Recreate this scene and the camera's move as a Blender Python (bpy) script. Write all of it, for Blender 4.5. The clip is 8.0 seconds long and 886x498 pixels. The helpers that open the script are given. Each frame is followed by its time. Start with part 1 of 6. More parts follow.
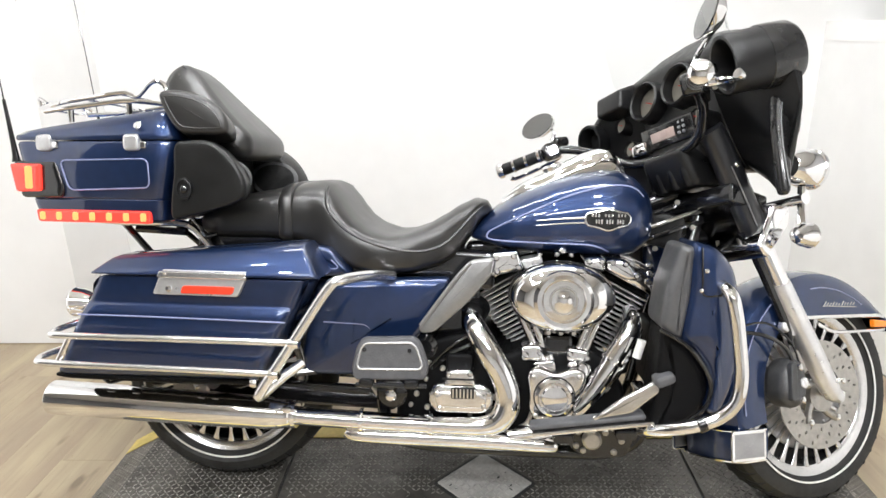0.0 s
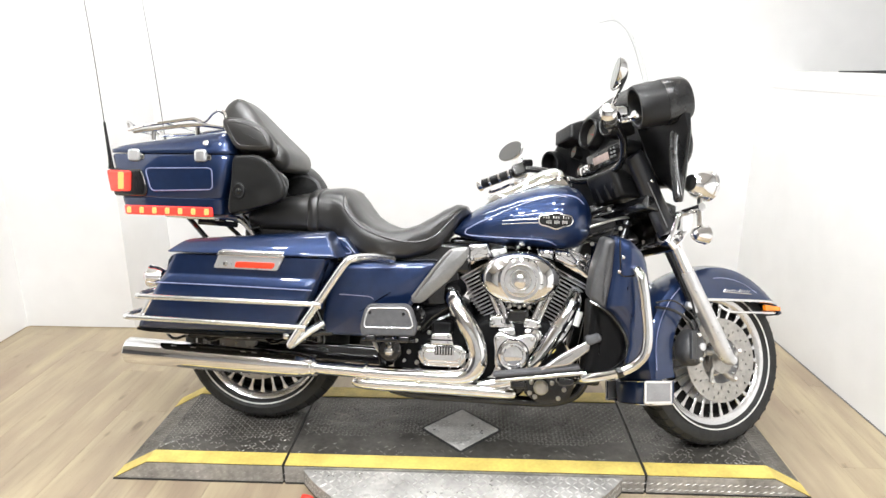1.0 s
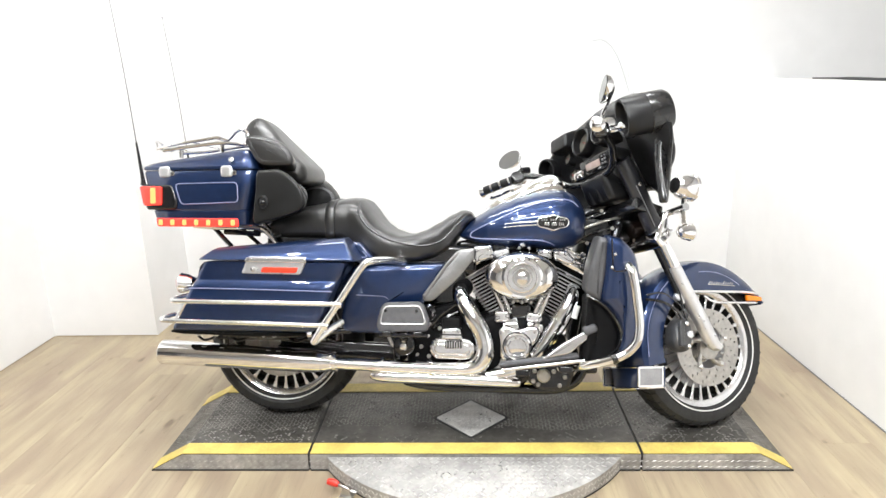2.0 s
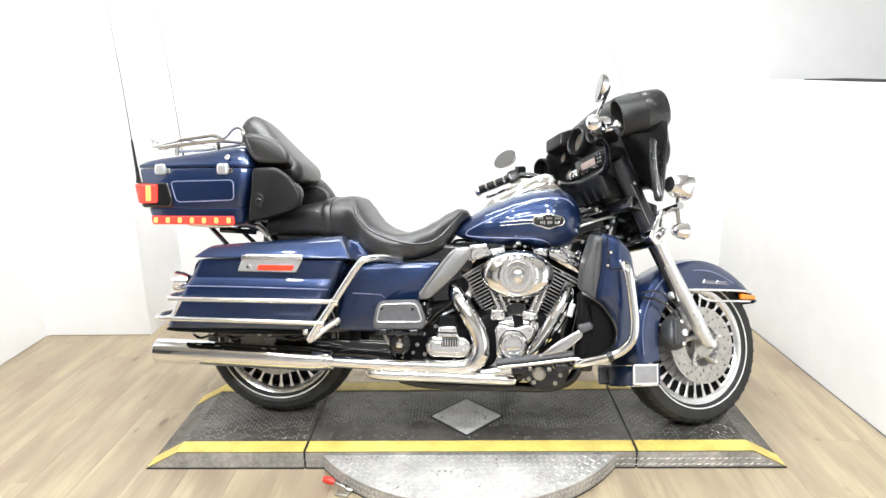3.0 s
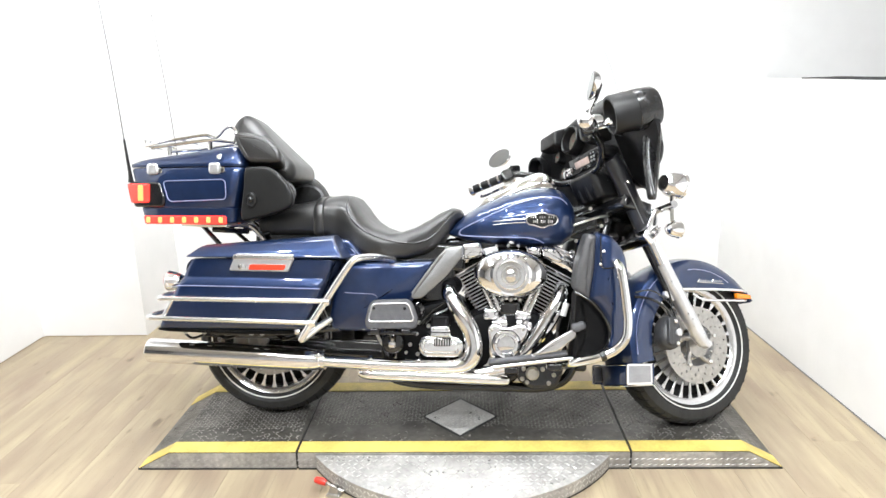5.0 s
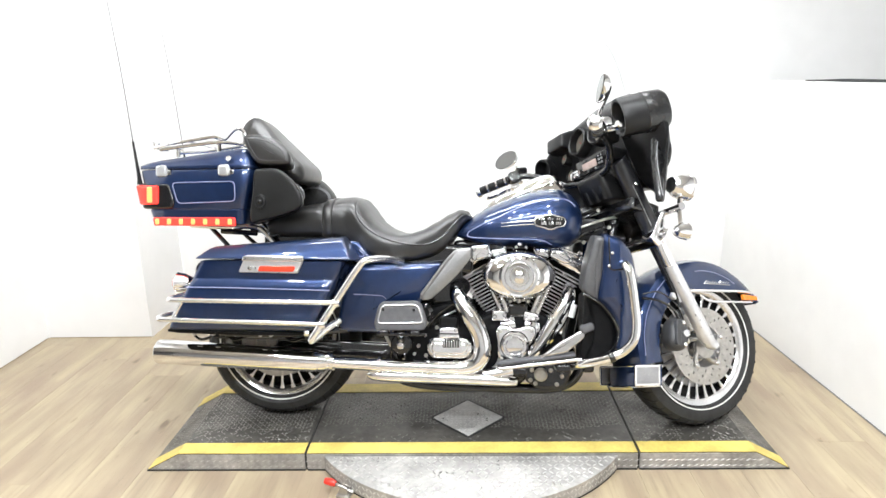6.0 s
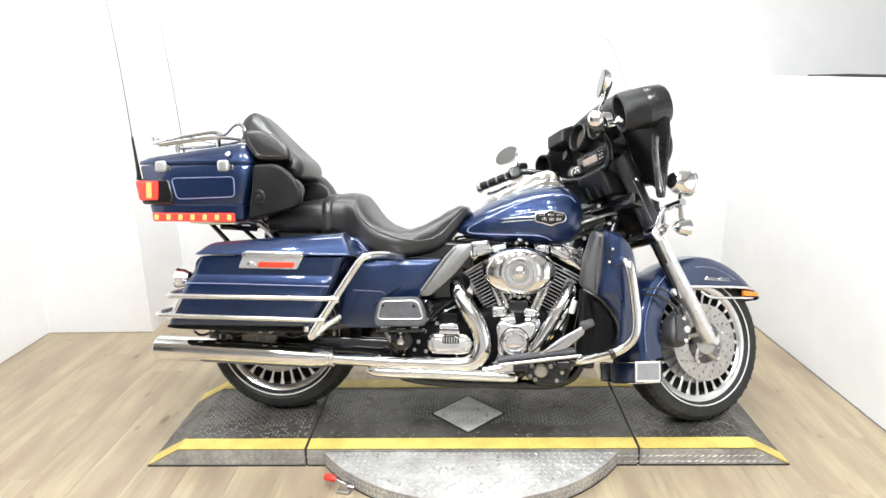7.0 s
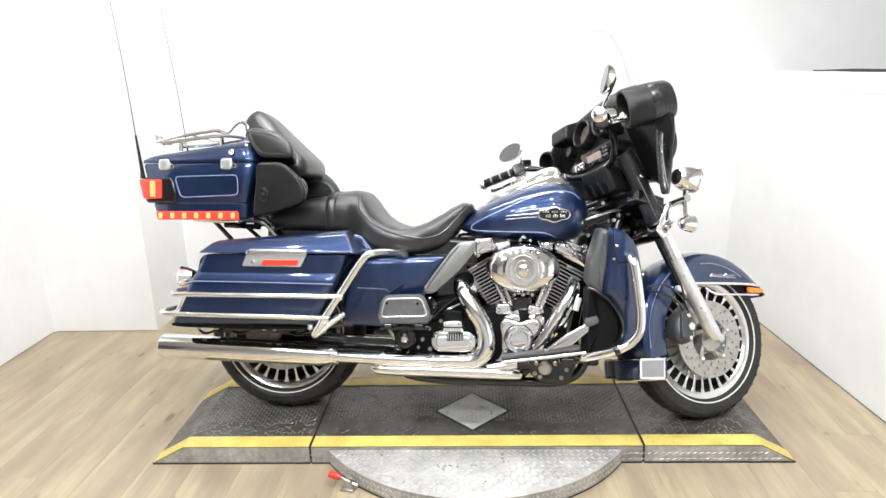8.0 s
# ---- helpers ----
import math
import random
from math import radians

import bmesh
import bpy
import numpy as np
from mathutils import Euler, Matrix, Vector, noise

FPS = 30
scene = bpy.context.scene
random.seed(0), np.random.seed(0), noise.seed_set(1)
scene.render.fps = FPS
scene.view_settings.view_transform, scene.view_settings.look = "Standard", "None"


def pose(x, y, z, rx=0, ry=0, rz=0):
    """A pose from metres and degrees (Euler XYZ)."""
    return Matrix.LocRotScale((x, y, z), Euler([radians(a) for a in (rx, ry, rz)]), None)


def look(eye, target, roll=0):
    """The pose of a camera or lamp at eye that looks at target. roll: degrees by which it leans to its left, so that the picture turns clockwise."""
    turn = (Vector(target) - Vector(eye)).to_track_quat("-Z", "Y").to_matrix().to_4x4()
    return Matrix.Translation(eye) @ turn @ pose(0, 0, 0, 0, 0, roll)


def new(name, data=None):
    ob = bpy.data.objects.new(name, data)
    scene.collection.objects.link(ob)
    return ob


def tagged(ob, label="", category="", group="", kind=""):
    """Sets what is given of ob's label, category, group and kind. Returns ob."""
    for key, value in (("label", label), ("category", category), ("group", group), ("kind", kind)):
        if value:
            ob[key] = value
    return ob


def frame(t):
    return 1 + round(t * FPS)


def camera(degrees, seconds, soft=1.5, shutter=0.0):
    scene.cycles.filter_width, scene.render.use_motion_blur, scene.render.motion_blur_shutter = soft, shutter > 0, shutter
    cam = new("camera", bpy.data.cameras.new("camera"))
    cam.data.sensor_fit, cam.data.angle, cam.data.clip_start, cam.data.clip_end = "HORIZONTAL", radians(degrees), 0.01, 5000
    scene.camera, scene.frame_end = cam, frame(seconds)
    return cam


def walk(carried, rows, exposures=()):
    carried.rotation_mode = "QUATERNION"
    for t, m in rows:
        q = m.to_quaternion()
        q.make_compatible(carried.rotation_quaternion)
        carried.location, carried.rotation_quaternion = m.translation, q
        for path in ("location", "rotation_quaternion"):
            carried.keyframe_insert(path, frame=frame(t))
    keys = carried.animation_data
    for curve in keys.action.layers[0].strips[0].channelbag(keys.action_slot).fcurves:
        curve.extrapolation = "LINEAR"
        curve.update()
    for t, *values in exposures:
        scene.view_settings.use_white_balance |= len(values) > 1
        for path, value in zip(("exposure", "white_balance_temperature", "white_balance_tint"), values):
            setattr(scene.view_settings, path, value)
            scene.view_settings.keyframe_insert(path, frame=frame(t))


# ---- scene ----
cam = camera(68.7, 8.0)
PATH = [
    (0, (0.547, -1.324, 1.322), (0.475, 0.569, 0.682), -1.2),
    (0.5, (0.564, -1.638, 1.342), (0.49, 0.251, 0.689), -1.6),
    (1, (0.629, -1.868, 1.369), (0.537, 0.052, 0.817), -0.1),
    (1.5, (0.603, -2.016, 1.398), (0.528, -0.089, 0.864), -0.5),
    (1.7, (0.602, -2.05, 1.41), (0.514, -0.123, 0.881), -1.4),
    (2.8, (0.603, -2.079, 1.386), (0.527, -0.152, 0.855), -1.4),
    (3, (0.589, -2.078, 1.393), (0.527, -0.149, 0.87), -1.2),
    (3.5, (0.59, -2.082, 1.391), (0.523, -0.151, 0.875), -1.3),
    (4, (0.582, -2.082, 1.389), (0.518, -0.151, 0.872), -1.3),
    (4.5, (0.593, -2.077, 1.385), (0.535, -0.151, 0.85), -1.1),
    (4.7, (0.629, -2.067, 1.378), (0.559, -0.139, 0.85), -1.3),
    (5.8, (0.597, -2.077, 1.387), (0.525, -0.144, 0.877), -1.4),
    (6, (0.588, -2.078, 1.385), (0.523, -0.146, 0.871), -1.3),
    (6.5, (0.591, -2.074, 1.383), (0.524, -0.146, 0.855), -1.4),
    (7, (0.591, -2.071, 1.388), (0.523, -0.144, 0.858), -1.3),
    (7.5, (0.59, -2.07, 1.377), (0.517, -0.143, 0.847), -1.4),
    (8, (0.594, -2.067, 1.385), (0.512, -0.142, 0.849), -1.6),
]
EXPOSURES = [  # seconds, stops, kelvin, tint
    (0.0, -0.05, 6150, 9), (0.5, 0.03, 6150, 9), (1.5, 0.12, 6150, 9), (3.0, 0.24, 6030, 8),
    (4.5, 0.29, 6000, 8), (6.5, 0.22, 6010, 8), (8.0, 0.10, 6030, 8)]
walk(cam, [(t, look(eye, target, roll)) for t, eye, target, roll in PATH], EXPOSURES)

# ---- light ----
world = bpy.data.worlds.new("world")
scene.world = world
world.use_nodes = True
world.node_tree.nodes["Background"].inputs[0].default_value = (0.75, 0.8, 0.9, 1)
world.node_tree.nodes["Background"].inputs[1].default_value = 0.05
SPOT_POWER, TUBE_POWER, WALL_POWER = 17.5, 82.0, 19.0


# ---- materials ----
def material(name, colour, rough=0.5, metal=0.0, vary=0.15, scale=20.0, bump=0.0, bump_scale=120.0, coat=0.0, rough_vary=0.1,
             emit=None, glow=0.0, transmission=0.0, spec=0.5, island=0.0, stretch=(1, 1, 1), coords="Object", flake=0.0):
    """A principled surface with variation at two scales, fine relief and uneven gloss."""
    m = bpy.data.materials.new(name)
    m.use_nodes = True
    nt = m.node_tree
    b = nt.nodes["Principled BSDF"]
    link = nt.links.new
    co = nt.nodes.new("ShaderNodeTexCoord")
    mp = nt.nodes.new("ShaderNodeMapping")
    mp.inputs["Scale"].default_value = stretch
    link(co.outputs[coords], mp.inputs["Vector"])

    def noise_at(s, detail=4.0):
        n = nt.nodes.new("ShaderNodeTexNoise")
        n.inputs["Scale"].default_value, n.inputs["Detail"].default_value = s, detail
        link(mp.outputs[0], n.inputs["Vector"])
        return n.outputs["Fac"]

    def ramp(fac, lo, hi, a=0.3, c=0.7):
        r = nt.nodes.new("ShaderNodeMapRange")
        r.inputs["From Min"].default_value, r.inputs["From Max"].default_value = a, c
        r.inputs["To Min"].default_value, r.inputs["To Max"].default_value = lo, hi
        link(fac, r.inputs["Value"])
        return r.outputs[0]

    big, small = noise_at(scale), noise_at(scale * 7)
    both = nt.nodes.new("ShaderNodeMath")
    both.operation = "MULTIPLY"
    link(ramp(big, 1 - vary, 1 + vary), both.inputs[0])
    link(ramp(small, 1 - vary * 0.6, 1 + vary * 0.6), both.inputs[1])
    value = both.outputs[0]
    if island:
        rnd = nt.nodes.new("ShaderNodeObjectInfo")
        more = nt.nodes.new("ShaderNodeMath")
        more.operation = "MULTIPLY"
        link(value, more.inputs[0])
        link(ramp(rnd.outputs["Random"], 1 - island, 1 + island, 0, 1), more.inputs[1])
        value = more.outputs[0]
    tint = nt.nodes.new("ShaderNodeVectorMath")
    tint.operation = "SCALE"
    tint.inputs[0].default_value = colour
    link(value, tint.inputs["Scale"])
    link(tint.outputs[0], b.inputs["Base Color"])
    link(ramp(noise_at(scale * 2.3), max(rough - rough_vary * rough, 0.01), rough + rough_vary * rough), b.inputs["Roughness"])
    b.inputs["Metallic"].default_value = metal
    b.inputs["Specular IOR Level"].default_value = spec
    b.inputs["Coat Weight"].default_value = coat
    b.inputs["Coat Roughness"].default_value = 0.03
    b.inputs["Transmission Weight"].default_value = transmission
    if bump or flake:
        bp = nt.nodes.new("ShaderNodeBump")
        bp.inputs["Strength"].default_value = bump or flake
        bp.inputs["Distance"].default_value = 0.002 if bump else 0.0005
        link(noise_at(bump_scale, 3.0), bp.inputs["Height"])
        link(bp.outputs[0], b.inputs["Normal"])
    if emit:
        b.inputs["Emission Color"].default_value = (*emit, 1)
        b.inputs["Emission Strength"].default_value = glow
    return m


BLUE = material("blue_pearl_paint", (0.0090, 0.0262, 0.090), 0.37, 0.7, 0.10, 6, coat=1.0, flake=0.035, bump_scale=2600)
BLUE.node_tree.nodes["Principled BSDF"].inputs["Coat IOR"].default_value = 1.62
STRIPE = material("lavender_pinstripe", (0.24, 0.27, 0.46), 0.3, 0.1, 0.1, 30, coat=0.6)
CHROME = material("chrome", (0.88, 0.88, 0.89), 0.055, 1.0, 0.05, 9, rough_vary=0.6)
CAST = material("chromed_casting", (0.90, 0.90, 0.91), 0.11, 1.0, 0.08, 25, bump=0.10, bump_scale=55, rough_vary=0.6)
ALLOY = material("polished_alloy", (0.70, 0.70, 0.71), 0.22, 1.0, 0.08, 25, bump=0.03, bump_scale=500)
RAIL = material("bright_rail_plating", (0.86, 0.86, 0.87), 0.20, 0.95, 0.06, 20, rough_vary=0.3)
SLIDER = material("silver_fork_alloy", (0.70, 0.70, 0.71), 0.30, 0.8, 0.06, 20)
FORK = material("dark_slate_enamel", (0.014, 0.0145, 0.017), 0.30, 0.0, 0.1, 12, coat=0.7)
SATIN = material("satin_silver_paint", (0.35, 0.35, 0.36), 0.42, 0.7, 0.08, 18)
STEEL = material("rotor_steel", (0.46, 0.445, 0.42), 0.32, 0.9, 0.12, 60)
VINYL = material("black_vinyl", (0.0045, 0.0045, 0.0045), 0.36, 0.0, 0.25, 14, spec=0.4, bump=0.06, bump_scale=420, rough_vary=0.2)
SEAT = material("black_seat_vinyl", (0.013, 0.0125, 0.012), 0.32, 0.0, 0.12, 9, spec=0.80, bump=0.02, bump_scale=420, rough_vary=0.08)
FIN = material("machined_fin_edge", (0.90, 0.90, 0.91), 0.34, 0.5, 0.08, 40)
DEFLECTOR = material("grey_deflector_paint", (0.27, 0.27, 0.272), 0.40, 0.7, 0.08, 18)
TRIM_GREY = material("dark_satin_grey_paint", (0.10, 0.10, 0.104), 0.40, 0.4, 0.1, 18)
CALIPER = material("grey_caliper_paint", (0.06, 0.06, 0.062), 0.4, 0.3, 0.15, 30)
PLASTIC = material("black_plastic", (0.006, 0.006, 0.0065), 0.36, 0.0, 0.2, 20, spec=0.42, bump=0.15, bump_scale=900, rough_vary=0.2)
SHELL = material("satin_black_shell", (0.013, 0.013, 0.0135), 0.24, 0.0, 0.2, 14, coat=0.4, rough_vary=0.4)
GLOSS = material("gloss_black_enamel", (0.008, 0.008, 0.009), 0.12, 0.0, 0.2, 18, coat=0.5, rough_vary=0.3)
CASE = material("wrinkle_black_engine_paint", (0.0025, 0.0025, 0.003), 0.52, metal=0.0, vary=0.25, scale=30, spec=0.16, bump=0.4, bump_scale=700)
# near-black for shade painted into cavities, and for parts that are black
DEEP = material("cavity_shade_and_trim_black", (0.006, 0.006, 0.006), 0.8, 0.0, 0.2, 30)
RUBBER = material("tyre_rubber", (0.014, 0.014, 0.014), 0.62, 0.0, 0.25, 25, bump=0.2, bump_scale=300)
WHITE_LINE = material("white_sidewall_line", (0.7, 0.7, 0.68), 0.5, 0.0, 0.08, 40)
PAD = material("grey_rubber_pad", (0.075, 0.075, 0.08), 0.6, 0.0, 0.15, 40, bump=0.3, bump_scale=300)
RED_LENS = material("red_lens", (0.55, 0.015, 0.015), 0.12, 0.0, 0.08, 40, coat=0.8)
RED_GLOW = material("lit_red_lens", (0.6, 0.02, 0.02), 0.2, 0.0, 0.08, 40, coat=0.6, emit=(1.0, 0.06, 0.03), glow=1.2)
LED_GLOW = material("lit_led", (0.5, 0.08, 0.02), 0.3, emit=(1.0, 0.33, 0.10), glow=1.9)
AMBER = material("amber_lens", (0.85, 0.24, 0.01), 0.15, 0.0, 0.08, 40, coat=0.8)
REFLECTOR = material("red_reflector", (0.75, 0.05, 0.02), 0.2, 0.0, 0.1, 60, coat=0.6)
LENS = material("clear_lens", (0.85, 0.86, 0.88), 0.05, 0.6, 0.05, 40, coat=1.0)


def clear_sheet(name):
    """Thin clear plastic: light passes straight through  with a faint gloss."""
    m = bpy.data.materials.new(name)
    m.use_nodes = True
    nt = m.node_tree
    for n in list(nt.nodes):
        nt.nodes.remove(n)
    out, mix = nt.nodes.new("ShaderNodeOutputMaterial"), nt.nodes.new("ShaderNodeMixShader")
    clear, gloss = nt.nodes.new("ShaderNodeBsdfTransparent"), nt.nodes.new("ShaderNodeBsdfGlossy")
    clear.inputs[0].default_value = (0.97, 0.975, 0.975, 1)
    gloss.inputs["Roughness"].default_value = 0.03
    edge, rise, share = nt.nodes.new("ShaderNodeLayerWeight"), nt.nodes.new("ShaderNodeMath"), nt.nodes.new("ShaderNodeMath")
    rise.operation, rise.inputs[1].default_value = "POWER", 7.0
    share.operation, share.inputs[1].default_value = "MULTIPLY", 0.22
    nt.links.new(edge.outputs["Facing"], rise.inputs[0])
    nt.links.new(rise.outputs[0], share.inputs[0])
    nt.links.new(share.outputs[0], mix.inputs[0])
    nt.links.new(clear.outputs[0], mix.inputs[1])
    nt.links.new(gloss.outputs[0], mix.inputs[2])
    nt.links.new(mix.outputs[0], out.inputs[0])
    return m


GLASS = clear_sheet("windshield_plastic")
MIRROR = material("mirror_glass", (0.20, 0.20, 0.195), 0.03, 1.0, 0.02, 10)
DIAL = material("pale_dial_face", (0.13, 0.12, 0.10), 0.4, 0.0, 0.1, 40)
DISPLAY = material("radio_display", (0.42, 0.33, 0.30), 0.25, 0.0, 0.1, 40)
LETTER = material("silver_lettering", (0.75, 0.75, 0.76), 0.25, 0.7, 0.05, 40)

WALL = material("white_wall_paint", (0.79, 0.788, 0.782), 0.6, 0.0, 0.03, 1.2, bump=0.08, bump_scale=160)
# far east wall: its weaker light is put into a greyer colour
WALL_FAR = material("shaded_wall_grey", (0.44, 0.435, 0.43), 0.7, 0.0, 0.05, 1.0, bump=0.05, bump_scale=160)
# unseen south wall: tone chosen for what chrome and paint reflect
WALL_SOUTH = material("unseen_wall_pale_grey", (0.66, 0.66, 0.66), 0.7, 0.0, 0.08, 1.0, bump=0.05, bump_scale=160)
# dark grey of the added unseen walls and of the wall-foot joint
WALL_DARK = material("dark_wall_and_joint_grey", (0.17, 0.17, 0.175), 0.7, 0.0, 0.08, 1.0, bump=0.05, bump_scale=160)
CEILING = material("ceiling_paint", (0.80, 0.80, 0.79), 0.8, 0.0, 0.05, 1.5)
TRIM = material("white_gloss_trim", (0.82, 0.81, 0.80), 0.35, 0.0, 0.03, 4)
GAP = material("dark_floor_gap", (0.30, 0.24, 0.16), 0.8, 0.0, 0.2, 10)


def oak(name):
    """Pale vinyl oak: every plank its own part of a streaked, blotched pattern."""
    m = material(name, (0.33, 0.27, 0.2), 0.36, 0.0, 0.1, 30, bump=0.08, bump_scale=70, stretch=(5, 0.8, 1), rough_vary=0.25)
    nt = m.node_tree
    b, link = nt.nodes["Principled BSDF"], nt.links.new
    co, info, geo = nt.nodes.new("ShaderNodeTexCoord"), nt.nodes.new("ShaderNodeObjectInfo"), nt.nodes.new("ShaderNodeNewGeometry")
    shift = nt.nodes.new("ShaderNodeMath")
    shift.operation, shift.inputs[1].default_value = "MULTIPLY", 37.0
    link(info.outputs["Random"], shift.inputs[0])

    def layer(source, stretch, scale, detail, lo, hi, own=True):
        mp, n, r = nt.nodes.new("ShaderNodeMapping"), nt.nodes.new("ShaderNodeTexNoise"), nt.nodes.new("ShaderNodeMapRange")
        mp.inputs["Scale"].default_value = stretch
        n.noise_dimensions = "4D"
        n.inputs["Scale"].default_value, n.inputs["Detail"].default_value = scale, detail
        link(source, mp.inputs["Vector"])
        link(mp.outputs[0], n.inputs["Vector"])
        if own:
            link(shift.outputs[0], n.inputs["W"])
        r.inputs["From Min"].default_value, r.inputs["From Max"].default_value = lo, hi
        link(n.outputs["Fac"], r.inputs["Value"])
        return r.outputs[0]

    def mixed(fac, a, c, share=1.0):
        x = nt.nodes.new("ShaderNodeMix")
        x.data_type = "RGBA"
        k = nt.nodes.new("ShaderNodeMath")
        k.operation, k.inputs[1].default_value = "MULTIPLY", share
        link(fac, k.inputs[0])
        link(k.outputs[0], x.inputs[0])
        if isinstance(a, tuple):
            x.inputs[6].default_value = (*a, 1)
        else:
            link(a, x.inputs[6])
        x.inputs[7].default_value = (*c, 1)
        return x.outputs[2]

    base = mixed(layer(co.outputs["Object"], (7, 0.9, 1), 2.2, 3, 0.34, 0.66), (0.412, 0.340, 0.222), (0.278, 0.220, 0.154))
    base = mixed(layer(co.outputs["Object"], (1.6, 0.5, 1), 4.0, 3, 0.46, 0.70), base, (0.235, 0.172, 0.128), 0.85)
    base = mixed(layer(co.outputs["Object"], (26, 1.4, 1), 3.0, 4, 0.52, 0.70), base, (0.20, 0.155, 0.115), 0.45)
    base = mixed(layer(co.outputs["Object"], (4.0, 1.6, 1), 4.0, 1, 0.70, 0.78), base, (0.10, 0.066, 0.042), 0.8)
    base = mixed(layer(geo.outputs["Position"], (1, 1, 0), 1.1, 3, 0.35, 0.7, False), base, (0.365, 0.302, 0.192), 0.45)
    link(base, b.inputs["Base Color"])
    return m


WOOD = oak("pale_oak_vinyl")
TREAD = material("worn_grey_tread_plate", (0.100, 0.094, 0.084), 0.40, 0.5, 0.35, 7.0, bump=0.15, bump_scale=260, rough_vary=0.3)
TREAD_BRIGHT = material("bare_aluminium_tread_plate", (0.39, 0.38, 0.362), 0.54, 0.55, 0.28, 9.0, bump=0.1, bump_scale=260, rough_vary=0.3)
DIAMOND = material("pale_bare_plate", (0.46, 0.45, 0.43), 0.48, 0.35, 0.2, 14.0, bump=0.1, bump_scale=260, rough_vary=0.3)
STUD = material("worn_tread_stud", (0.265, 0.255, 0.235), 0.34, 0.7, 0.3, 9.0, rough_vary=0.3)
SKIRT_STUD = material("dull_aluminium_stud", (0.47, 0.46, 0.445), 0.42, 0.65, 0.3, 9.0, rough_vary=0.3)
STUD_BRIGHT = material("bright_tread_stud", (0.62, 0.61, 0.59), 0.34, 0.8, 0.1, 9.0, rough_vary=0.3)
YELLOW = material("worn_yellow_paint", (0.60, 0.47, 0.12), 0.5, 0.0, 0.16, 12, bump=0.15, bump_scale=220)
BLACK_EDGE = material("black_rubber_edge", (0.02, 0.02, 0.02), 0.7, 0.0, 0.2, 20)
RED_GRIP = material("red_vinyl_grip", (0.62, 0.035, 0.02), 0.4, 0.0, 0.12, 30)
LAMP_GLOW = material("lamp_diffuser", (0.9, 0.9, 0.88), 0.5, emit=(1.0, 0.96, 0.9), glow=22.0)


# ---- shape tools ----
def link_mesh(name, verts, faces, mat, parent=None, label="", sharp=32.0, M=None):
    me = bpy.data.meshes.new(name)
    vs = [Vector(v) for v in verts]
    if M is not None:
        vs = [M @ v for v in vs]
    me.from_pydata([tuple(v) for v in vs], [], faces)
    bm = bmesh.new()
    bm.from_mesh(me)
    bmesh.ops.recalc_face_normals(bm, faces=bm.faces)
    bm.to_mesh(me)
    bm.free()
    for poly in me.polygons:
        poly.use_smooth = True
    me.set_sharp_from_angle(angle=radians(sharp))
    me.materials.append(mat)
    ob = new(name, me)
    if parent is not None:
        ob.parent = parent
    if label:
        tagged(ob, label)
    return ob


def join(*shapes):
    """Several (verts, faces) as one."""
    verts, faces = [], []
    for v, f in shapes:
        n = len(verts)
        verts += list(v)
        faces += [tuple(i + n for i in face) for face in f]
    return verts, faces


def mirror_y(shape):
    v, f = shape
    return [(x, -y, z) for x, y, z in v], [tuple(reversed(face)) for face in f]


def moved(shape, m):
    return [tuple(m @ Vector(v)) for v in shape[0]], shape[1]


def spline(points, n=8, closed=False):
    """Points on a smooth curve through the given ones, n to a span."""
    pts = [Vector(p) for p in points]
    k, out = len(pts), []
    spans = k if closed else k - 1
    for i in range(spans):
        a, b, c, d = (pts[(i + o) % k] if closed else pts[min(max(i + o, 0), k - 1)] for o in (-1, 0, 1, 2))
        for s in range(n):
            t = s / n
            out.append(0.5 * ((2 * b) + (c - a) * t + (2 * a - 5 * b + 4 * c - d) * t * t + (3 * b - a - 3 * c + d) * t ** 3))
    if not closed:
        out.append(pts[-1])
    return [tuple(p) for p in out]


def rounded(poly, r, seg=5):
    """A closed outline with its corners rounded; r is one radius or one for each corner."""
    out, k = [], len(poly)
    for i in range(k):
        p, a, b = (Vector(poly[j % k]) for j in (i, i - 1, i + 1))
        ri = r[i] if isinstance(r, (list, tuple)) else r
        da, db = (a - p), (b - p)
        cut = min(ri, da.length * 0.45, db.length * 0.45)
        s, e = p + da.normalized() * cut, p + db.normalized() * cut
        for q in range(seg + 1):
            t = q / seg
            out.append(tuple((1 - t) ** 2 * s + 2 * t * (1 - t) * p + t * t * e))
    return out


def loft(rings, cap=True, closed=True):
    n, verts, faces = len(rings[0]), [], []
    for ring in rings:
        verts += list(ring)
    last = n if closed else n - 1
    for i in range(len(rings) - 1):
        for j in range(last):
            a, b = i * n + j, i * n + (j + 1) % n
            faces.append((a, b, b + n, a + n))
    if cap:
        faces.append(tuple(range(n - 1, -1, -1)))
        faces.append(tuple((len(rings) - 1) * n + j for j in range(n)))
    return verts, faces


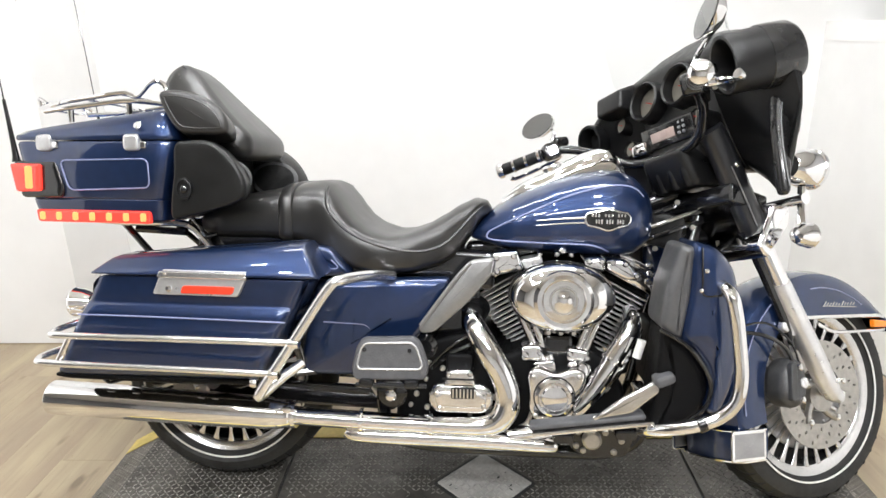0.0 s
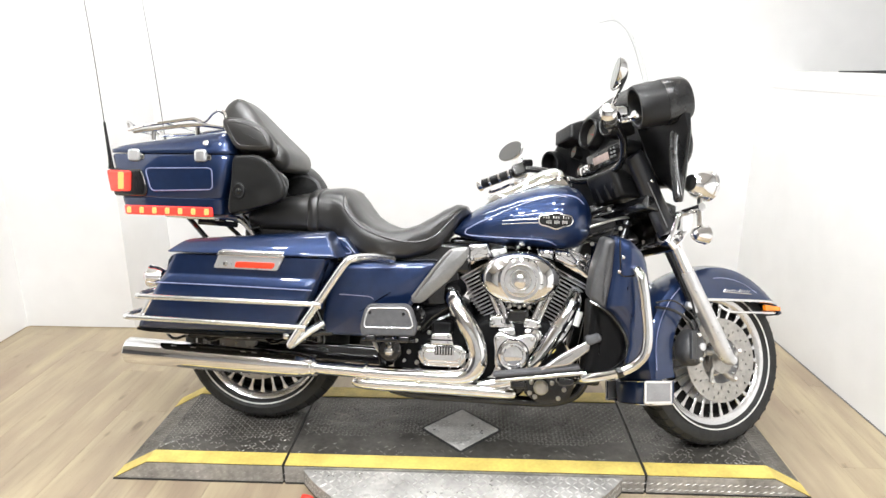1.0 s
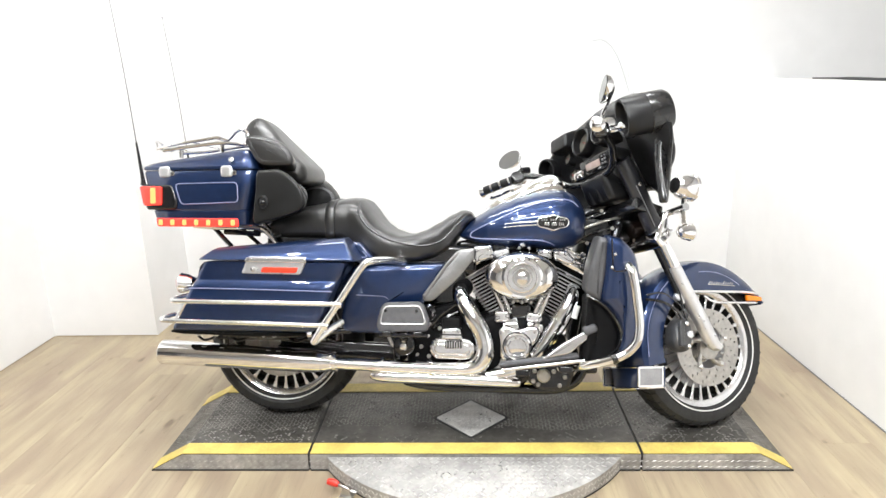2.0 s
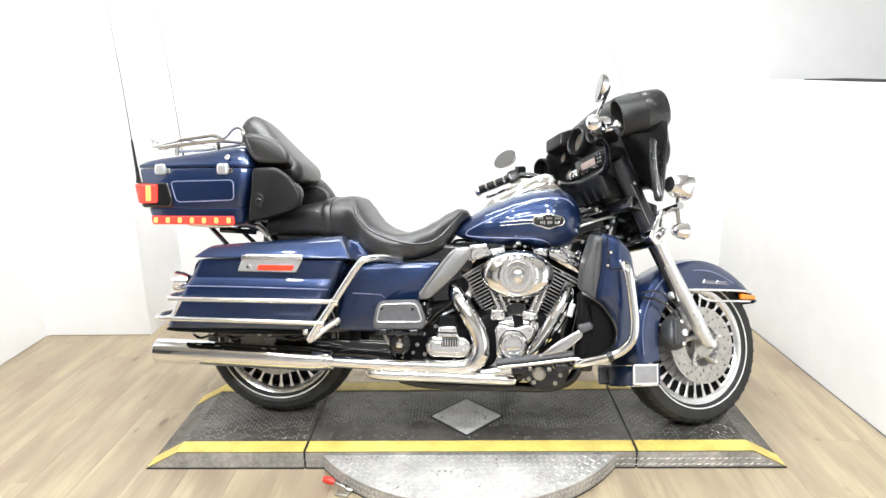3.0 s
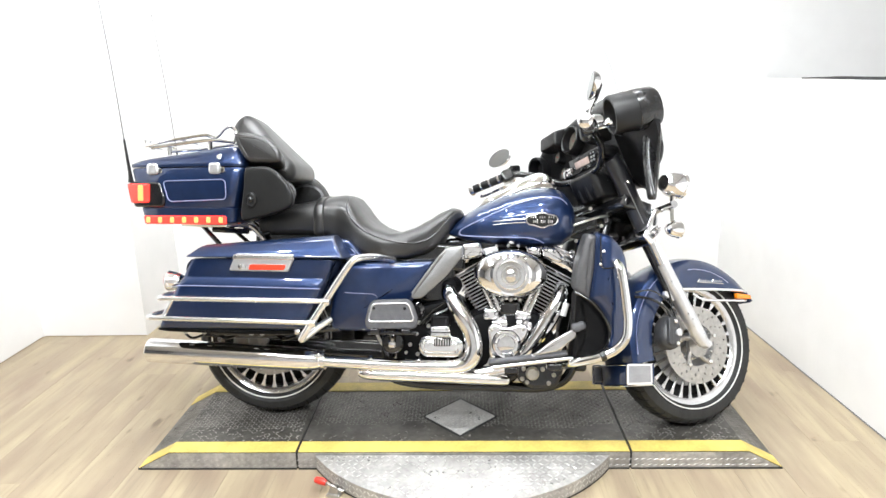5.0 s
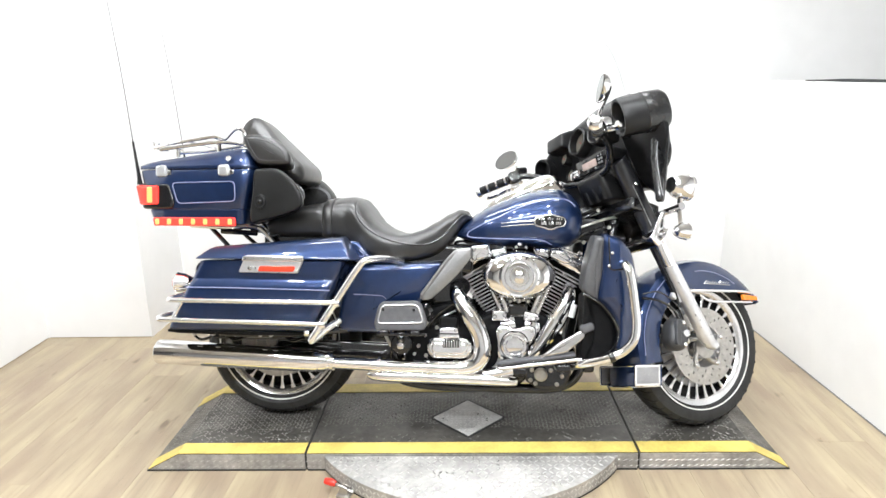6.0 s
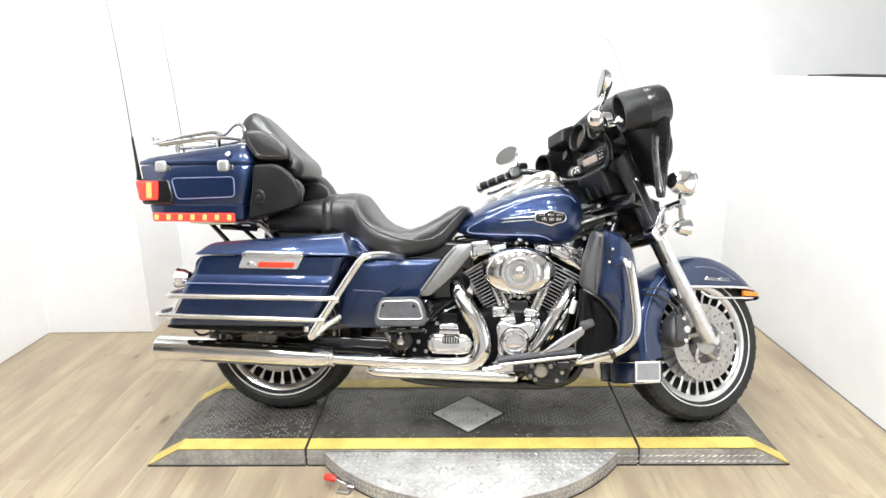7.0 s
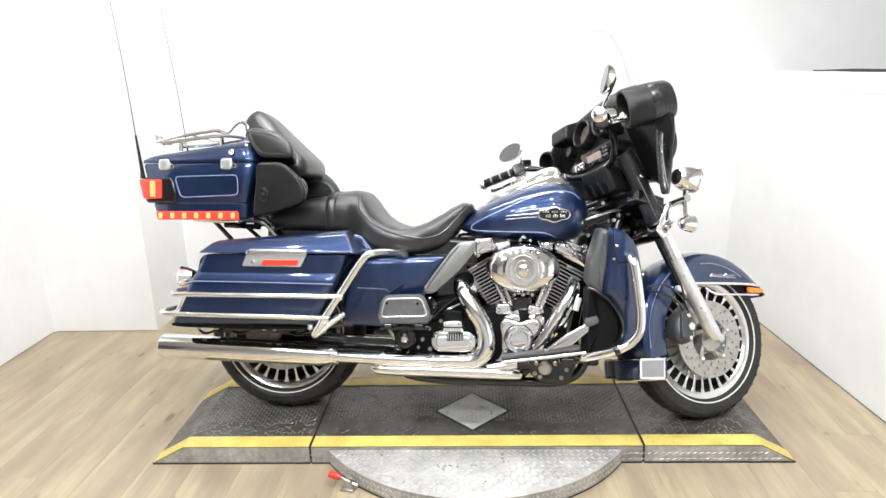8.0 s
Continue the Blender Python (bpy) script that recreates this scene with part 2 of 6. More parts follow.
def tube(points, r, n=10, smooth=6, closed=False):
    """A round bar along a path; r is one radius or one for each given point."""
    k = len(points)
    rs = r if isinstance(r, (list, tuple)) else [r] * k
    pts = spline(points, smooth, closed) if smooth > 1 else [tuple(p) for p in points]
    rad = [v[0] for v in spline([(q, 0, 0) for q in rs], smooth, closed)] if smooth > 1 else rs
    vs = [Vector(p) for p in pts]
    rings, up = [], None
    for i, p in enumerate(vs):
        a = vs[i - 1] if (i or closed) else p
        b = vs[(i + 1) % len(vs)] if (i < len(vs) - 1 or closed) else p
        d = (b - a).normalized()
        if up is None:
            up = d.orthogonal().normalized()
        up = (up - d * up.dot(d)).normalized()
        side = d.cross(up)
        rings.append([tuple(p + (up * math.cos(w) + side * math.sin(w)) * rad[i]) for w in (2 * math.pi * j / n for j in range(n))])
    if closed:
        rings.append(rings[0])
    return loft(rings, cap=not closed)


def lathe(profile, centre, axis, n=32, squash=(1, 1)):
    """A turned shape: profile of (radius, height along the axis)."""
    c, a = Vector(centre), Vector(axis).normalized()
    u = Vector((0, 0, 1)) - a * a.z if abs(a.z) < 0.9 else Vector((1, 0, 0)) - a * a.x
    u.normalize()
    v = a.cross(u)
    rings = [[tuple(c + a * h + u * (max(r, 1e-4) * squash[0] * math.cos(w)) + v * (max(r, 1e-4) * squash[1] * math.sin(w)))
              for w in (2 * math.pi * j / n for j in range(n))] for r, h in profile]
    return loft(rings)


def inset(outline, d):
    k, out = len(outline), []
    area = sum(outline[i - 1][0] * outline[i][1] - outline[i][0] * outline[i - 1][1] for i in range(k))
    sign = 1 if area > 0 else -1
    for i in range(k):
        a, p, b = (Vector(outline[j % k]) for j in (i - 1, i, i + 1))
        t = (b - a)
        nrm = Vector((-t.y, t.x)) * sign
        nrm = nrm.normalized() if nrm.length > 1e-9 else nrm
        out.append(tuple(p + nrm * d))
    return out


def pillow(outline, y0, y1, edge=0.01, steps=4, crown=0.0, bend=None):
    """An outline in the side plane (x, z), from y0 to y1, with rounded rims; crown swells the faces, bend shifts y by place."""
    rings, mid, lo, hi = [], (y0 + y1) / 2, min(y0, y1), max(y0, y1)
    cx = sum(p[0] for p in outline) / len(outline)
    cz = sum(p[1] for p in outline) / len(outline)
    e = min(edge, (hi - lo) / 2)
    levels = [(lo + e * (1 - math.sin(w)), edge * (1 - math.cos(w))) for w in (math.pi / 2 * (1 - s / steps) for s in range(steps + 1))]
    levels += [(hi - (y - lo), d) for y, d in reversed(levels)]
    faces_in = [(0.3, 1.0), (0.62, 0.75), (0.85, 0.32)]
    first, last = inset(outline, edge), inset(outline, edge)
    for s, k in faces_in:
        rings.append([(cx + (p[0] - cx) * s, lo - crown * k, cz + (p[1] - cz) * s) for p in first])
    for y, d in levels:
        rings.append([(p[0], y, p[1]) for p in inset(outline, d)])
    for s, k in reversed(faces_in):
        rings.append([(cx + (p[0] - cx) * s, hi + crown * k, cz + (p[1] - cz) * s) for p in last])
    v, f = loft(rings)
    if bend:
        v = [(x, y + bend(x, z), z) for x, y, z in v]
    return v, f


def block(centre, size, bevel=0.004, turn=0.0):
    """A box with bevelled edges, turned in the side plane by some degrees."""
    sx, sy, sz = (s / 2 for s in size)
    o = rounded([(-sx, -sz), (sx, -sz), (sx, sz), (-sx, sz)], bevel * 1.6, 3)
    v, f = pillow(o, -sy, sy, bevel, 2)
    return moved((v, f), pose(*centre, 0, turn, 0))


def lerp_table(table, x):
    if x <= table[0][0]:
        return table[0][1]
    for (a, u), (b, w) in zip(table, table[1:]):
        if x <= b:
            t = (x - a) / (b - a)
            t = t * t * (3 - 2 * t) * 0.35 + t * 0.65
            return u + (w - u) * t
    return table[-1][1]


# ---- the room ----
LEFT, RIGHT, BACK, FRONT, TOP = -1.775, 2.175, 1.775, -6.0, 3.1
WEST_END, FAR_WEST = -0.7, -4.2  # assumed end of the white west wall; a wider unseen room is added
PIER_X, PIER_Y = -1.178, 1.285


def slab(name, x0, x1, y0, y1, z0, z1, mat, label="", category="wall"):
    v = [(x, y, z) for x in (x0, x1) for y in (y0, y1) for z in (z0, z1)]
    f = [(0, 1, 3, 2), (4, 6, 7, 5), (0, 4, 5, 1), (2, 3, 7, 6), (0, 2, 6, 4), (1, 5, 7, 3)]
    return tagged(link_mesh(name, v, f, mat), label, category, kind="structure")


floor = slab("floor", FAR_WEST - 0.1, 4.0, FRONT - 0.2, 2.1, -0.1, -0.006, GAP, "pale oak vinyl plank floor", "floor")
slab("wall_west", LEFT - 0.15, LEFT, WEST_END, BACK, -0.05, TOP, WALL, "plain white painted wall")
# two unseen dark walls, added so that the trunk reflects less white
slab("wall_return", FAR_WEST, LEFT - 0.15, WEST_END, WEST_END + 0.15, -0.05, TOP, WALL_DARK, "unseen dark return wall, added to darken reflections")
slab("wall_far_west", FAR_WEST - 0.15, FAR_WEST, FRONT, WEST_END + 0.15, -0.05, TOP, WALL_DARK, "unseen dark far wall, added to darken reflections")
slab("wall_pier", LEFT, PIER_X, PIER_Y, BACK, -0.05, TOP, WALL, "white painted wall pier in the corner")
slab("wall_north", LEFT - 0.15, 3.7, BACK, BACK + 0.15, -0.05, TOP, WALL, "plain white wall behind the motorcycle")
half_wall = slab("wall_half_east", RIGHT, RIGHT + 0.16, -2.5, BACK, -0.05, 1.245, WALL, "white half-height wall under a ledge")
ledge = slab("ledge_trim", RIGHT - 0.003, RIGHT + 0.165, -2.5, BACK - 0.002, 1.245, 1.325, TRIM, "white ledge capping the half wall", "trim")
SKEW = pose(RIGHT, 1.25, 0, 0, 0, 2.2) @ pose(-RIGHT, -1.25, 0)  # the half wall stands a little out of square
half_wall.matrix_world = ledge.matrix_world = SKEW
slab("wall_east", 3.55, 3.7, FRONT, BACK, -0.05, TOP, WALL_FAR, "far wall beyond the half wall, its shade put into grey")
slab("wall_south", FAR_WEST - 0.15, 3.7, FRONT - 0.15, FRONT, -0.05, TOP, WALL_SOUTH, "unseen wall closing the room, its tone set for reflections")
slab("ceiling", FAR_WEST - 0.15, 3.7, FRONT - 0.15, BACK + 0.15, TOP, TOP + 0.1, CEILING, "matt off-white ceiling", "ceiling")

foot = slab("foot_seam", RIGHT - 0.005, RIGHT - 0.001, -2.5, BACK - 0.01, 0.0005, 0.0045, WALL_DARK, "thin dark joint along the wall foot", "trim")
foot.matrix_world = SKEW
slab("foot_seam_west", LEFT + 0.001, LEFT + 0.004, WEST_END, PIER_Y - 0.01, 0.0005, 0.004, GAP, "thin dark joint along the wall foot", "trim")
slab("foot_seam_pier", LEFT + 0.01, PIER_X, PIER_Y - 0.004, PIER_Y - 0.001, 0.0005, 0.004, GAP, "thin dark joint along the pier foot", "trim")

cable = tube([(RIGHT + 0.03, -0.3, 1.331), (RIGHT + 0.05, 0.2, 1.331), (RIGHT + 0.035, 0.6, 1.331), (RIGHT + 0.06, 0.85, 1.331), (RIGHT + 0.085, 1.05, 1.330), (RIGHT + 0.10, 1.25, 1.328)], [0.006, 0.006, 0.006, 0.007, 0.004, 0.003], 8)
tagged(link_mesh("cable", *cable, BLACK_EDGE, M=SKEW), "thin black cable lying along the white ledge", "cable")

# ceiling lamps: round spots over the platform and two long tubes over the room
def spot_lamp(x, y):
    root = new("ceiling_spot")
    root.matrix_world = pose(x, y, TOP)
    tagged(root, "round white ceiling spot lamp, lit", "ceiling lamp", "ceiling spots")
    link_mesh("housing", *lathe([(0.085, 0), (0.085, -0.05), (0.07, -0.055), (0.068, -0.03), (0.02, -0.028)], (0, 0, 0), (0, 0, 1), 24), TRIM, root)
    link_mesh("diffuser", *lathe([(0.064, -0.031), (0.064, -0.045), (0.05, -0.048)], (0, 0, 0), (0, 0, 1), 20), LAMP_GLOW, root)
    lamp = bpy.data.lights.new("spot_light", "AREA")
    lamp.shape, lamp.size, lamp.energy, lamp.color = "DISK", 0.13, SPOT_POWER, (1.0, 0.98, 0.95)
    ob = new("spot_light", lamp)
    ob.matrix_world = pose(x, y, TOP - 0.06)
    return root


for row_y in (-0.55, -1.75):
    for k in range(4):
        spot_lamp(-0.95 + 0.90 * k, row_y)


def tube_lamp(x, y, length, power, name="tube_lamp"):
    root = new(name)
    root.matrix_world = pose(x, y, TOP)
    tagged(root, "long white ceiling tube lamp, lit", "ceiling lamp", "ceiling tubes")
    link_mesh("body", *block((0, 0, -0.03), (length, 0.22, 0.05), 0.008), TRIM, root)
    link_mesh("diffuser", *block((0, 0, -0.065), (length - 0.06, 0.16, 0.022), 0.008), LAMP_GLOW, root)
    lamp = bpy.data.lights.new("tube_light", "AREA")
    lamp.shape, lamp.size, lamp.size_y, lamp.energy, lamp.color = "RECTANGLE", length - 0.06, 0.16, power, (1.0, 0.985, 0.965)
    ob = new("tube_light", lamp)
    ob.matrix_world = pose(x, y, TOP - 0.085)


tube_lamp(0.45, 0.85, 2.4, WALL_POWER)
tube_lamp(0.4, -2.75, 3.2, TUBE_POWER)


# ---- the platform ----
DEPTH, HIGH, SEAM_A, SEAM_B, END_A, END_B, BEND = 0.545, 0.067, 0.0, 1.205, -0.597, 1.745, 0.125
platform = new("tread_plate_platform")
tagged(platform, "low grey tread-plate platform with yellow edges on wooden floor", "platform")


def top_z(x):
    """Height of the platform's top: level, and sloping to the floor at both ends."""
    if x < END_A + BEND:
        return HIGH * (x - END_A) / BEND
    if x > END_B - BEND:
        return HIGH * (END_B - x) / BEND
    return HIGH


def strip(x0, x1, y0, y1, lift, thick):
    """A thin sheet over the platform's top, following its slopes."""
    cuts = sorted({x0, x1, *(c for c in (END_A + BEND, END_B - BEND) if x0 < c < x1)})
    rings = []
    for x in cuts:
        z = top_z(x) + lift
        rings.append([(x, y0, z - thick), (x, y1, z - thick), (x, y1, z), (x, y0, z)])
    return loft(rings)


def section(name, x0, x1, bevel_gap=0.004):
    x0, x1 = x0 + bevel_gap, x1 - bevel_gap
    cuts = sorted({x0, x1, *(c for c in (END_A + BEND, END_B - BEND) if x0 < c < x1)})
    rings = [[(x, 0.0, 0.0), (x, DEPTH, 0.0), (x, DEPTH, max(top_z(x), 0.003)), (x, 0.0, max(top_z(x), 0.003))] for x in cuts]
    ob = link_mesh(name, *loft(rings), TREAD, platform, sharp=20)
    for y0, y1 in ((-0.001, 0.068), (DEPTH - 0.075, DEPTH + 0.001)):
        link_mesh("yellow_edge", *strip(x0 + 0.001, x1 - 0.001, y0, y1, 0.0035, 0.0025), YELLOW, ob, "worn yellow painted edge stripe", sharp=20)
    pts = [(x, max(top_z(x) - 0.002, 0.002)) for x in cuts]
    rings = [[(x, -0.004, 0.006), (x, -0.001, 0.006), (x, -0.001, z), (x, -0.004, z)] for x, z in pts if z > 0.007]
    if len(rings) < len(pts):
        end = x0 if top_z(x0) < 0.01 else x1
        tip = end + (0.012 if end == x0 else -0.012)
        ring = [(tip, -0.004, 0.006), (tip, -0.001, 0.006), (tip, -0.001, 0.0075), (tip, -0.004, 0.0075)]
        rings = [ring] + rings if end == x0 else rings + [ring]
    link_mesh("skirt_panel", *loft(rings), TREAD_BRIGHT, ob, "bare aluminium tread-plate skirt", sharp=20)
    link_mesh("rubber_foot", *strip_floor(x0, x1), BLACK_EDGE, ob)
    return ob


def strip_floor(x0, x1):
    return loft([[(x, -0.006, 0.0), (x, 0.01, 0.0), (x, 0.01, 0.006), (x, -0.006, 0.006)] for x in (x0, x1)])


for name, x0, x1 in (("end_section", END_A, SEAM_A), ("middle_section", SEAM_A, SEAM_B), ("end_section", SEAM_B, END_B)):
    section(name, x0, x1)
link_mesh("seam_strip", *block((SEAM_A, DEPTH / 2, 0.032), (0.0075, DEPTH - 0.002, 0.062), 0.001), BLACK_EDGE, platform)
link_mesh("seam_strip", *block((SEAM_B, DEPTH / 2, 0.032), (0.0075, DEPTH - 0.002, 0.062), 0.001), BLACK_EDGE, platform)


def studs(places, length, width, high):
    """Raised tread lozenges: (place, direction, normal) each."""
    verts, faces = [], []
    for c, d, nrm in places:
        c, d, nrm = Vector(c), Vector(d), Vector(nrm)
        s = nrm.cross(d)
        n = len(verts)
        verts += [tuple(c + d * length), tuple(c + s * width), tuple(c - d * length), tuple(c - s * width),
                  tuple(c + d * length * 0.45 + nrm * high), tuple(c + s * width * 0.35 + nrm * high),
                  tuple(c - d * length * 0.45 + nrm * high), tuple(c - s * width * 0.35 + nrm * high)]
        faces += [(n, n + 1, n + 5, n + 4), (n + 1, n + 2, n + 6, n + 5), (n + 2, n + 3, n + 7, n + 6), (n + 3, n, n + 4, n + 7), (n + 4, n + 5, n + 6, n + 7)]
    return verts, faces


def stud_field(x0, x1, y0, y1, step, keep):
    """Lozenges on a grid, turned by turns one way and the other."""
    out, i, a = [], 0, math.sqrt(0.5)
    y = y0
    while y < y1:
        x, j = x0, 0
        while x < x1:
            if keep(x, y):
                d = (a, a, 0) if (i + j) % 2 else (a, -a, 0)
                out.append((x, y, d))
            x, j = x + step, j + 1
        y, i = y + step, i + 1
    return out


def in_diamond(x, y, r=0.142):
    return abs(x - 0.594) + abs(y - 0.25) < r


rng = random.Random(4)
field = []
for x, y, d in stud_field(END_A + 0.02, END_B - 0.015, 0.082, DEPTH - 0.082, 0.0142,
                          lambda x, y: not in_diamond(x, y, 0.155) and min(abs(x - SEAM_A), abs(x - SEAM_B)) > 0.012):
    smooth = 0.185 + 0.02 * math.sin(5.1 * x) + 0.012 * math.sin(17 * x + 1)
    worn = (y < smooth and rng.random() < (0.9 if SEAM_A < x < SEAM_B else 0.55)) or rng.random() < 0.06
    if not worn:
        slope = 0
        if x < END_A + BEND:
            slope = HIGH / BEND
        elif x > END_B - BEND:
            slope = -HIGH / BEND
        nrm = Vector((-slope, 0, 1)).normalized()
        dd = Vector((d[0], d[1], d[0] * slope)).normalized()
        field.append(((x, y, top_z(x) + 0.0001), dd, nrm))
tagged(link_mesh("tread_studs", *studs(field, 0.0088, 0.0027, 0.0015), STUD, platform, "raised worn tread lozenges"), kind="stuff")
skirt_field = []
for x, y, d in stud_field(END_A + 0.05, END_B - 0.04, 0.016, 0.062, 0.023, lambda x, y: y < top_z(x) - 0.008):
    if not 0.09 < x < 1.11:
        skirt_field.append(((x, -0.0041, y), Vector((0.90, 0, 0.44)), Vector((0, -1, 0))))
tagged(link_mesh("skirt_studs", *studs(skirt_field, 0.0098, 0.0022, 0.0012), SKIRT_STUD, platform, "bright raised lozenges on the skirt"), kind="stuff")

# the diamond-shaped bare plate
dia = rounded([(0.594, 0.112), (0.732, 0.25), (0.594, 0.388), (0.456, 0.25)], 0.004, 2)
plate = loft([[(x, y, HIGH + h) for x, y in (dia if s == 0 else inset(dia, s))] for h, s in ((0.0005, 0), (0.0035, 0), (0.0045, 0.001))])
link_mesh("diamond_plate", *plate, DIAMOND, platform, "bare metal diamond-shaped cover plate")
groove = loft([[(x, y, HIGH + h) for x, y in inset(dia, s)] for h, s in ((0.0003, -0.011), (0.0012, -0.010))])
link_mesh("diamond_gasket", *groove, BLACK_EDGE, platform)
marks = [((x, y, HIGH + 0.0045), Vector(d), Vector((0, 0, 1))) for x, y, d in stud_field(0.46, 0.73, 0.115, 0.385, 0.0175, lambda x, y: in_diamond(x, y, 0.122) and y < 0.30)]
tagged(link_mesh("plate_studs", *studs(marks, 0.0105, 0.003, 0.0014), STUD_BRIGHT, platform), kind="stuff")

# the round turntable that shows in front of the platform
TX, TY, TR, TZ = 0.599, 0.355, 0.642, 0.060
turntable = new("turntable_disc")
tagged(turntable, "round bare aluminium tread-plate turntable under the platform", "turntable")
arc_half = math.acos((TY + 0.008) / TR)


def arc_ring(r, z):
    pts = []
    for k in range(65):
        a = -math.pi / 2 + (k / 64 * 2 - 1) * arc_half
        pts.append((TX + r * math.cos(a), TY + r * math.sin(a) if abs(k - 32) < 32 else -0.008, z))
    return pts


disc = loft([arc_ring(TR - 0.004, 0.008), arc_ring(TR, 0.009), arc_ring(TR, TZ - 0.001), arc_ring(TR - 0.002, TZ)])
link_mesh("disc", *disc, TREAD_BRIGHT, turntable)
link_mesh("disc_foot", *loft([arc_ring(TR - 0.002, 0.0), arc_ring(TR - 0.002, 0.009)]), BLACK_EDGE, turntable)
fld = []
for x, y, d in stud_field(0.0, 1.2, TY - TR + 0.02, -0.012, 0.0225, lambda x, y: math.hypot(x - TX, y - TY) < TR - 0.014):
    if not (math.hypot((x - 0.48) / 0.25, (y + 0.13) / 0.10) < 1 and rng.random() < 0.35):
        fld.append(((x, y, TZ), Vector(d), Vector((0, 0, 1))))
tagged(link_mesh("disc_studs", *studs(fld, 0.0125, 0.0032, 0.0015), STUD_BRIGHT, turntable), kind="stuff")
rim = []
for k in range(74):
    a = -math.pi / 2 + ((k + 0.5) / 74 * 2 - 1) * (arc_half - 0.02)
    nrm = Vector((math.cos(a), math.sin(a), 0))
    tan = Vector((-math.sin(a), math.cos(a), 0))
    for row in (0.022, 0.043):
        up = Vector((0, 0, 1 if (k + (row > 0.03)) % 2 else -1))
        rim.append((Vector((TX, TY, row)) + nrm * TR, (tan + up).normalized(), nrm))
tagged(link_mesh("rim_studs", *studs(rim, 0.010, 0.0026, 0.0013), STUD_BRIGHT, turntable), kind="stuff")
for a in (-2.45, -2.05, -1.57, -1.09, -0.69):
    c = (TX + 0.6 * math.cos(a), TY + 0.6 * math.sin(a), TZ)
    link_mesh("screw", *lathe([(0.006, 0), (0.006, 0.0015), (0.004, 0.0028)], c, (0, 0, 1), 12), STEEL, turntable)

# the clamp with a red grip beside the turntable
clamp = new("toggle_clamp")
clamp.matrix_world = pose(0.156, -0.150, 0.0, 0, 0, -14) @ Matrix.Diagonal((0.80, 0.80, 0.80, 1))
tagged(clamp, "small steel toggle clamp with red vinyl grip on the floor", "clamp")
link_mesh("base_plate", *block((0.012, 0, 0.006), (0.06, 0.05, 0.012), 0.002), STEEL, clamp)
for s in (-1, 1):
    link_mesh("side_cheek", *pillow(rounded([(-0.015, 0.01), (0.035, 0.01), (0.03, 0.045), (0.0, 0.05)], 0.008), 0.012 * s - 0.002, 0.012 * s + 0.002, 0.001), STEEL, clamp)
link_mesh("arm", *tube([(0.02, 0, 0.035), (-0.01, 0, 0.045), (-0.03, 0.004, 0.048)], 0.006, 8), STEEL, clamp)
link_mesh("grip", *tube([(-0.028, 0.004, 0.048), (-0.05, 0.006, 0.052), (-0.078, 0.008, 0.053)], [0.012, 0.016, 0.014], 12), RED_GRIP, clamp, "red vinyl grip")
link_mesh("plunger", *tube([(0.03, 0, 0.03), (0.055, 0, 0.024)], 0.007, 10), STEEL, clamp)


# ---- the motorcycle ----
# its own axes: x ahead from the rear contact, y to its left, z up; it leans on its stand and its fork is turned to the left
BIKE = pose(-0.155, 0.325, HIGH) @ pose(0, 0, 0, 0, 0, -2.8) @ pose(0, 0, 0, -12.5) @ pose(0, 0, 0, 0, 0.5) @ Matrix.Scale(1.018, 4)
BODY = Matrix.Translation((0, 0, -0.028))
RAKE = radians(26)
PIVOT = Vector((1.783, 0, 0))
STEER = Matrix.Translation(PIVOT) @ Matrix.Rotation(radians(30.5), 4, Vector((-math.sin(RAKE), 0, math.cos(RAKE)))) @ Matrix.Translation(-PIVOT) @ Matrix.Translation((0, 0, -0.024))
FX, FZ = 1.598, 0.303
# the front wheel on the platform, turned to its left and leaning
WHEEL_AT = BIKE.inverted() @ pose(1.460, 0.307, 0.345, -19.9, 0, 24.1) @ pose(0, 0, 0, 0, 10.0, 0) @ Matrix.Scale(1.018, 4) @ Matrix.Translation((-FX, 0, -FZ))
bike = new("touring_motorcycle")
bike.matrix_world = BIKE
tagged(bike, "dark blue touring motorcycle with chrome trim and black seat", "motorcycle")


def placed(steer):
    """Where a part sits: on the body, on the fork, or on the front wheel."""
    return WHEEL_AT if steer == "wheel" else STEER if steer else BODY


def part(name, shape, mat, parent=None, label="", sharp=32.0, steer=False):
    return link_mesh(name, *shape, mat, parent or bike, label, sharp, placed(steer))


def pair(name, shape, mat, parent=None, label="", sharp=32.0, steer=False):
    """The part on the right side and its mirror image on the left."""
    a = part(name, shape, mat, parent, label, sharp, steer)
    part(name, mirror_y(shape), mat, parent, label, sharp, steer)
    return a


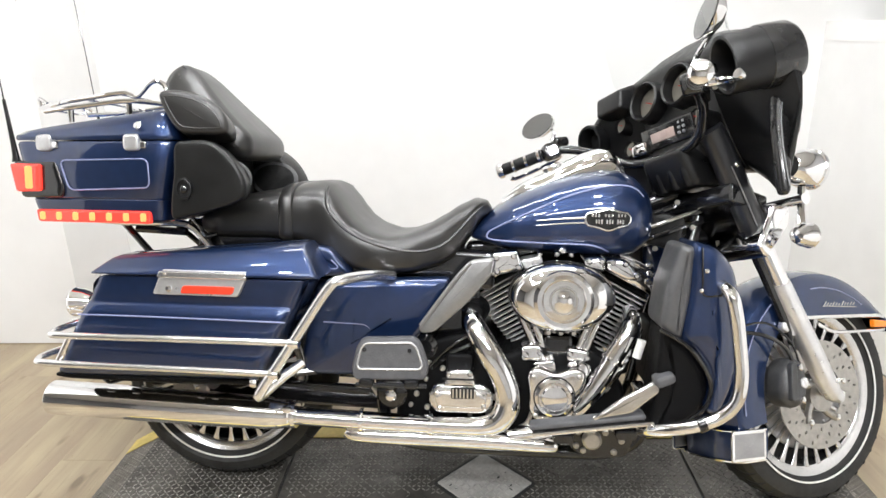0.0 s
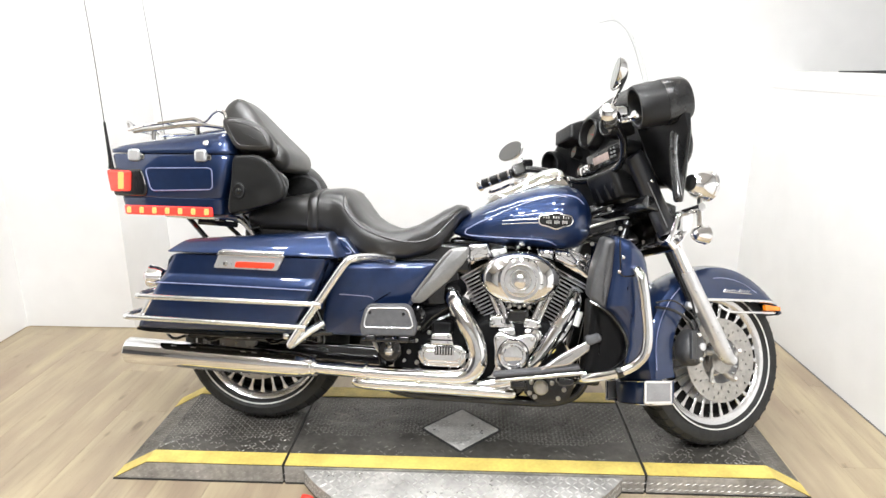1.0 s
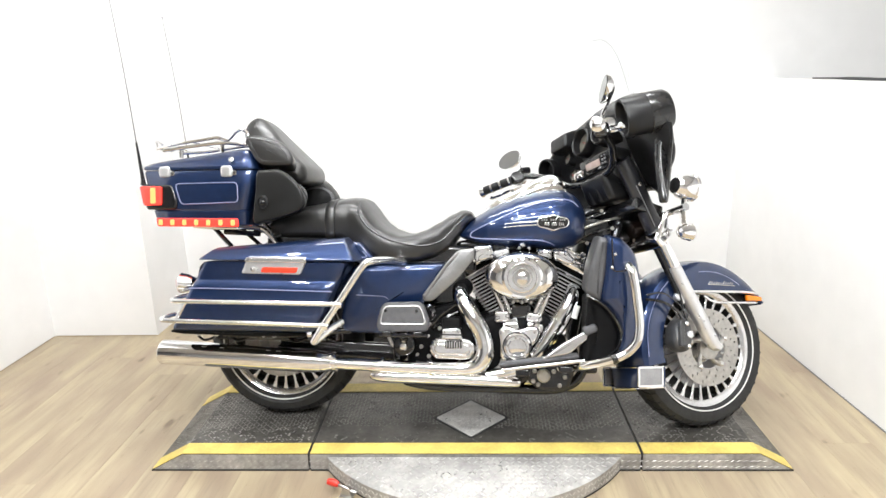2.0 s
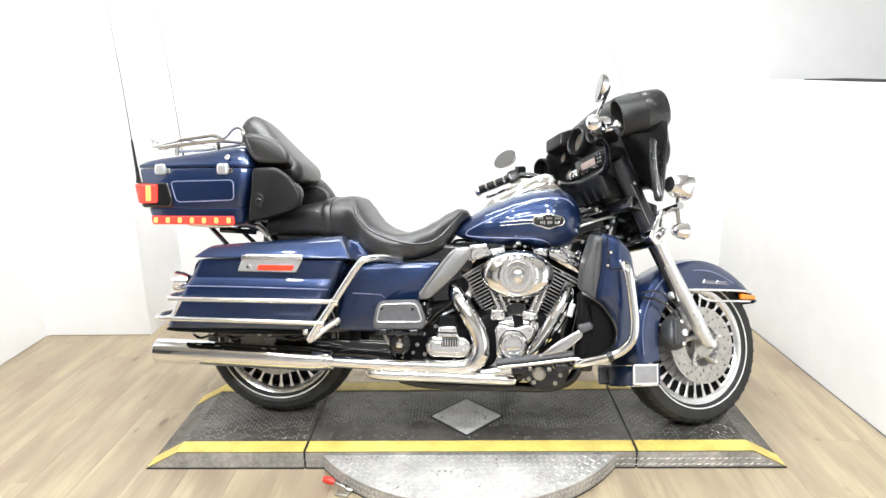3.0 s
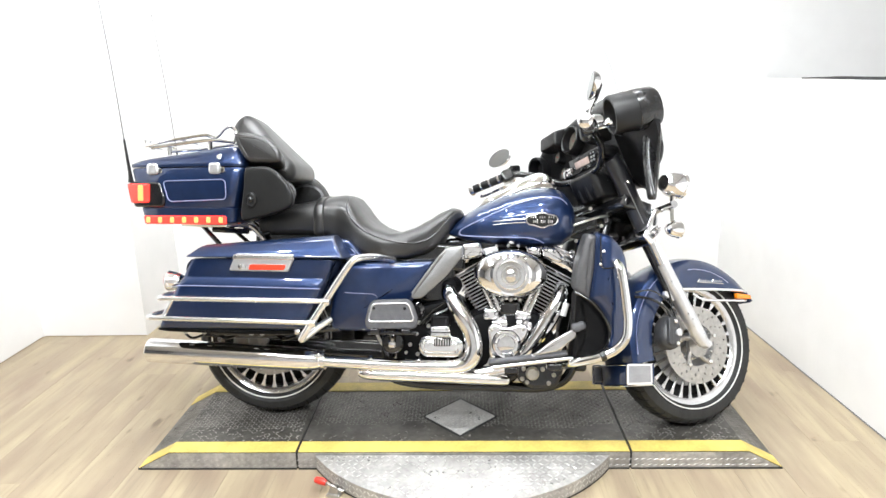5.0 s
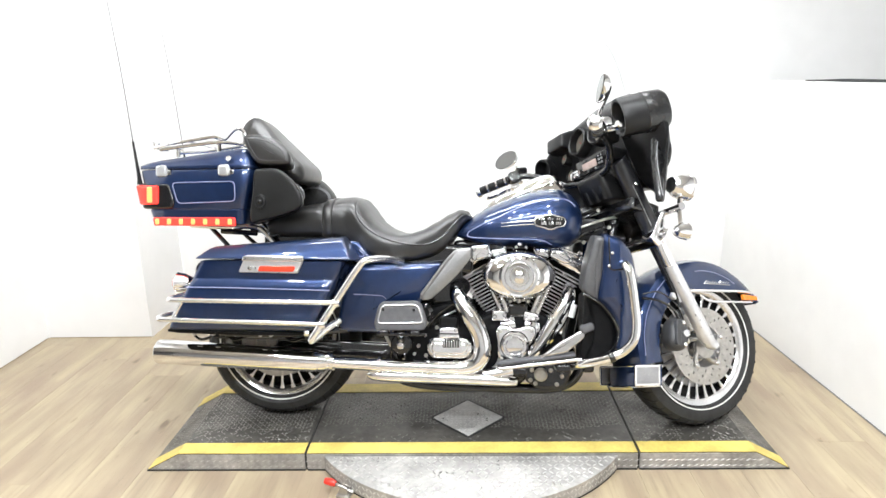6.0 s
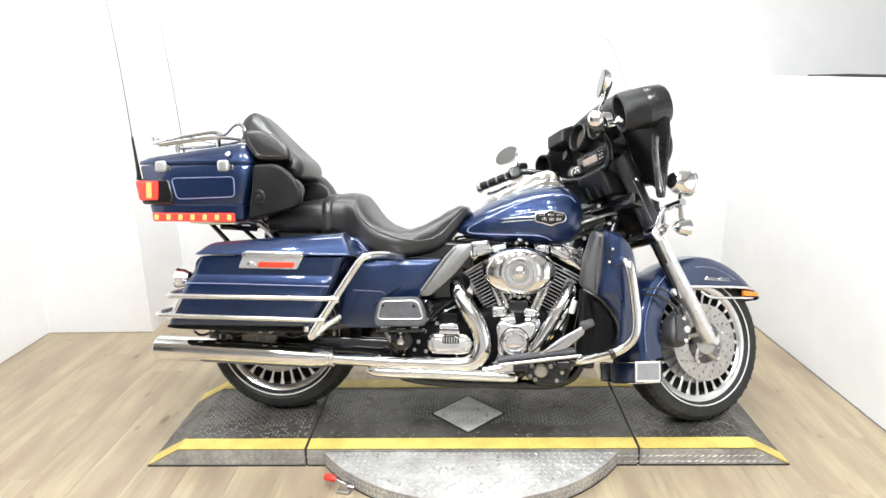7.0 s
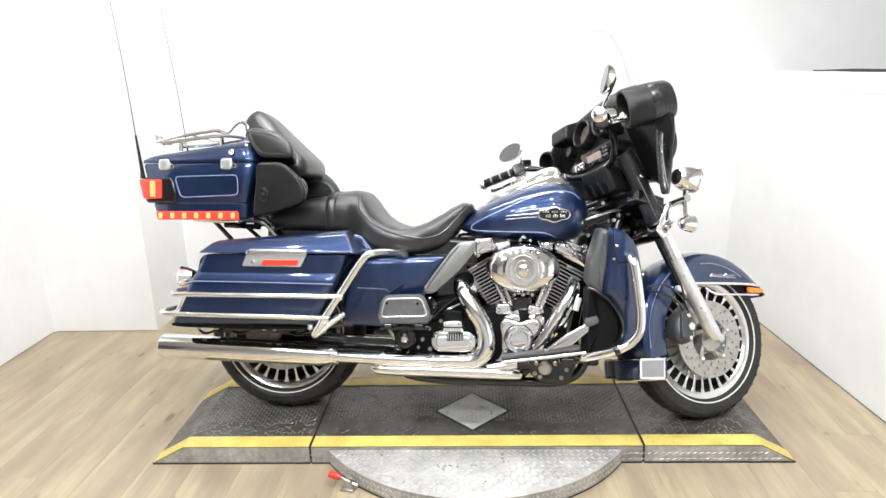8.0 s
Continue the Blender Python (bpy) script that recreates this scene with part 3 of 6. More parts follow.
# -- wheels
def wheel(cx, cz, radius, half, rim_r, steer, spokes=28, thin=0.0060):
    c, m = (cx, 0, cz), steer
    side = [(rim_r + 0.002, half * 0.72), (rim_r + 0.02, half * 0.95), (radius - 0.052, half * 1.02), (radius - 0.028, half * 0.93),
            (radius - 0.012, half * 0.7), (radius - 0.004, half * 0.4), (radius, half * 0.12)]
    crown = [(0.12, radius), (0.4, radius - 0.004), (0.7, radius - 0.012), (0.93, radius - 0.028)]
    worn, worn_crown = side, crown
    if steer:  # the shoulder that the lean lifts off the plate is squarer
        worn = side[:2] + [(radius - 0.040, half * 1.03), (radius - 0.017, half * 0.96), (radius - 0.003, half * 0.75), (radius + 0.001, half * 0.4), (radius, half * 0.12)]
        worn_crown = [(0.12, radius), (0.4, radius + 0.001), (0.75, radius - 0.003), (0.96, radius - 0.017)]
    prof = [(rim_r - 0.01, -half * 0.6)] + [(r, -h) for r, h in worn] + [(r, h) for r, h in reversed(side)] + [(rim_r - 0.01, half * 0.6)]
    tyre = part("tyre", lathe_open(prof, c, 96), RUBBER, None, "black rubber tyre with thin white sidewall line", steer=m)
    line = rim_r + 0.019
    for s in (-1, 1):
        ring = [(line - 0.0022, s * half * 1.012), (line - 0.0022, s * (half * 1.022 + 0.002)), (line + 0.0022, s * (half * 1.022 + 0.002)), (line + 0.0022, s * half * 1.005)]
        part("white_line", lathe_open(ring, c, 96), WHITE_LINE, tyre, "white line", steer=m)
    grooves = []
    for k in range(44):
        for s in (-1, 1):
            a = 2 * math.pi * (k + (0.5 if s > 0 else 0)) / 44
            pts = []
            for u, v in ((0.16, 0.0), (0.45, 0.030), (0.78, 0.062), (0.93, 0.075)):
                rr = lerp_table(worn_crown if s < 0 else crown, u) + 0.0006
                pts.append((cx + rr * math.cos(a + v), s * half * u, cz + rr * math.sin(a + v)))
            grooves.append(tube(pts, [0.0012, 0.0024, 0.0024, 0.001], 5, 2))
    part("tread", join(*grooves), DEEP, tyre, steer=m)
    rim = part("rim", lathe_open([(rim_r - 0.021, -half * 0.30), (rim_r - 0.019, -half * 0.60), (rim_r - 0.012, -half * 0.72), (rim_r + 0.006, -half * 0.82), (rim_r + 0.008, -half * 0.70),
                                  (rim_r - 0.008, -half * 0.45), (rim_r - 0.010, 0), (rim_r - 0.008, half * 0.45), (rim_r + 0.008, half * 0.70), (rim_r + 0.006, half * 0.82),
                                  (rim_r - 0.012, half * 0.72), (rim_r - 0.019, half * 0.60), (rim_r - 0.021, half * 0.30)], c, 80), ALLOY, None, "polished cast alloy rim", steer=m)
    hub = part("hub", lathe([(0.02, -0.085), (0.045, -0.08), (0.05, -0.05), (0.085, -0.03), (0.10, -0.012), (0.10, 0.012), (0.085, 0.03), (0.05, 0.05), (0.045, 0.08), (0.02, 0.085)], c, (0, 1, 0), 40), ALLOY, rim, steer=m)
    # band and ring in near-black: shade between the spokes put into colour
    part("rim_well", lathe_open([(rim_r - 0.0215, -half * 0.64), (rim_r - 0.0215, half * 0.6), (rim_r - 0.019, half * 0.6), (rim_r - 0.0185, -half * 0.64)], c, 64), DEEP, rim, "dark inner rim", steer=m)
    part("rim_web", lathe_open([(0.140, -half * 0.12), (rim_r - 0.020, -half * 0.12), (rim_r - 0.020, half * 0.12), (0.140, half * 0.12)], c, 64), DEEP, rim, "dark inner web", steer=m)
    for s in (-1, 1):
        part("hub_flange", lathe([(0.05, s * half * 0.72), (0.100, s * half * 0.66), (0.150, s * half * 0.56), (0.154, s * half * 0.50), (0.150, s * half * 0.42), (0.05, s * half * 0.5)], c, (0, 1, 0), 48), SATIN, rim, "satin alloy hub flange", steer=m)
    shared = None
    for k in range(spokes):
        a = 2 * math.pi * k / spokes
        turn = pose(cx, 0, cz) @ Matrix.Rotation(a, 4, "Y")
        if shared is None:
            o = rounded([(0.085, -0.0065), (rim_r - 0.070, -thin), (rim_r - 0.036, -thin), (rim_r - 0.010, -0.0125), (rim_r - 0.010, 0.0125), (rim_r - 0.036, thin), (rim_r - 0.070, thin), (0.085, 0.0065)], 0.006, 3)
            shared = link_mesh("spoke", *pillow(o, -half * 0.66, -half * 0.48, 0.004, 3), ALLOY, rim)
            ob = shared
        else:
            ob = new("spoke", shared.data)
            ob.parent = rim
        ob.matrix_local = placed(m) @ turn
    return tyre, rim


def lathe_open(profile, c, n):
    """A ring turned about the axle."""
    rings = []
    for j in range(n):
        w = 2 * math.pi * j / n
        rings.append([(c[0] + r * math.cos(w), c[1] + h, c[2] + r * math.sin(w)) for r, h in profile])
    rings.append(rings[0])
    return loft(rings, cap=False)


def rotor(cx, cz, y, r0, r1, steer):
    """A brake disc with rows of drilled holes left open in its sheet."""
    n, rows = 144, 7
    verts, faces = [], []
    for k in range(n):
        a = 2 * math.pi * k / n
        for q in range(rows + 1):
            r = r0 + (r1 - r0) * q / rows
            verts += [(cx + r * math.cos(a), y - 0.0025, cz + r * math.sin(a)), (cx + r * math.cos(a), y + 0.0025, cz + r * math.sin(a))]
    idx = lambda k, q, s: ((k % n) * (rows + 1) + q) * 2 + s
    hole = lambda k, q: (q, k % 9) in ((1, 0), (5, 3), (3, 6))
    for k in range(n):
        for q in range(rows):
            if hole(k, q):
                faces += [(idx(k, q, 0), idx(k, q, 1), idx(k, q + 1, 1), idx(k, q + 1, 0)), (idx(k + 1, q, 0), idx(k + 1, q + 1, 0), idx(k + 1, q + 1, 1), idx(k + 1, q, 1)),
                          (idx(k, q, 0), idx(k + 1, q, 0), idx(k + 1, q, 1), idx(k, q, 1)), (idx(k, q + 1, 0), idx(k, q + 1, 1), idx(k + 1, q + 1, 1), idx(k + 1, q + 1, 0))]
                continue
            faces += [(idx(k, q, 0), idx(k, q + 1, 0), idx(k + 1, q + 1, 0), idx(k + 1, q, 0)), (idx(k, q, 1), idx(k + 1, q, 1), idx(k + 1, q + 1, 1), idx(k, q + 1, 1))]
        faces += [(idx(k, 0, 0), idx(k + 1, 0, 0), idx(k + 1, 0, 1), idx(k, 0, 1)), (idx(k, rows, 0), idx(k, rows, 1), idx(k + 1, rows, 1), idx(k + 1, rows, 0))]
    ob = part("brake_disc", (verts, faces), STEEL, None, "drilled steel brake disc", steer=steer)
    arms = []
    for k in range(5):
        a = 2 * math.pi * k / 5 + 0.3
        p = [(cx + r * math.cos(a + t), y, cz + r * math.sin(a + t)) for r, t in ((0.035, -0.35), (0.06, -0.1), (r0 + 0.006, 0.12))]
        arms.append(tube(p, [0.011, 0.009, 0.012], 8, 4))
    arms.append(lathe([(0.02, -0.012), (0.044, -0.01), (0.044, 0.01), (0.02, 0.012)], (cx, y, cz), (0, 1, 0), 28))
    part("disc_carrier", join(*arms), STEEL, ob, steer=steer)
    for k in range(5):
        a = 2 * math.pi * k / 5 + 0.3 + 0.12
        part("disc_bolt", lathe([(0.008, 0.0), (0.008, -0.006), (0.005, -0.008)], (cx + (r0 + 0.004) * math.cos(a), y - 0.006, cz + (r0 + 0.004) * math.sin(a)), (0, 1, 0), 10), CHROME, ob, steer=steer)
    return ob


wheel(0.0, 0.334, 0.307, 0.082, 0.220, False, 28, 0.0055)
wheel(FX, FZ, 0.291, 0.064, 0.215, "wheel")
for y in (-0.084, 0.084):
    rotor(FX, FZ, y, 0.078, 0.142, "wheel")
rotor(0.0, 0.334, -0.105, 0.085, 0.142, False)
part("rear_axle", tube([(0, -0.16, 0.334), (0, 0.16, 0.334)], 0.014, 12, 1), STEEL)
part("front_axle", tube([(FX, -0.135, FZ + 0.008), (FX, 0.135, FZ + 0.008)], 0.011, 12, 1), STEEL, steer="wheel")
part("axle_nut", lathe([(0.017, 0), (0.017, 0.012), (0.012, 0.018)], (FX, -0.132, FZ + 0.008), (0, -1, 0), 6), CHROME, steer="wheel")

# caliper
cal = pillow(rounded([(1.416, 0.422), (1.378, 0.388), (1.370, 0.325), (1.400, 0.294), (1.440, 0.302), (1.462, 0.352), (1.450, 0.408)], 0.025), -0.138, -0.060, 0.026, 5)
caliper = part("brake_caliper", cal, CALIPER, None, "dark grey brake caliper", steer=True)
part("caliper_badge", lathe([(0.013, 0), (0.013, 0.003), (0.009, 0.005)], (1.434, -0.138, 0.358), (0, -1, 0), 20), LETTER, caliper, steer=True)
for z in (0.318, 0.396):
    part("caliper_bolt", lathe([(0.008, 0), (0.008, 0.006), (0.005, 0.008)], (1.422, -0.137, z), (0, -1, 0), 12), CHROME, caliper, steer=True)
part("caliper_plate", pillow(rounded([(1.390, 0.408), (1.382, 0.318), (1.402, 0.316), (1.410, 0.410)], 0.008), -0.145, -0.130, 0.003), CALIPER, caliper, steer=True)
part("brake_hose", tube([(1.43, -0.12, 0.385), (1.40, -0.125, 0.44), (1.34, -0.12, 0.475), (1.285, -0.10, 0.485)], 0.005, 8), GLOSS, caliper, steer=True)
part("sensor_wire", tube([(1.45, -0.12, 0.38), (1.415, -0.128, 0.455), (1.35, -0.118, 0.505), (1.29, -0.10, 0.50)], 0.003, 6), GLOSS, caliper, steer=True)

# -- fork
for s in (-1, 1):
    y = 0.112 * s
    part("fork_cover", tube([(1.222, y, 0.985), (1.245, y, 0.945), (1.352, y, 0.716)], [0.031, 0.033, 0.033], 20, 3), FORK, None, "dark slate fork cover", steer=True)
    seam = [(1.250, y + 0.031 * s, 0.886), (1.274, y + 0.031 * s, 0.838), (1.318, y + 0.031 * s, 0.742)]
    part("cover_seam", tube(seam, 0.0018, 6, 2), SATIN, None, "thin silver seam", steer=True)
    part("cover_bolt", lathe([(0.007, 0), (0.007, 0.005), (0.004, 0.008)], (1.264, y + 0.031 * s, 0.892), (0, s, 0), 12), CHROME, steer=True)
    part("fork_tube", tube([(1.325, y, 0.776), (1.424, y, 0.577)], 0.0245, 18, 1), CHROME, None, "chrome fork tube", steer=True)
    part("fork_cap", lathe([(0.026, 0), (0.029, 0.003), (0.029, 0.010), (0.025, 0.013)], (1.351, y, 0.718), (0.445, 0, -0.895), 20), CHROME, steer=True)
    leg = tube([(1.413, y, 0.600), (1.424, y, 0.577), (1.540, y, 0.360), (1.567, y, 0.315)], [0.026, 0.0268, 0.026, 0.020], 20, 4)
    part("fork_slider", leg, SLIDER, None, "bare silver alloy fork leg", steer=True)
    part("axle_clamp", block((FX - 0.030, y, FZ + 0.016), (0.046, 0.040, 0.030), 0.010, 35), SLIDER, steer=True)
    part("fork_stay", block((1.44, y * 0.93, 0.50), (0.05, 0.02, 0.05), 0.006, 30), SLIDER, steer=True)
# added black tube: stands in for the dark reflection along the fork leg
part("brake_line", tube([(1.318, -0.100, 0.735), (1.362, -0.105, 0.645), (1.420, -0.105, 0.520), (1.440, -0.108, 0.450)], [0.014, 0.013, 0.011, 0.007], 10), GLOSS, None, "black brake line", steer=True)
part("lower_yoke", pillow(rounded([(1.245, 0.80), (1.36, 0.78), (1.37, 0.82), (1.25, 0.85)], 0.01), -0.14, 0.14, 0.01), GLOSS, steer=True)
part("steering_head", tube([(1.44, 0, 0.70), (1.30, 0, 0.98)], 0.034, 16, 1), GLOSS, steer=True)

# -- front fender
def fender_shape(a0, a1, steps, rad, inner, w, thick=0.004):
    rings = []
    for k in range(steps + 1):
        a = a0 + (a1 - a0) * k / steps
        ro, ri = rad(a), inner(a)
        sec = [(ri, -w), (ri + (ro - 0.035 - ri) * 0.55, -w * 1.01), (max(ro - 0.035, ri + 0.002), -w), (ro - 0.014, -w * 0.86), (ro - 0.004, -w * 0.55), (ro, -w * 0.2),
               (ro, w * 0.2), (ro - 0.004, w * 0.55), (ro - 0.014, w * 0.86), (max(ro - 0.035, ri + 0.002), w), (ri + (ro - 0.035 - ri) * 0.55, w * 1.01), (ri, w)]
        back = [(max(r - thick, 0), y * 0.955) for r, y in reversed(sec)]
        rings.append([(FX + r * math.cos(a), y, FZ + r * math.sin(a)) for r, y in sec + back])
    return loft(rings)


def fender_r(a):
    return lerp_table([(0.6, 0.330), (1.0, 0.332), (1.57, 0.342), (2.3, 0.350), (2.8, 0.350), (3.3, 0.345), (3.6, 0.36)], a)


def fender_in(a):
    level = 0.214 / max(math.sin(a), 0.05) if a < 2.6 else 9
    skirt = fender_r(a) - 0.098
    if a < 1.75:
        return min(level, fender_r(a) - 0.022)
    t = min((a - 1.75) / 0.5, 1)
    return min(level, fender_r(a) - 0.02) * (1 - t) + skirt * t


front_fender = part("front_fender", fender_shape(0.60, 3.30, 56, fender_r, fender_in, 0.092), BLUE, None, "deep blue valanced front fender", steer=True)
flap = []
for z, lean in ((0.252, 0.0), (0.248, 0.0025), (0.215, 0.0), (0.182, -0.002), (0.176, -0.004)):
    w, xb, xf = 0.0965 + min(lean, 0), 1.240 - (0.252 - z) * 0.06 - lean, 1.347 - (0.252 - z) * 0.11
    sec = [(xf, -w), (xb + 0.040, -w), (xb + 0.022, -w * 0.93), (xb + 0.008, -w * 0.70), (xb, -w * 0.3), (xb, w * 0.3), (xb + 0.008, w * 0.70), (xb + 0.022, w * 0.93), (xb + 0.040, w), (xf, w)]
    sec += [(x + 0.004, y * 0.955) for x, y in reversed(sec)]
    flap.append([(x, y, z) for x, y in sec])
part("fender_flap", loft(flap), BLUE, front_fender, "dark blue fender tip", steer=True)
for z in (0.250, 0.179):
    xb, xf = 1.239 - (0.252 - z) * 0.06, 1.340 - (0.252 - z) * 0.11
    rim_pts = [(xf, -0.0975), (xb + 0.040, -0.0975), (xb + 0.022, -0.091), (xb + 0.008, -0.069), (xb, -0.03), (xb, 0.03), (xb + 0.008, 0.069), (xb + 0.022, 0.091), (xb + 0.040, 0.0975), (xf, 0.0975)]
    part("tip_edge", tube([(x, y, z) for x, y in rim_pts], 0.0028, 8, 3), CHROME, front_fender, "chrome edge line", steer=True)
for s in (-1, 1):
    y = 0.0985 * s
    o = [(1.226, 0.254), (1.336, 0.252), (1.330, 0.180), (1.220, 0.182)]
    part("flap_trim", pillow(rounded(o, 0.010), y - 0.003, y + 0.003, 0.002), CHROME, front_fender, "chrome flap trim", steer=True)
    part("flap_inset", pillow(rounded(inset(rounded(o, 0.010), 0.008), 0.003), y - 0.0036, y + 0.0036, 0.001), SATIN, front_fender, steer=True)
    rail = [(1.500, y * 1.00, 0.516), (1.60, y * 1.06, 0.5165), (1.78, y * 1.03, 0.5155), (1.848, y * 0.72, 0.505), (1.868, y * 0.35, 0.497)]
    part("fender_rail", tube(rail, 0.0055, 8), CHROME, front_fender, "chrome fender rail", steer=True)
    low = [(1.55, y * 1.02, 0.500), (1.60, y * 1.06, 0.478), (1.70, y * 1.08, 0.476), (1.80, y * 1.0, 0.477), (1.852, y * 0.7, 0.486), (1.868, y * 0.35, 0.492)]
    part("fender_rail", tube(low, 0.0045, 8), CHROME, front_fender, "chrome fender rail", steer=True)
    part("marker_lens", pillow(rounded([(1.765, 0.506), (1.838, 0.499), (1.838, 0.484), (1.765, 0.484)], 0.005), y * 0.98 - 0.007, y * 0.98 + 0.007, 0.003), AMBER, front_fender, "amber side marker lens", steer=True)
    script = []
    for k, high in enumerate((12, 8, 7, 9, 7, 5, 12, 8, 7, 9, 8)):
        x = 1.588 + 0.0112 * k
        script.append(tube([(x, y * 0.962, 0.546), (x + 0.003 + high * 0.0006, y * 0.957, 0.546 + high * 0.0009)], 0.0014, 5, 1))
    script.append(tube([(1.584, y * 0.965, 0.545), (1.712, y * 0.965, 0.541)], 0.0013, 5, 1))
    part("script_badge", join(*script), LETTER, front_fender, "small silver script badge", steer=True)
    arc = [(FX + (fender_r(a) - 0.052) * math.cos(a), y * 0.945, FZ + (fender_r(a) - 0.052) * math.sin(a)) for a in (1.05, 1.2, 1.4, 1.6, 1.75)]
    part("pinstripe", tube(arc, 0.0016, 5, 4), STRIPE, front_fender, steer=True)
    arc = [(FX + (fender_r(a) - 0.03) * math.cos(a), y * 0.955, FZ + (fender_r(a) - 0.03) * math.sin(a)) for a in (2.25, 2.45, 2.7, 2.95, 3.2)]
    part("pinstripe", tube(arc, 0.0016, 5, 4), STRIPE, front_fender, steer=True)

# -- batwing fairing, turning with the fork
STATIONS = [  # distance from the middle, then the side profile: dash foot, dash brow, crest, front top, nose, chin, keel
    (0.0, [(1.200, 0.945), (1.212, 1.195), (1.270, 1.255), (1.345, 1.285), (1.425, 1.08), (1.385, 0.90), (1.275, 0.905)]),
    (0.075, [(1.204, 0.945), (1.204, 1.188), (1.265, 1.248), (1.344, 1.280), (1.42, 1.08), (1.38, 0.89), (1.275, 0.905)]),
    (0.125, [(1.280, 0.960), (1.190, 1.176), (1.255, 1.230), (1.340, 1.262), (1.41, 1.08), (1.37, 0.875), (1.315, 0.90)]),
    (0.20, [(1.285, 0.945), (1.168, 1.158), (1.240, 1.203), (1.325, 1.222), (1.372, 1.06), (1.338, 0.835), (1.292, 0.84)]),
    (0.27, [(1.265, 0.900), (1.170, 1.130), (1.235, 1.173), (1.295, 1.182), (1.328, 1.02), (1.270, 0.790), (1.240, 0.795)]),
    (0.325, [(1.248, 0.930), (1.180, 1.105), (1.222, 1.143), (1.252, 1.145), (1.275, 1.02), (1.240, 0.870), (1.225, 0.88)]),
    (0.36, [(1.228, 0.980), (1.210, 1.075), (1.222, 1.100), (1.232, 1.098), (1.240, 1.03), (1.230, 0.96), (1.222, 0.965)]),
]
rings = []
for y, prof in [(-y, p) for y, p in reversed(STATIONS)] + STATIONS[1:]:
    rings.append([(x, y, z) for x, z in rounded(prof, 0.022, 4)])
fairing = part("fairing", loft(rings), PLASTIC, None, "black inner fairing with gauges", 40, steer=True)
for s in (-1, 1):
    cy, px, pz, pw = (-0.285, 1.110, 1.070, 0.92) if s < 0 else (0.285, 1.158, 1.056, 0.72)
    lobe = lathe([(0.002, 0.062), (0.046, 0.060), (0.052, 0.045), (0.058, -0.004), (0.062, -0.012), (0.070, -0.012), (0.074, -0.004), (0.073, 0.02), (0.076, 0.09), (0.074, 0.142), (0.064, 0.152), (0.03, 0.158)], (px, cy, pz), (1, 0.33 * s, 0.22), 36, (pw, pw * 0.78))
    ob = part("speaker_pod", lobe, PLASTIC, fairing, steer=True)
    part("speaker_hole", lathe([(0.0515, 0.042), (0.047, 0.040), (0.020, 0.036), (0.004, 0.035)], (px, cy, pz), (1, 0.33 * s, 0.22), 32, (pw, pw * 0.78)), DEEP, fairing, "dark speaker opening", steer=True)
    wing = pillow(spline([(1.223, 1.016), (1.255, 1.033), (1.284, 1.011), (1.292, 0.969), (1.280, 0.925), (1.254, 0.885), (1.242, 0.836), (1.234, 0.788), (1.216, 0.786), (1.212, 0.820), (1.210, 0.893), (1.212, 0.945)], 3, True), min(0.285 * s, 0.315 * s), max(0.285 * s, 0.315 * s), 0.012)
    part("hand_guard", wing, SHELL, fairing, "gloss black fairing wing", steer=True)
    trim = ((1.246, 1.020), (1.226, 0.985), (1.2185, 0.945), (1.217, 0.893), (1.221, 0.840), (1.226, 0.800))
    part("wing_trim", tube([(x, 0.3155 * s, z) for x, z in trim], 0.0016, 6), SATIN, fairing, "silver trim line", steer=True)
    shell = lathe([(0.0742, 0.072), (0.0775, 0.074), (0.0785, 0.09), (0.0765, 0.140), (0.068, 0.153), (0.03, 0.160)], (px, cy, pz), (1, 0.33 * s, 0.22), 40, (pw, pw * 0.78))
    part("outer_shell", shell, SHELL, fairing, "satin black outer fairing shell", steer=True)


def dash_point(y, z, out=0.0):
    return (1.2025 + (z - 0.945) * 0.01 - out, y, z + out * 0.13)


def gauge(y, z, r, deep, face):
    c = dash_point(y, z, 0.0)
    ax = (-0.99, 0, 0.13)
    g = part("gauge_hood", lathe([(r * 0.86, -0.045), (r * 0.86, deep - 0.004), (r * 0.93, deep), (r, deep - 0.004), (r * 1.08, -0.045)], c, ax, 32), PLASTIC, fairing, "black gauge hood", steer=True)
    part("gauge_face", lathe([(r * 0.86, 0.002), (r * 0.8, 0.006), (r * 0.5, 0.0062)], c, ax, 28), face, fairing, "pale gauge face", steer=True)
    part("gauge_needle", moved(block((0, 0, 0), (0.002, r * 0.7, 0.002), 0.0008), pose(*(Vector(c) + Vector(ax) * 0.009), 25, 0, 0)), RED_LENS, fairing, steer=True)


gauge(0.062, 1.106, 0.054, 0.038, DIAL)
gauge(-0.062, 1.110, 0.054, 0.038, DIAL)
for y, z in ((0.190, 1.083), (-0.100, 1.018), (0.155, 1.003), (-0.170, 1.083)):
    gauge(y, z, 0.024, 0.012, DIAL)
radio = part("radio", moved(block((0, 0, 0), (0.02, 0.19, 0.062), 0.004), pose(*dash_point(0.002, 1.006, 0.004), 0, -13, 0)), GLOSS, fairing, "black radio with pale display", steer=True)
part("radio_display", moved(block((0, 0, 0), (0.004, 0.085, 0.026), 0.001), pose(*dash_point(0.015, 1.002, 0.0155), 0, -13, 0)), DISPLAY, fairing, "pale radio display", steer=True)
part("switch_cover", moved(block((0, 0, 0), (0.03, 0.055, 0.035), 0.006), pose(*dash_point(0.098, 0.985, 0.016), 0, -13, 0)), CHROME, fairing, "chrome switch cover", steer=True)
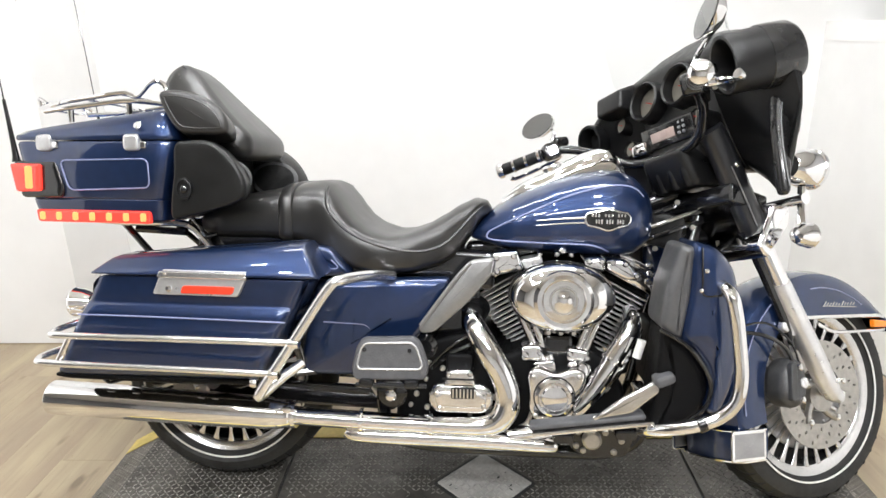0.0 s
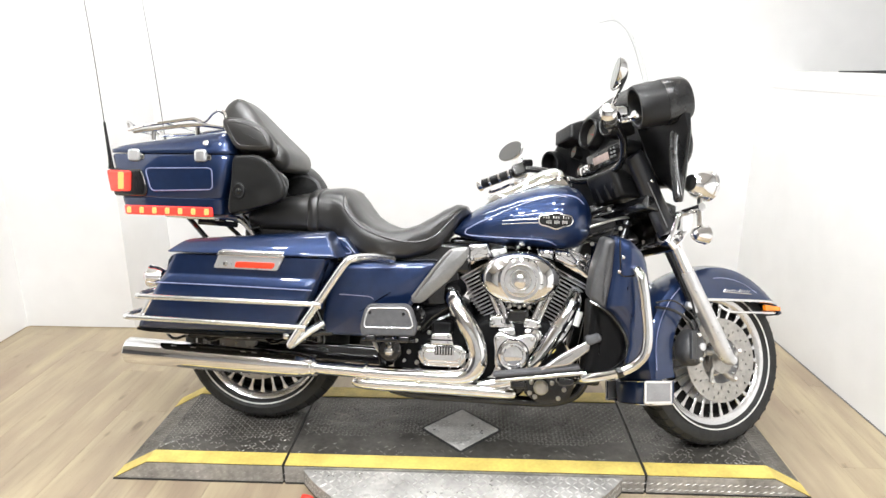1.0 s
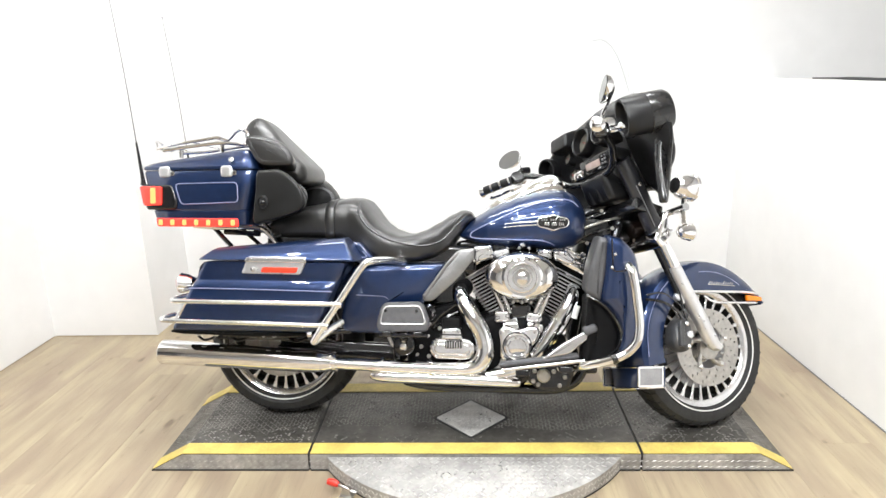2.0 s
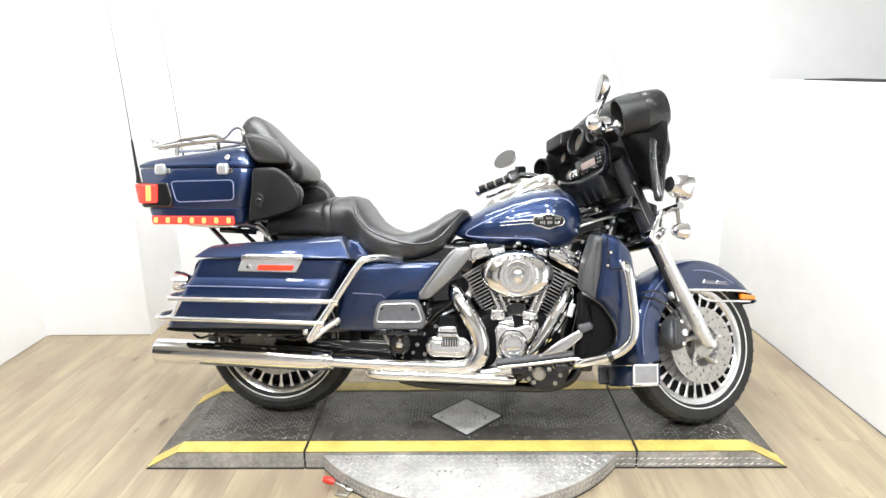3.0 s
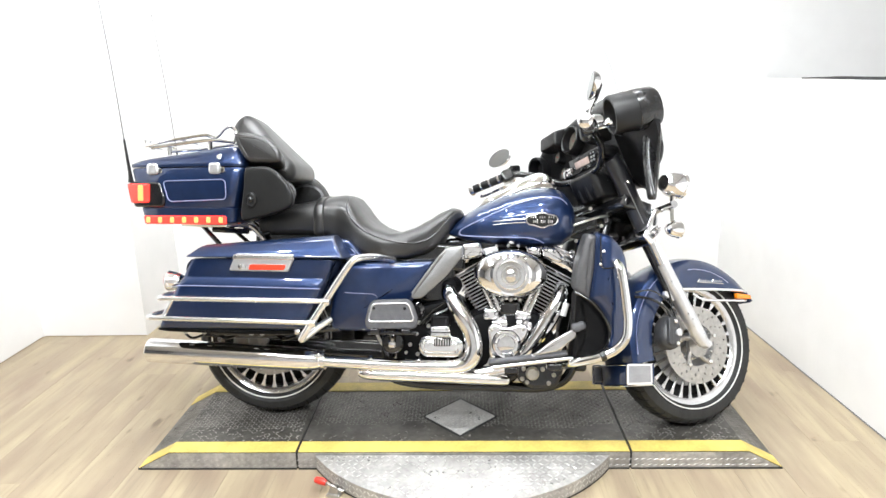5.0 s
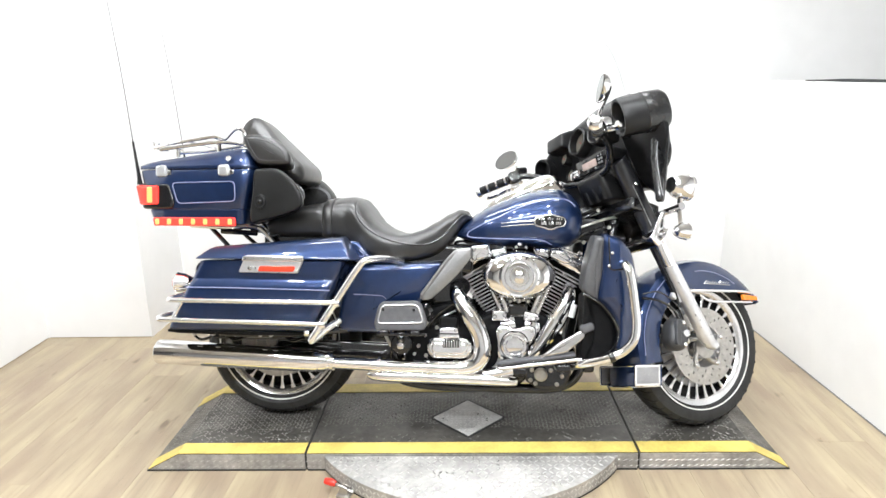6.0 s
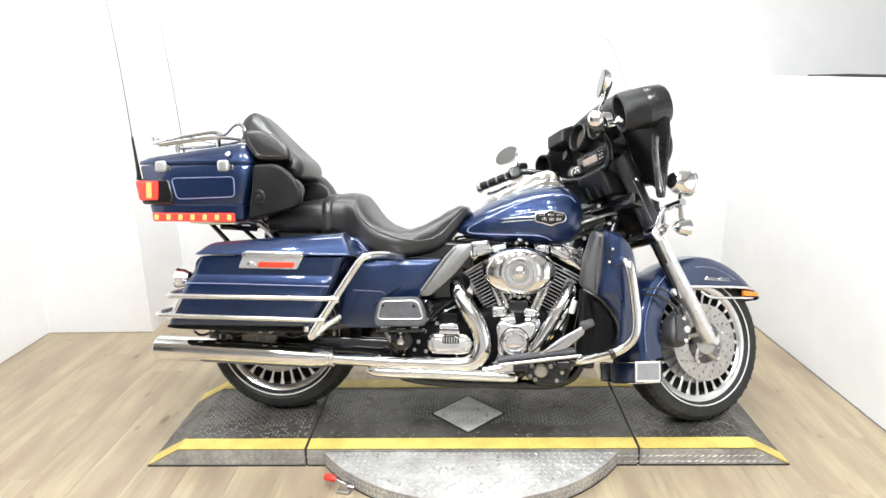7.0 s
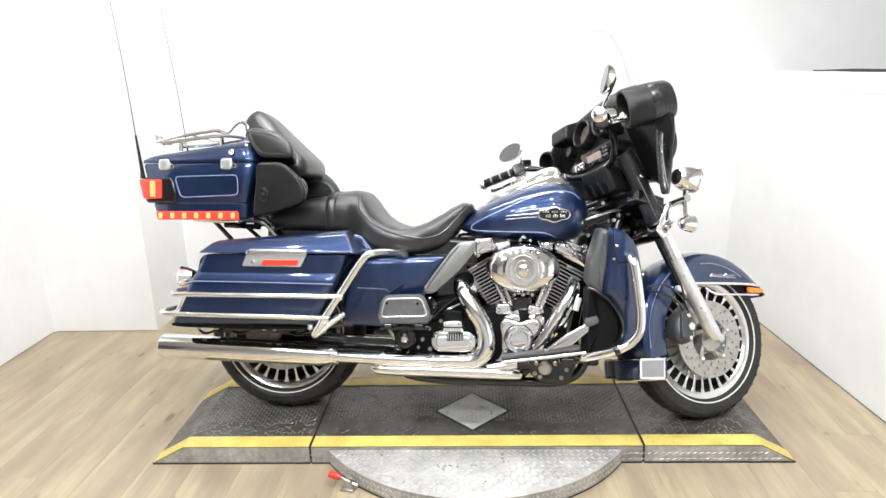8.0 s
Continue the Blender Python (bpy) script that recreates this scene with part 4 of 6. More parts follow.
for k in range(6):
    part("radio_button", moved(block((0, 0, 0), (0.006, 0.009, 0.008), 0.002), pose(*dash_point(-0.045 - 0.016 * (k % 2), 0.992 + 0.014 * (k // 2), 0.0155), 0, -13, 0)), SATIN, fairing, steer=True)
part("radio_slot", moved(block((0, 0, 0), (0.004, 0.13, 0.006), 0.001), pose(*dash_point(0.002, 1.028, 0.0150), 0, -13, 0)), SATIN, fairing, steer=True)
for y in (-0.055, -0.012, 0.035):
    part("cowl_rib", tube([(1.188, y, 0.955), (1.190, y, 0.90), (1.202, y, 0.855)], [0.014, 0.017, 0.012], 12, 3), PLASTIC, fairing, steer=True)
part("lower_cowl", pillow(rounded([(1.155, 0.945), (1.215, 0.955), (1.34, 0.92), (1.33, 0.86), (1.195, 0.850)], 0.02), -0.078, 0.078, 0.02), PLASTIC, fairing, steer=True)

part("dash_brow", pillow(rounded([(1.142, 1.113), (1.146, 1.166), (1.200, 1.188), (1.260, 1.175), (1.230, 1.100)], 0.008), 0.125, 0.235, 0.010), PLASTIC, fairing, steer=True)

# windshield
shield = []
for k in range(17):
    u = (k / 16 - 0.5) * 2
    y, back = u * 0.21, 0.170 * u * u
    col = [(1.350 - back * 0.9, 1.255 - 0.055 * u * u), (1.340 - back, 1.335 - 0.03 * u * u), (1.308 - back, 1.405 - 0.04 * u * u), (1.262 - back, 1.455 - 0.07 * u ** 2), (1.204 - back, 1.494 - 0.13 * u ** 4)]
    shield.append([(x, y, z) for x, z in col] + [(x + 0.003, y, z + 0.0015) for x, z in reversed(col)])
ws = part("windshield", loft(shield), GLASS, fairing, "clear low windshield", 60, steer=True)
ws.visible_shadow = False
side = [(x + 0.0015, -0.2105, z) for x, z in ((1.197, 1.20), (1.170, 1.305), (1.138, 1.365), (1.092, 1.385), (1.034, 1.364))]
part("shield_edge", tube([(x, y, z) for x, y, z in side], 0.0012, 6, 4), SATIN, ws, steer=True)

# handlebar with grips, levers and mirrors
bar = [(0.915, -0.396, 0.983), (0.995, -0.302, 1.010), (1.045, -0.255, 1.018), (1.115, -0.20, 0.995), (1.165, -0.12, 0.950), (1.180, 0, 0.940), (1.165, 0.12, 0.950), (1.115, 0.20, 0.995), (1.045, 0.255, 1.018), (0.995, 0.302, 1.010), (0.915, 0.396, 0.983)]
part("handlebar", tube(bar, 0.0125, 12), GLOSS, None, "black handlebar", steer=True)
for s in (-1, 1):
    a, b = Vector((0.913, 0.398 * s, 0.982)), Vector((0.995, 0.302 * s, 1.010))
    d = (b - a).normalized()
    grip = part("grip", tube([tuple(a), tuple(a + d * 0.06), tuple(b)], 0.0175, 18, 3), PLASTIC, None, "black rubber grip with chrome rings", steer=True)
    for t in (0.0, 0.04, 0.08, 0.12):
        p = a + d * t
        part("grip_ring", lathe([(0.015, -0.004), (0.0195, -0.004), (0.0195, 0.004), (0.015, 0.004)], tuple(p), tuple(d), 20), CHROME, grip, steer=True)
    part("grip_cap", lathe([(0.0215, 0.006), (0.0235, 0.0), (0.0235, -0.010), (0.018, -0.016), (0.008, -0.019), (0.001, -0.0195)], tuple(a), tuple(d), 24), CHROME, grip, "chrome grip cap", steer=True)
    q = b + d * 0.028
    part("switch_housing", moved(block((0, 0, 0), (0.052, 0.045, 0.05), 0.010), pose(*q, 0, -18, -20 * s)), GLOSS, None, "black switch housing", steer=True)
    lev = [tuple(q + Vector((0.030, 0.0, 0.004))), tuple(q + Vector((0.050, 0.030 * s, 0.002))), tuple(b + Vector((0.058, 0.050 * s, -0.006))), tuple(a + Vector((0.072, 0.030 * s, -0.010))), tuple(a + Vector((0.050, 0.040 * s, -0.010)))]
    part("lever", tube(lev, [0.011, 0.009, 0.0075, 0.007, 0.010], 10, 5), CHROME, None, "chrome control lever", steer=True)
    part("reservoir", moved(block((0, 0, 0), (0.05, 0.035, 0.03), 0.008), pose(*(q + Vector((0.03, 0, 0.03))), 0, -10, 0)), CHROME if s < 0 else GLOSS, None, "", steer=True)
    # mirror
    mx, my, mz = (0.962, -0.375, 1.113) if s < 0 else (1.040, 0.395, 1.130)
    stalk = [tuple(q + Vector((0.0, 0, 0.02))), tuple(q + Vector((0.012, 0.0, 0.06))), (mx + 0.035, my - 0.01 * s, mz - 0.01), (mx + 0.012, my, mz)]
    part("mirror_stalk", tube(stalk, [0.007, 0.006, 0.0055, 0.007], 8, 5), CHROME, None, "chrome mirror stalk", steer=True)
    ax = (-0.90, 0.42, 0.16) if s < 0 else (-0.95, -0.25, 0.16)
    back = lathe([(0.070, 0.0), (0.068, -0.008), (0.056, -0.020), (0.034, -0.030), (0.004, -0.034)], (mx, my, mz), ax, 32, (0.58, 1.0))
    mir = part("mirror", back, CHROME, None, "chrome oval mirror", steer=True)
    part("mirror_glass", lathe([(0.066, 0.0005), (0.064, 0.002), (0.03, 0.0022)], (mx, my, mz), ax, 32, (0.58, 1.0)), MIRROR, mir, steer=True)

# auxiliary lamps on the chrome bar
part("lamp_bar", tube([(1.395, -0.22, 0.80), (1.405, -0.10, 0.80), (1.41, 0.0, 0.80), (1.405, 0.10, 0.80), (1.395, 0.22, 0.80)], 0.014, 12), CHROME, None, "chrome lamp bar", steer=True)
for s in (-1, 1):
    y = 0.205 * s
    spot = part("passing_lamp", lathe([(0.010, -0.052), (0.028, -0.045), (0.042, -0.024), (0.047, 0.0), (0.047, 0.019), (0.050, 0.022), (0.050, 0.031), (0.044, 0.034)], (1.412, y, 0.877), (0.99, 0, -0.05), 32), CHROME, None, "chrome passing lamp", steer=True)
    part("lamp_lens", lathe([(0.044, 0.032), (0.039, 0.039), (0.017, 0.044)], (1.412, y, 0.877), (0.99, 0, -0.05), 28), LENS, spot, steer=True)
    part("lamp_stem", tube([(1.405, y, 0.83), (1.398, y, 0.79), (1.395, y, 0.742)], 0.010, 10), CHROME, spot, steer=True)
    sig = part("front_turn_signal", lathe([(0.006, -0.032), (0.019, -0.025), (0.027, -0.007), (0.029, 0.014), (0.031, 0.018), (0.029, 0.024)], (1.396, y, 0.712), (0.99, 0, 0.0), 28), CHROME, None, "chrome front turn signal", steer=True)
    part("signal_lens", lathe([(0.027, 0.022), (0.023, 0.029), (0.009, 0.032)], (1.396, y, 0.712), (0.99, 0, 0), 24), AMBER, sig, steer=True)
part("lamp_bracket", pillow(rounded([(1.36, 0.80), (1.42, 0.79), (1.41, 0.745), (1.33, 0.66), (1.30, 0.69)], 0.012), -0.16, 0.16, 0.01), CHROME, None, "chrome fork bracket", steer=True)

# -- tank
TANK_TOP = [(0.690, 0.752), (0.70, 0.765), (0.729, 0.797), (0.77, 0.828), (0.811, 0.852), (0.86, 0.875), (0.913, 0.896), (0.98, 0.915), (1.03, 0.922), (1.08, 0.920), (1.118, 0.907), (1.146, 0.882), (1.162, 0.847), (1.170, 0.80)]
TANK_LOW = [(0.690, 0.742), (0.70, 0.733), (0.729, 0.722), (0.77, 0.712), (0.873, 0.700), (0.98, 0.695), (1.08, 0.694), (1.118, 0.699), (1.146, 0.719), (1.162, 0.752), (1.170, 0.79)]
TANK_W = [(0.690, 0.085), (0.70, 0.098), (0.729, 0.118), (0.811, 0.146), (0.913, 0.168), (1.0, 0.178), (1.05, 0.180), (1.11, 0.170), (1.146, 0.145), (1.162, 0.115), (1.170, 0.07)]


def tank_section(x, n=44):
    hi, lo, w = lerp_table(TANK_TOP, x), lerp_table(TANK_LOW, x), lerp_table(TANK_W, x)
    mid, out = lo + (hi - lo) * 0.42, []
    for j in range(n):
        a = 2 * math.pi * j / n
        c, s = math.cos(a), math.sin(a)
        p = 0.80 if s > 0 else 0.55
        y = w * math.copysign(abs(c) ** p, c)
        z = mid + ((hi - mid) if s > 0 else (mid - lo)) * math.copysign(abs(s) ** (0.86 if s > 0 else 0.6), s)
        out.append((x, y, z))
    return out


def tank_y(x, z):
    """Half width of the tank at a place of its side."""
    hi, lo, w = lerp_table(TANK_TOP, x), lerp_table(TANK_LOW, x), lerp_table(TANK_W, x)
    mid = lo + (hi - lo) * 0.42
    up = z > mid
    s = min(abs(z - mid) / ((hi - mid) if up else (mid - lo)), 0.999) ** (1 / (0.86 if up else 0.6))
    return w * math.sqrt(1 - s * s) ** (0.80 if up else 0.55)


tank = part("fuel_tank", loft([tank_section(0.690 + 0.480 * k / 48) for k in range(49)]), BLUE, None, "glossy deep blue fuel tank with pinstripes", 50)
loop = [(0.742, 0.758), (0.79, 0.784), (0.835, 0.805), (0.895, 0.833), (0.953, 0.856), (1.02, 0.874), (1.073, 0.880), (1.11, 0.871), (1.130, 0.852)]
low_loop = [(0.742, 0.758), (0.736, 0.745), (0.748, 0.737), (0.80, 0.734), (0.90, 0.732), (0.985, 0.731), (1.02, 0.724), (1.045, 0.712)]
for s in (-1, 1):
    for pts in (loop, low_loop):
        part("pinstripe", tube([(x, s * (tank_y(x, z) + 0.0002), z) for x, z in spline(pts, 3)], 0.0022, 6, 2), STRIPE, tank, "light blue pinstripe")
    wedge = [(x, s * (tank_y(x, z) + 0.0004), z) for x, z in ((0.862, 0.789), (0.90, 0.793), (0.94, 0.7965), (0.985, 0.799))]
    part("tank_flash", tube(wedge, [0.001, 0.0018, 0.0026, 0.003], 6, 3), LETTER, tank, "silver tapering flash")
    part("tank_flash", tube([(x, s * (tank_y(x, z - 0.012) + 0.0004), z - 0.012) for x, _, z in wedge], [0.001, 0.0014, 0.002, 0.002], 6, 3), LETTER, tank, "silver tapering flash")
    # oval badge, lettering as plain bars
    ybad = s * (tank_y(1.04, 0.79) - 0.001)
    oval = spline([(0.979, 0.796), (0.986, 0.813), (1.01, 0.818), (1.038, 0.825), (1.064, 0.818), (1.088, 0.813), (1.096, 0.796), (1.088, 0.779), (1.064, 0.773), (1.038, 0.765), (1.01, 0.773), (0.986, 0.779)], 4, True)
    lean = lambda x, z: s * ((tank_y(x, z) - abs(ybad)) * 1.0)
    badge = part("tank_badge", pillow(oval, ybad - 0.003, ybad + 0.003, 0.0025, 3, 0, lean), CHROME, tank, "chrome oval badge with black field")
    part("badge_field", pillow(inset(oval, 0.005), ybad + s * 0.0026 - 0.001, ybad + s * 0.0026 + 0.001, 0.0005, 2, 0, lean), DEEP, tank)
    bars = []
    for k in range(11):
        for x, z, h in ((0.998 + 0.0080 * k, 0.8055, 0.0085), (1.008 + 0.0065 * k, 0.7900, 0.0125)):
            if k % 4 != 3:
                yy = s * (tank_y(x, z) + 0.0042)
                bars.append(block((x, yy, z), (0.0042, 0.002, h * (0.8 + 0.2 * (k % 3) / 2)), 0.0006))
    part("badge_bars", join(*bars), CHROME, tank)
console = [(0.775, 0.842, 0.022), (0.83, 0.884, 0.040), (0.89, 0.912, 0.050), (0.95, 0.945, 0.054), (1.0, 0.968, 0.052), (1.045, 0.978, 0.048), (1.08, 0.962, 0.044), (1.105, 0.915, 0.038)]
rings = []
for x, z, w in spline(console, 4):
    base = lerp_table(TANK_TOP, x) - 0.02
    rings.append([(x, w * math.copysign(abs(math.cos(a)) ** 0.6, math.cos(a)), base + (z - base) * max(math.sin(a), 0) ** 0.7) for a in (math.pi * j / 16 for j in range(17))] + [(x, -w, base), (x, w, base)])
part("tank_console", loft(rings), CHROME, None, "chrome tank console", 45)
part("filler_cap", lathe([(0.032, -0.01), (0.034, 0.004), (0.028, 0.010), (0.01, 0.012)], (0.915, 0.0, 0.925), (-0.3, 0, 0.95), 28), CHROME)
pair("tank_bolt", lathe([(0.009, -0.004), (0.009, 0.002), (0.005, 0.005)], (0.93, -0.15, 0.712), (0, -1, 0), 12), CHROME, tank)

# -- seat
SEAT_TOP = [(-0.020, 0.800), (-0.010, 0.822), (0.02, 0.838), (0.08, 0.850), (0.14, 0.860), (0.207, 0.873), (0.262, 0.886), (0.300, 0.889), (0.325, 0.881), (0.347, 0.857), (0.368, 0.826), (0.392, 0.796), (0.43, 0.772), (0.476, 0.759), (0.52, 0.761), (0.566, 0.773), (0.62, 0.798), (0.665, 0.824), (0.705, 0.842), (0.735, 0.835), (0.748, 0.815)]
SEAT_LOW = [(-0.020, 0.750), (-0.010, 0.735), (0.04, 0.728), (0.15, 0.728), (0.25, 0.718), (0.30, 0.692), (0.355, 0.660), (0.41, 0.645), (0.46, 0.640), (0.544, 0.643), (0.60, 0.655), (0.648, 0.676), (0.693, 0.735), (0.72, 0.785), (0.748, 0.805)]
SEAT_W = [(-0.020, 0.150), (0.05, 0.170), (0.15, 0.176), (0.28, 0.182), (0.35, 0.198), (0.45, 0.206), (0.54, 0.196), (0.62, 0.165), (0.69, 0.125), (0.735, 0.085), (0.748, 0.055)]


def seat_section(x, grow=0.0, n=40):
    hi, lo, w = lerp_table(SEAT_TOP, x) + grow, lerp_table(SEAT_LOW, x) - grow, lerp_table(SEAT_W, x) + grow
    out = []
    dish = 0.016 * max(0.0, 1 - abs(x - 0.49) / 0.16)
    for j in range(n):
        a = 2 * math.pi * j / n
        c, s = math.cos(a), math.sin(a)
        z = (hi + lo) / 2 + (hi - lo) / 2 * math.copysign(abs(s) ** (0.56 if s > 0 else 0.35), s)
        if s > 0:
            z -= dish * (s ** 3)
        wide = w * (1.0 - 0.10 * max(s, 0) ** 2)
        out.append((x, wide * math.copysign(abs(c) ** 0.55, c), z))
    return out


part("seat", loft([seat_section(-0.020 + 0.768 * k / 64) for k in range(65)]), SEAT, None, "black vinyl two-up seat", 60)
part("seat_strap", loft([seat_section(x, g) for x, g in ((0.198, 0.001), (0.202, 0.0065), (0.232, 0.0065), (0.236, 0.001))]), SEAT, None, "black passenger strap", 60)
part("seat_base", block((0.55, 0, 0.665), (0.42, 0.26, 0.10), 0.012, 4), GLOSS, None, "black seat base")
part("seat_base", block((0.13, 0, 0.715), (0.34, 0.28, 0.07), 0.012, 0), GLOSS, None, "black seat base")
part("tank_cradle", block((0.80, 0, 0.690), (0.24, 0.12, 0.08), 0.012, -4), GLOSS)
for s in (-1, 1):
    line = []
    for x, z in spline([(0.322, 0.868), (0.333, 0.815), (0.376, 0.766), (0.434, 0.735), (0.507, 0.715), (0.579, 0.710), (0.636, 0.732), (0.690, 0.790), (0.722, 0.822)], 4):
        hi, lo, w = lerp_table(SEAT_TOP, x), lerp_table(SEAT_LOW, x), lerp_table(SEAT_W, x)
        q = max(0.0, min((z - (hi + lo) / 2) / ((hi - lo) / 2), 0.98))
        up = q ** (1 / 0.56)
        line.append((x, s * w * (1 - 0.10 * up * up) * math.sqrt(1 - up * up) ** 0.55, z))
    part("seat_piping", tube(line, 0.0042, 6, 1), SEAT)

# -- trunk with backrest, armrests and speaker pods
def plan(x0, x1, wr, wf, r):
    return rounded([(x0, -wr), (x1, -wf), (x1, wf), (x0, wr)], r, 6)


TRUNK = [(0.778, -0.445, -0.085, 0.185, 0.235, 0.03), (0.784, -0.453, -0.076, 0.192, 0.243, 0.035), (0.833, -0.466, -0.067, 0.200, 0.252, 0.04), (0.836, -0.464, -0.069, 0.198, 0.250, 0.04),
         (0.840, -0.468, -0.066, 0.202, 0.254, 0.04), (0.90, -0.482, -0.052, 0.208, 0.262, 0.045), (0.975, -0.494, -0.036, 0.214, 0.268, 0.045), (0.982, -0.492, -0.038, 0.211, 0.265, 0.045)]
body = loft([[(x, y, z) for x, y in plan(x0, x1, wr, wf, r)] for z, x0, x1, wr, wf, r in TRUNK])
trunk = part("trunk_body", body, BLUE, None, "deep blue rear trunk", 38)
lid_rings = []
for z, grow, drop in ((0.985, 0.002, 0), (0.990, 0.004, 0), (0.998, 0.003, 0.0), (1.030, -0.012, 0.45), (1.052, -0.026, 0.85), (1.060, -0.040, 1.0), (1.064, -0.10, 1.0)):
    ring = []
    for x, y in plan(-0.494 - grow, -0.036 + grow * 0.5, 0.214 + grow, 0.268 + grow, 0.05):
        back = max(0.0, (-0.10 - x) / 0.35)
        ring.append((x, y, z - drop * 0.045 * min(back, 1.0) ** 1.3))
    lid_rings.append(ring)
part("trunk_lid", loft(lid_rings), BLUE, trunk, "", 40)


def trunk_y(x, z):
    t = (x + 0.494) / 0.458
    base = 0.214 + (0.268 - 0.214) * t
    return base - 0.016 * max(0.0, (0.975 - z) / 0.19)


for s in (-1, 1):
    pts = rounded([(-0.355, 0.934), (-0.104, 0.938), (-0.104, 0.866), (-0.335, 0.858)], 0.018, 4)
    part("pinstripe", tube([(x, s * (trunk_y(x, z) + 0.0012), z) for x, z in pts], 0.0020, 6, 1, True), STRIPE, trunk, "light blue pinstripe")
    for x in (-0.392, -0.142):
        yl = s * (trunk_y(x, 0.975) + 0.002)
        latch = part("latch", moved(block((0, 0, 0), (0.046, 0.018, 0.042), 0.008), pose(x, yl, 0.978, 0, 0, 6 * s)), SLIDER, trunk, "chrome trunk latch")
        part("latch_hook", moved(block((0, 0, 0), (0.018, 0.012, 0.018), 0.003), pose(x + 0.030, yl, 0.972, 0, 0, 6 * s)), CHROME, trunk)
    part("trunk_lock", lathe([(0.010, 0), (0.010, 0.004), (0.006, 0.006)], (-0.122, s * 0.262, 1.018), (0, s, 0.5), 16), CHROME, trunk)
    # tail lamp with its black corner housing
    house = pillow(rounded([(-0.498, 0.934), (-0.366, 0.934), (-0.347, 0.868), (-0.354, 0.838), (-0.478, 0.838)], 0.012), s * 0.200 - 0.02, s * 0.200 + 0.020, 0.010, 4, 0, lambda x, z: s * 0.13 * (x + 0.42))
    part("lamp_housing", house, GLOSS, trunk, "black tail lamp housing")
    lens = pillow(rounded([(-0.500, 0.926), (-0.408, 0.924), (-0.410, 0.855), (-0.484, 0.853)], 0.008), s * 0.203 - 0.026, s * 0.203 + 0.026, 0.008, 4, 0, lambda x, z: s * 0.13 * (x + 0.44))
    lamp = part("tail_lamp", lens, RED_GLOW, trunk, "lit red tail lamp")
    part("lamp_filament", block((-0.440, s * 0.2292, 0.890), (0.022, 0.004, 0.058), 0.003), LED_GLOW, trunk)
    # row of lit red lamps under the side
    strip_pts = [(-0.446, 0.807), (-0.108, 0.807), (-0.108, 0.775), (-0.440, 0.775)]
    led = pillow(rounded(strip_pts, 0.008), s * 0.218 - 0.010, s * 0.218 + 0.010, 0.006, 3, 0, lambda x, z: s * 0.135 * (x + 0.27))
    row = part("led_strip", led, RED_GLOW, trunk, "lit red lamp strip")
    for k in range(7):
        x = -0.424 + 0.0495 * k
        part("led", moved(block((0, 0, 0), (0.017, 0.005, 0.021), 0.003), pose(x, s * (0.2285 + 0.135 * (x + 0.27)), 0.791, 0, 0, 7.7 * s)), LED_GLOW, trunk, "bright red diode")
part("tail_panel", pillow(rounded([(-0.500, 0.925), (-0.46, 0.925), (-0.45, 0.84), (-0.484, 0.84)], 0.01), -0.17, 0.17, 0.008), RED_LENS, trunk)

# luggage rack
for s in (-1, 1):
    part("rack_rail", tube([(-0.490, 0.10 * s, 1.078), (-0.40, 0.145 * s, 1.088), (-0.30, 0.150 * s, 1.102), (-0.225, 0.150 * s, 1.112), (-0.185, 0.150 * s, 1.103), (-0.150, 0.150 * s, 1.135), (-0.125, 0.150 * s, 1.142), (-0.105, 0.150 * s, 1.122), (-0.11, 0.150 * s, 1.085)], 0.0065, 10), CHROME, trunk, "chrome rack rail")
    part("rack_rail", tube([(-0.425, 0.175 * s, 1.062), (-0.32, 0.178 * s, 1.075), (-0.195, 0.178 * s, 1.088), (-0.10, 0.178 * s, 1.080)], 0.0065, 10), CHROME, trunk, "chrome rack rail")
    for x, z in ((-0.36, 1.066), (-0.20, 1.084)):
        part("rack_foot", tube([(x, 0.165 * s, 1.035), (x, 0.165 * s, z)], 0.008, 10, 1), CHROME, trunk)
    part("rack_end", tube([(-0.488, 0.10 * s, 1.078), (-0.50, 0.09 * s, 1.105), (-0.47, 0.10 * s, 1.09)], 0.005, 8), CHROME, trunk)
for x, z in ((-0.488, 1.078), (-0.33, 1.098), (-0.23, 1.111)):
    part("rack_bar", tube([(x, -0.148 if x > -0.4 else -0.10, z), (x, 0.148 if x > -0.4 else 0.10, z)], 0.005, 8, 1), CHROME, trunk)

# antennas
for s in (-1, 1):
    base = Vector((-0.493, 0.20 * s, 0.930))
    part("antenna_base", tube([tuple(base), tuple(base + Vector((-0.004, 0, 0.035))), (-0.518, 0.20 * s, 1.090)], [0.011, 0.007, 0.0042], 10, 3), GLOSS, trunk, "black antenna base")
    part("antenna", tube([(-0.517, 0.20 * s, 1.085), (-0.562, 0.20 * s, 1.36), (-0.622, 0.20 * s, 1.672)], [0.0017, 0.0014, 0.0011], 6, 4), GLOSS, trunk, "thin whip antenna")
    part("antenna_tip", lathe([(0.001, -0.004), (0.0028, 0), (0.001, 0.004)], (-0.622, 0.20 * s, 1.674), (0, 0, 1), 8), GLOSS, trunk)

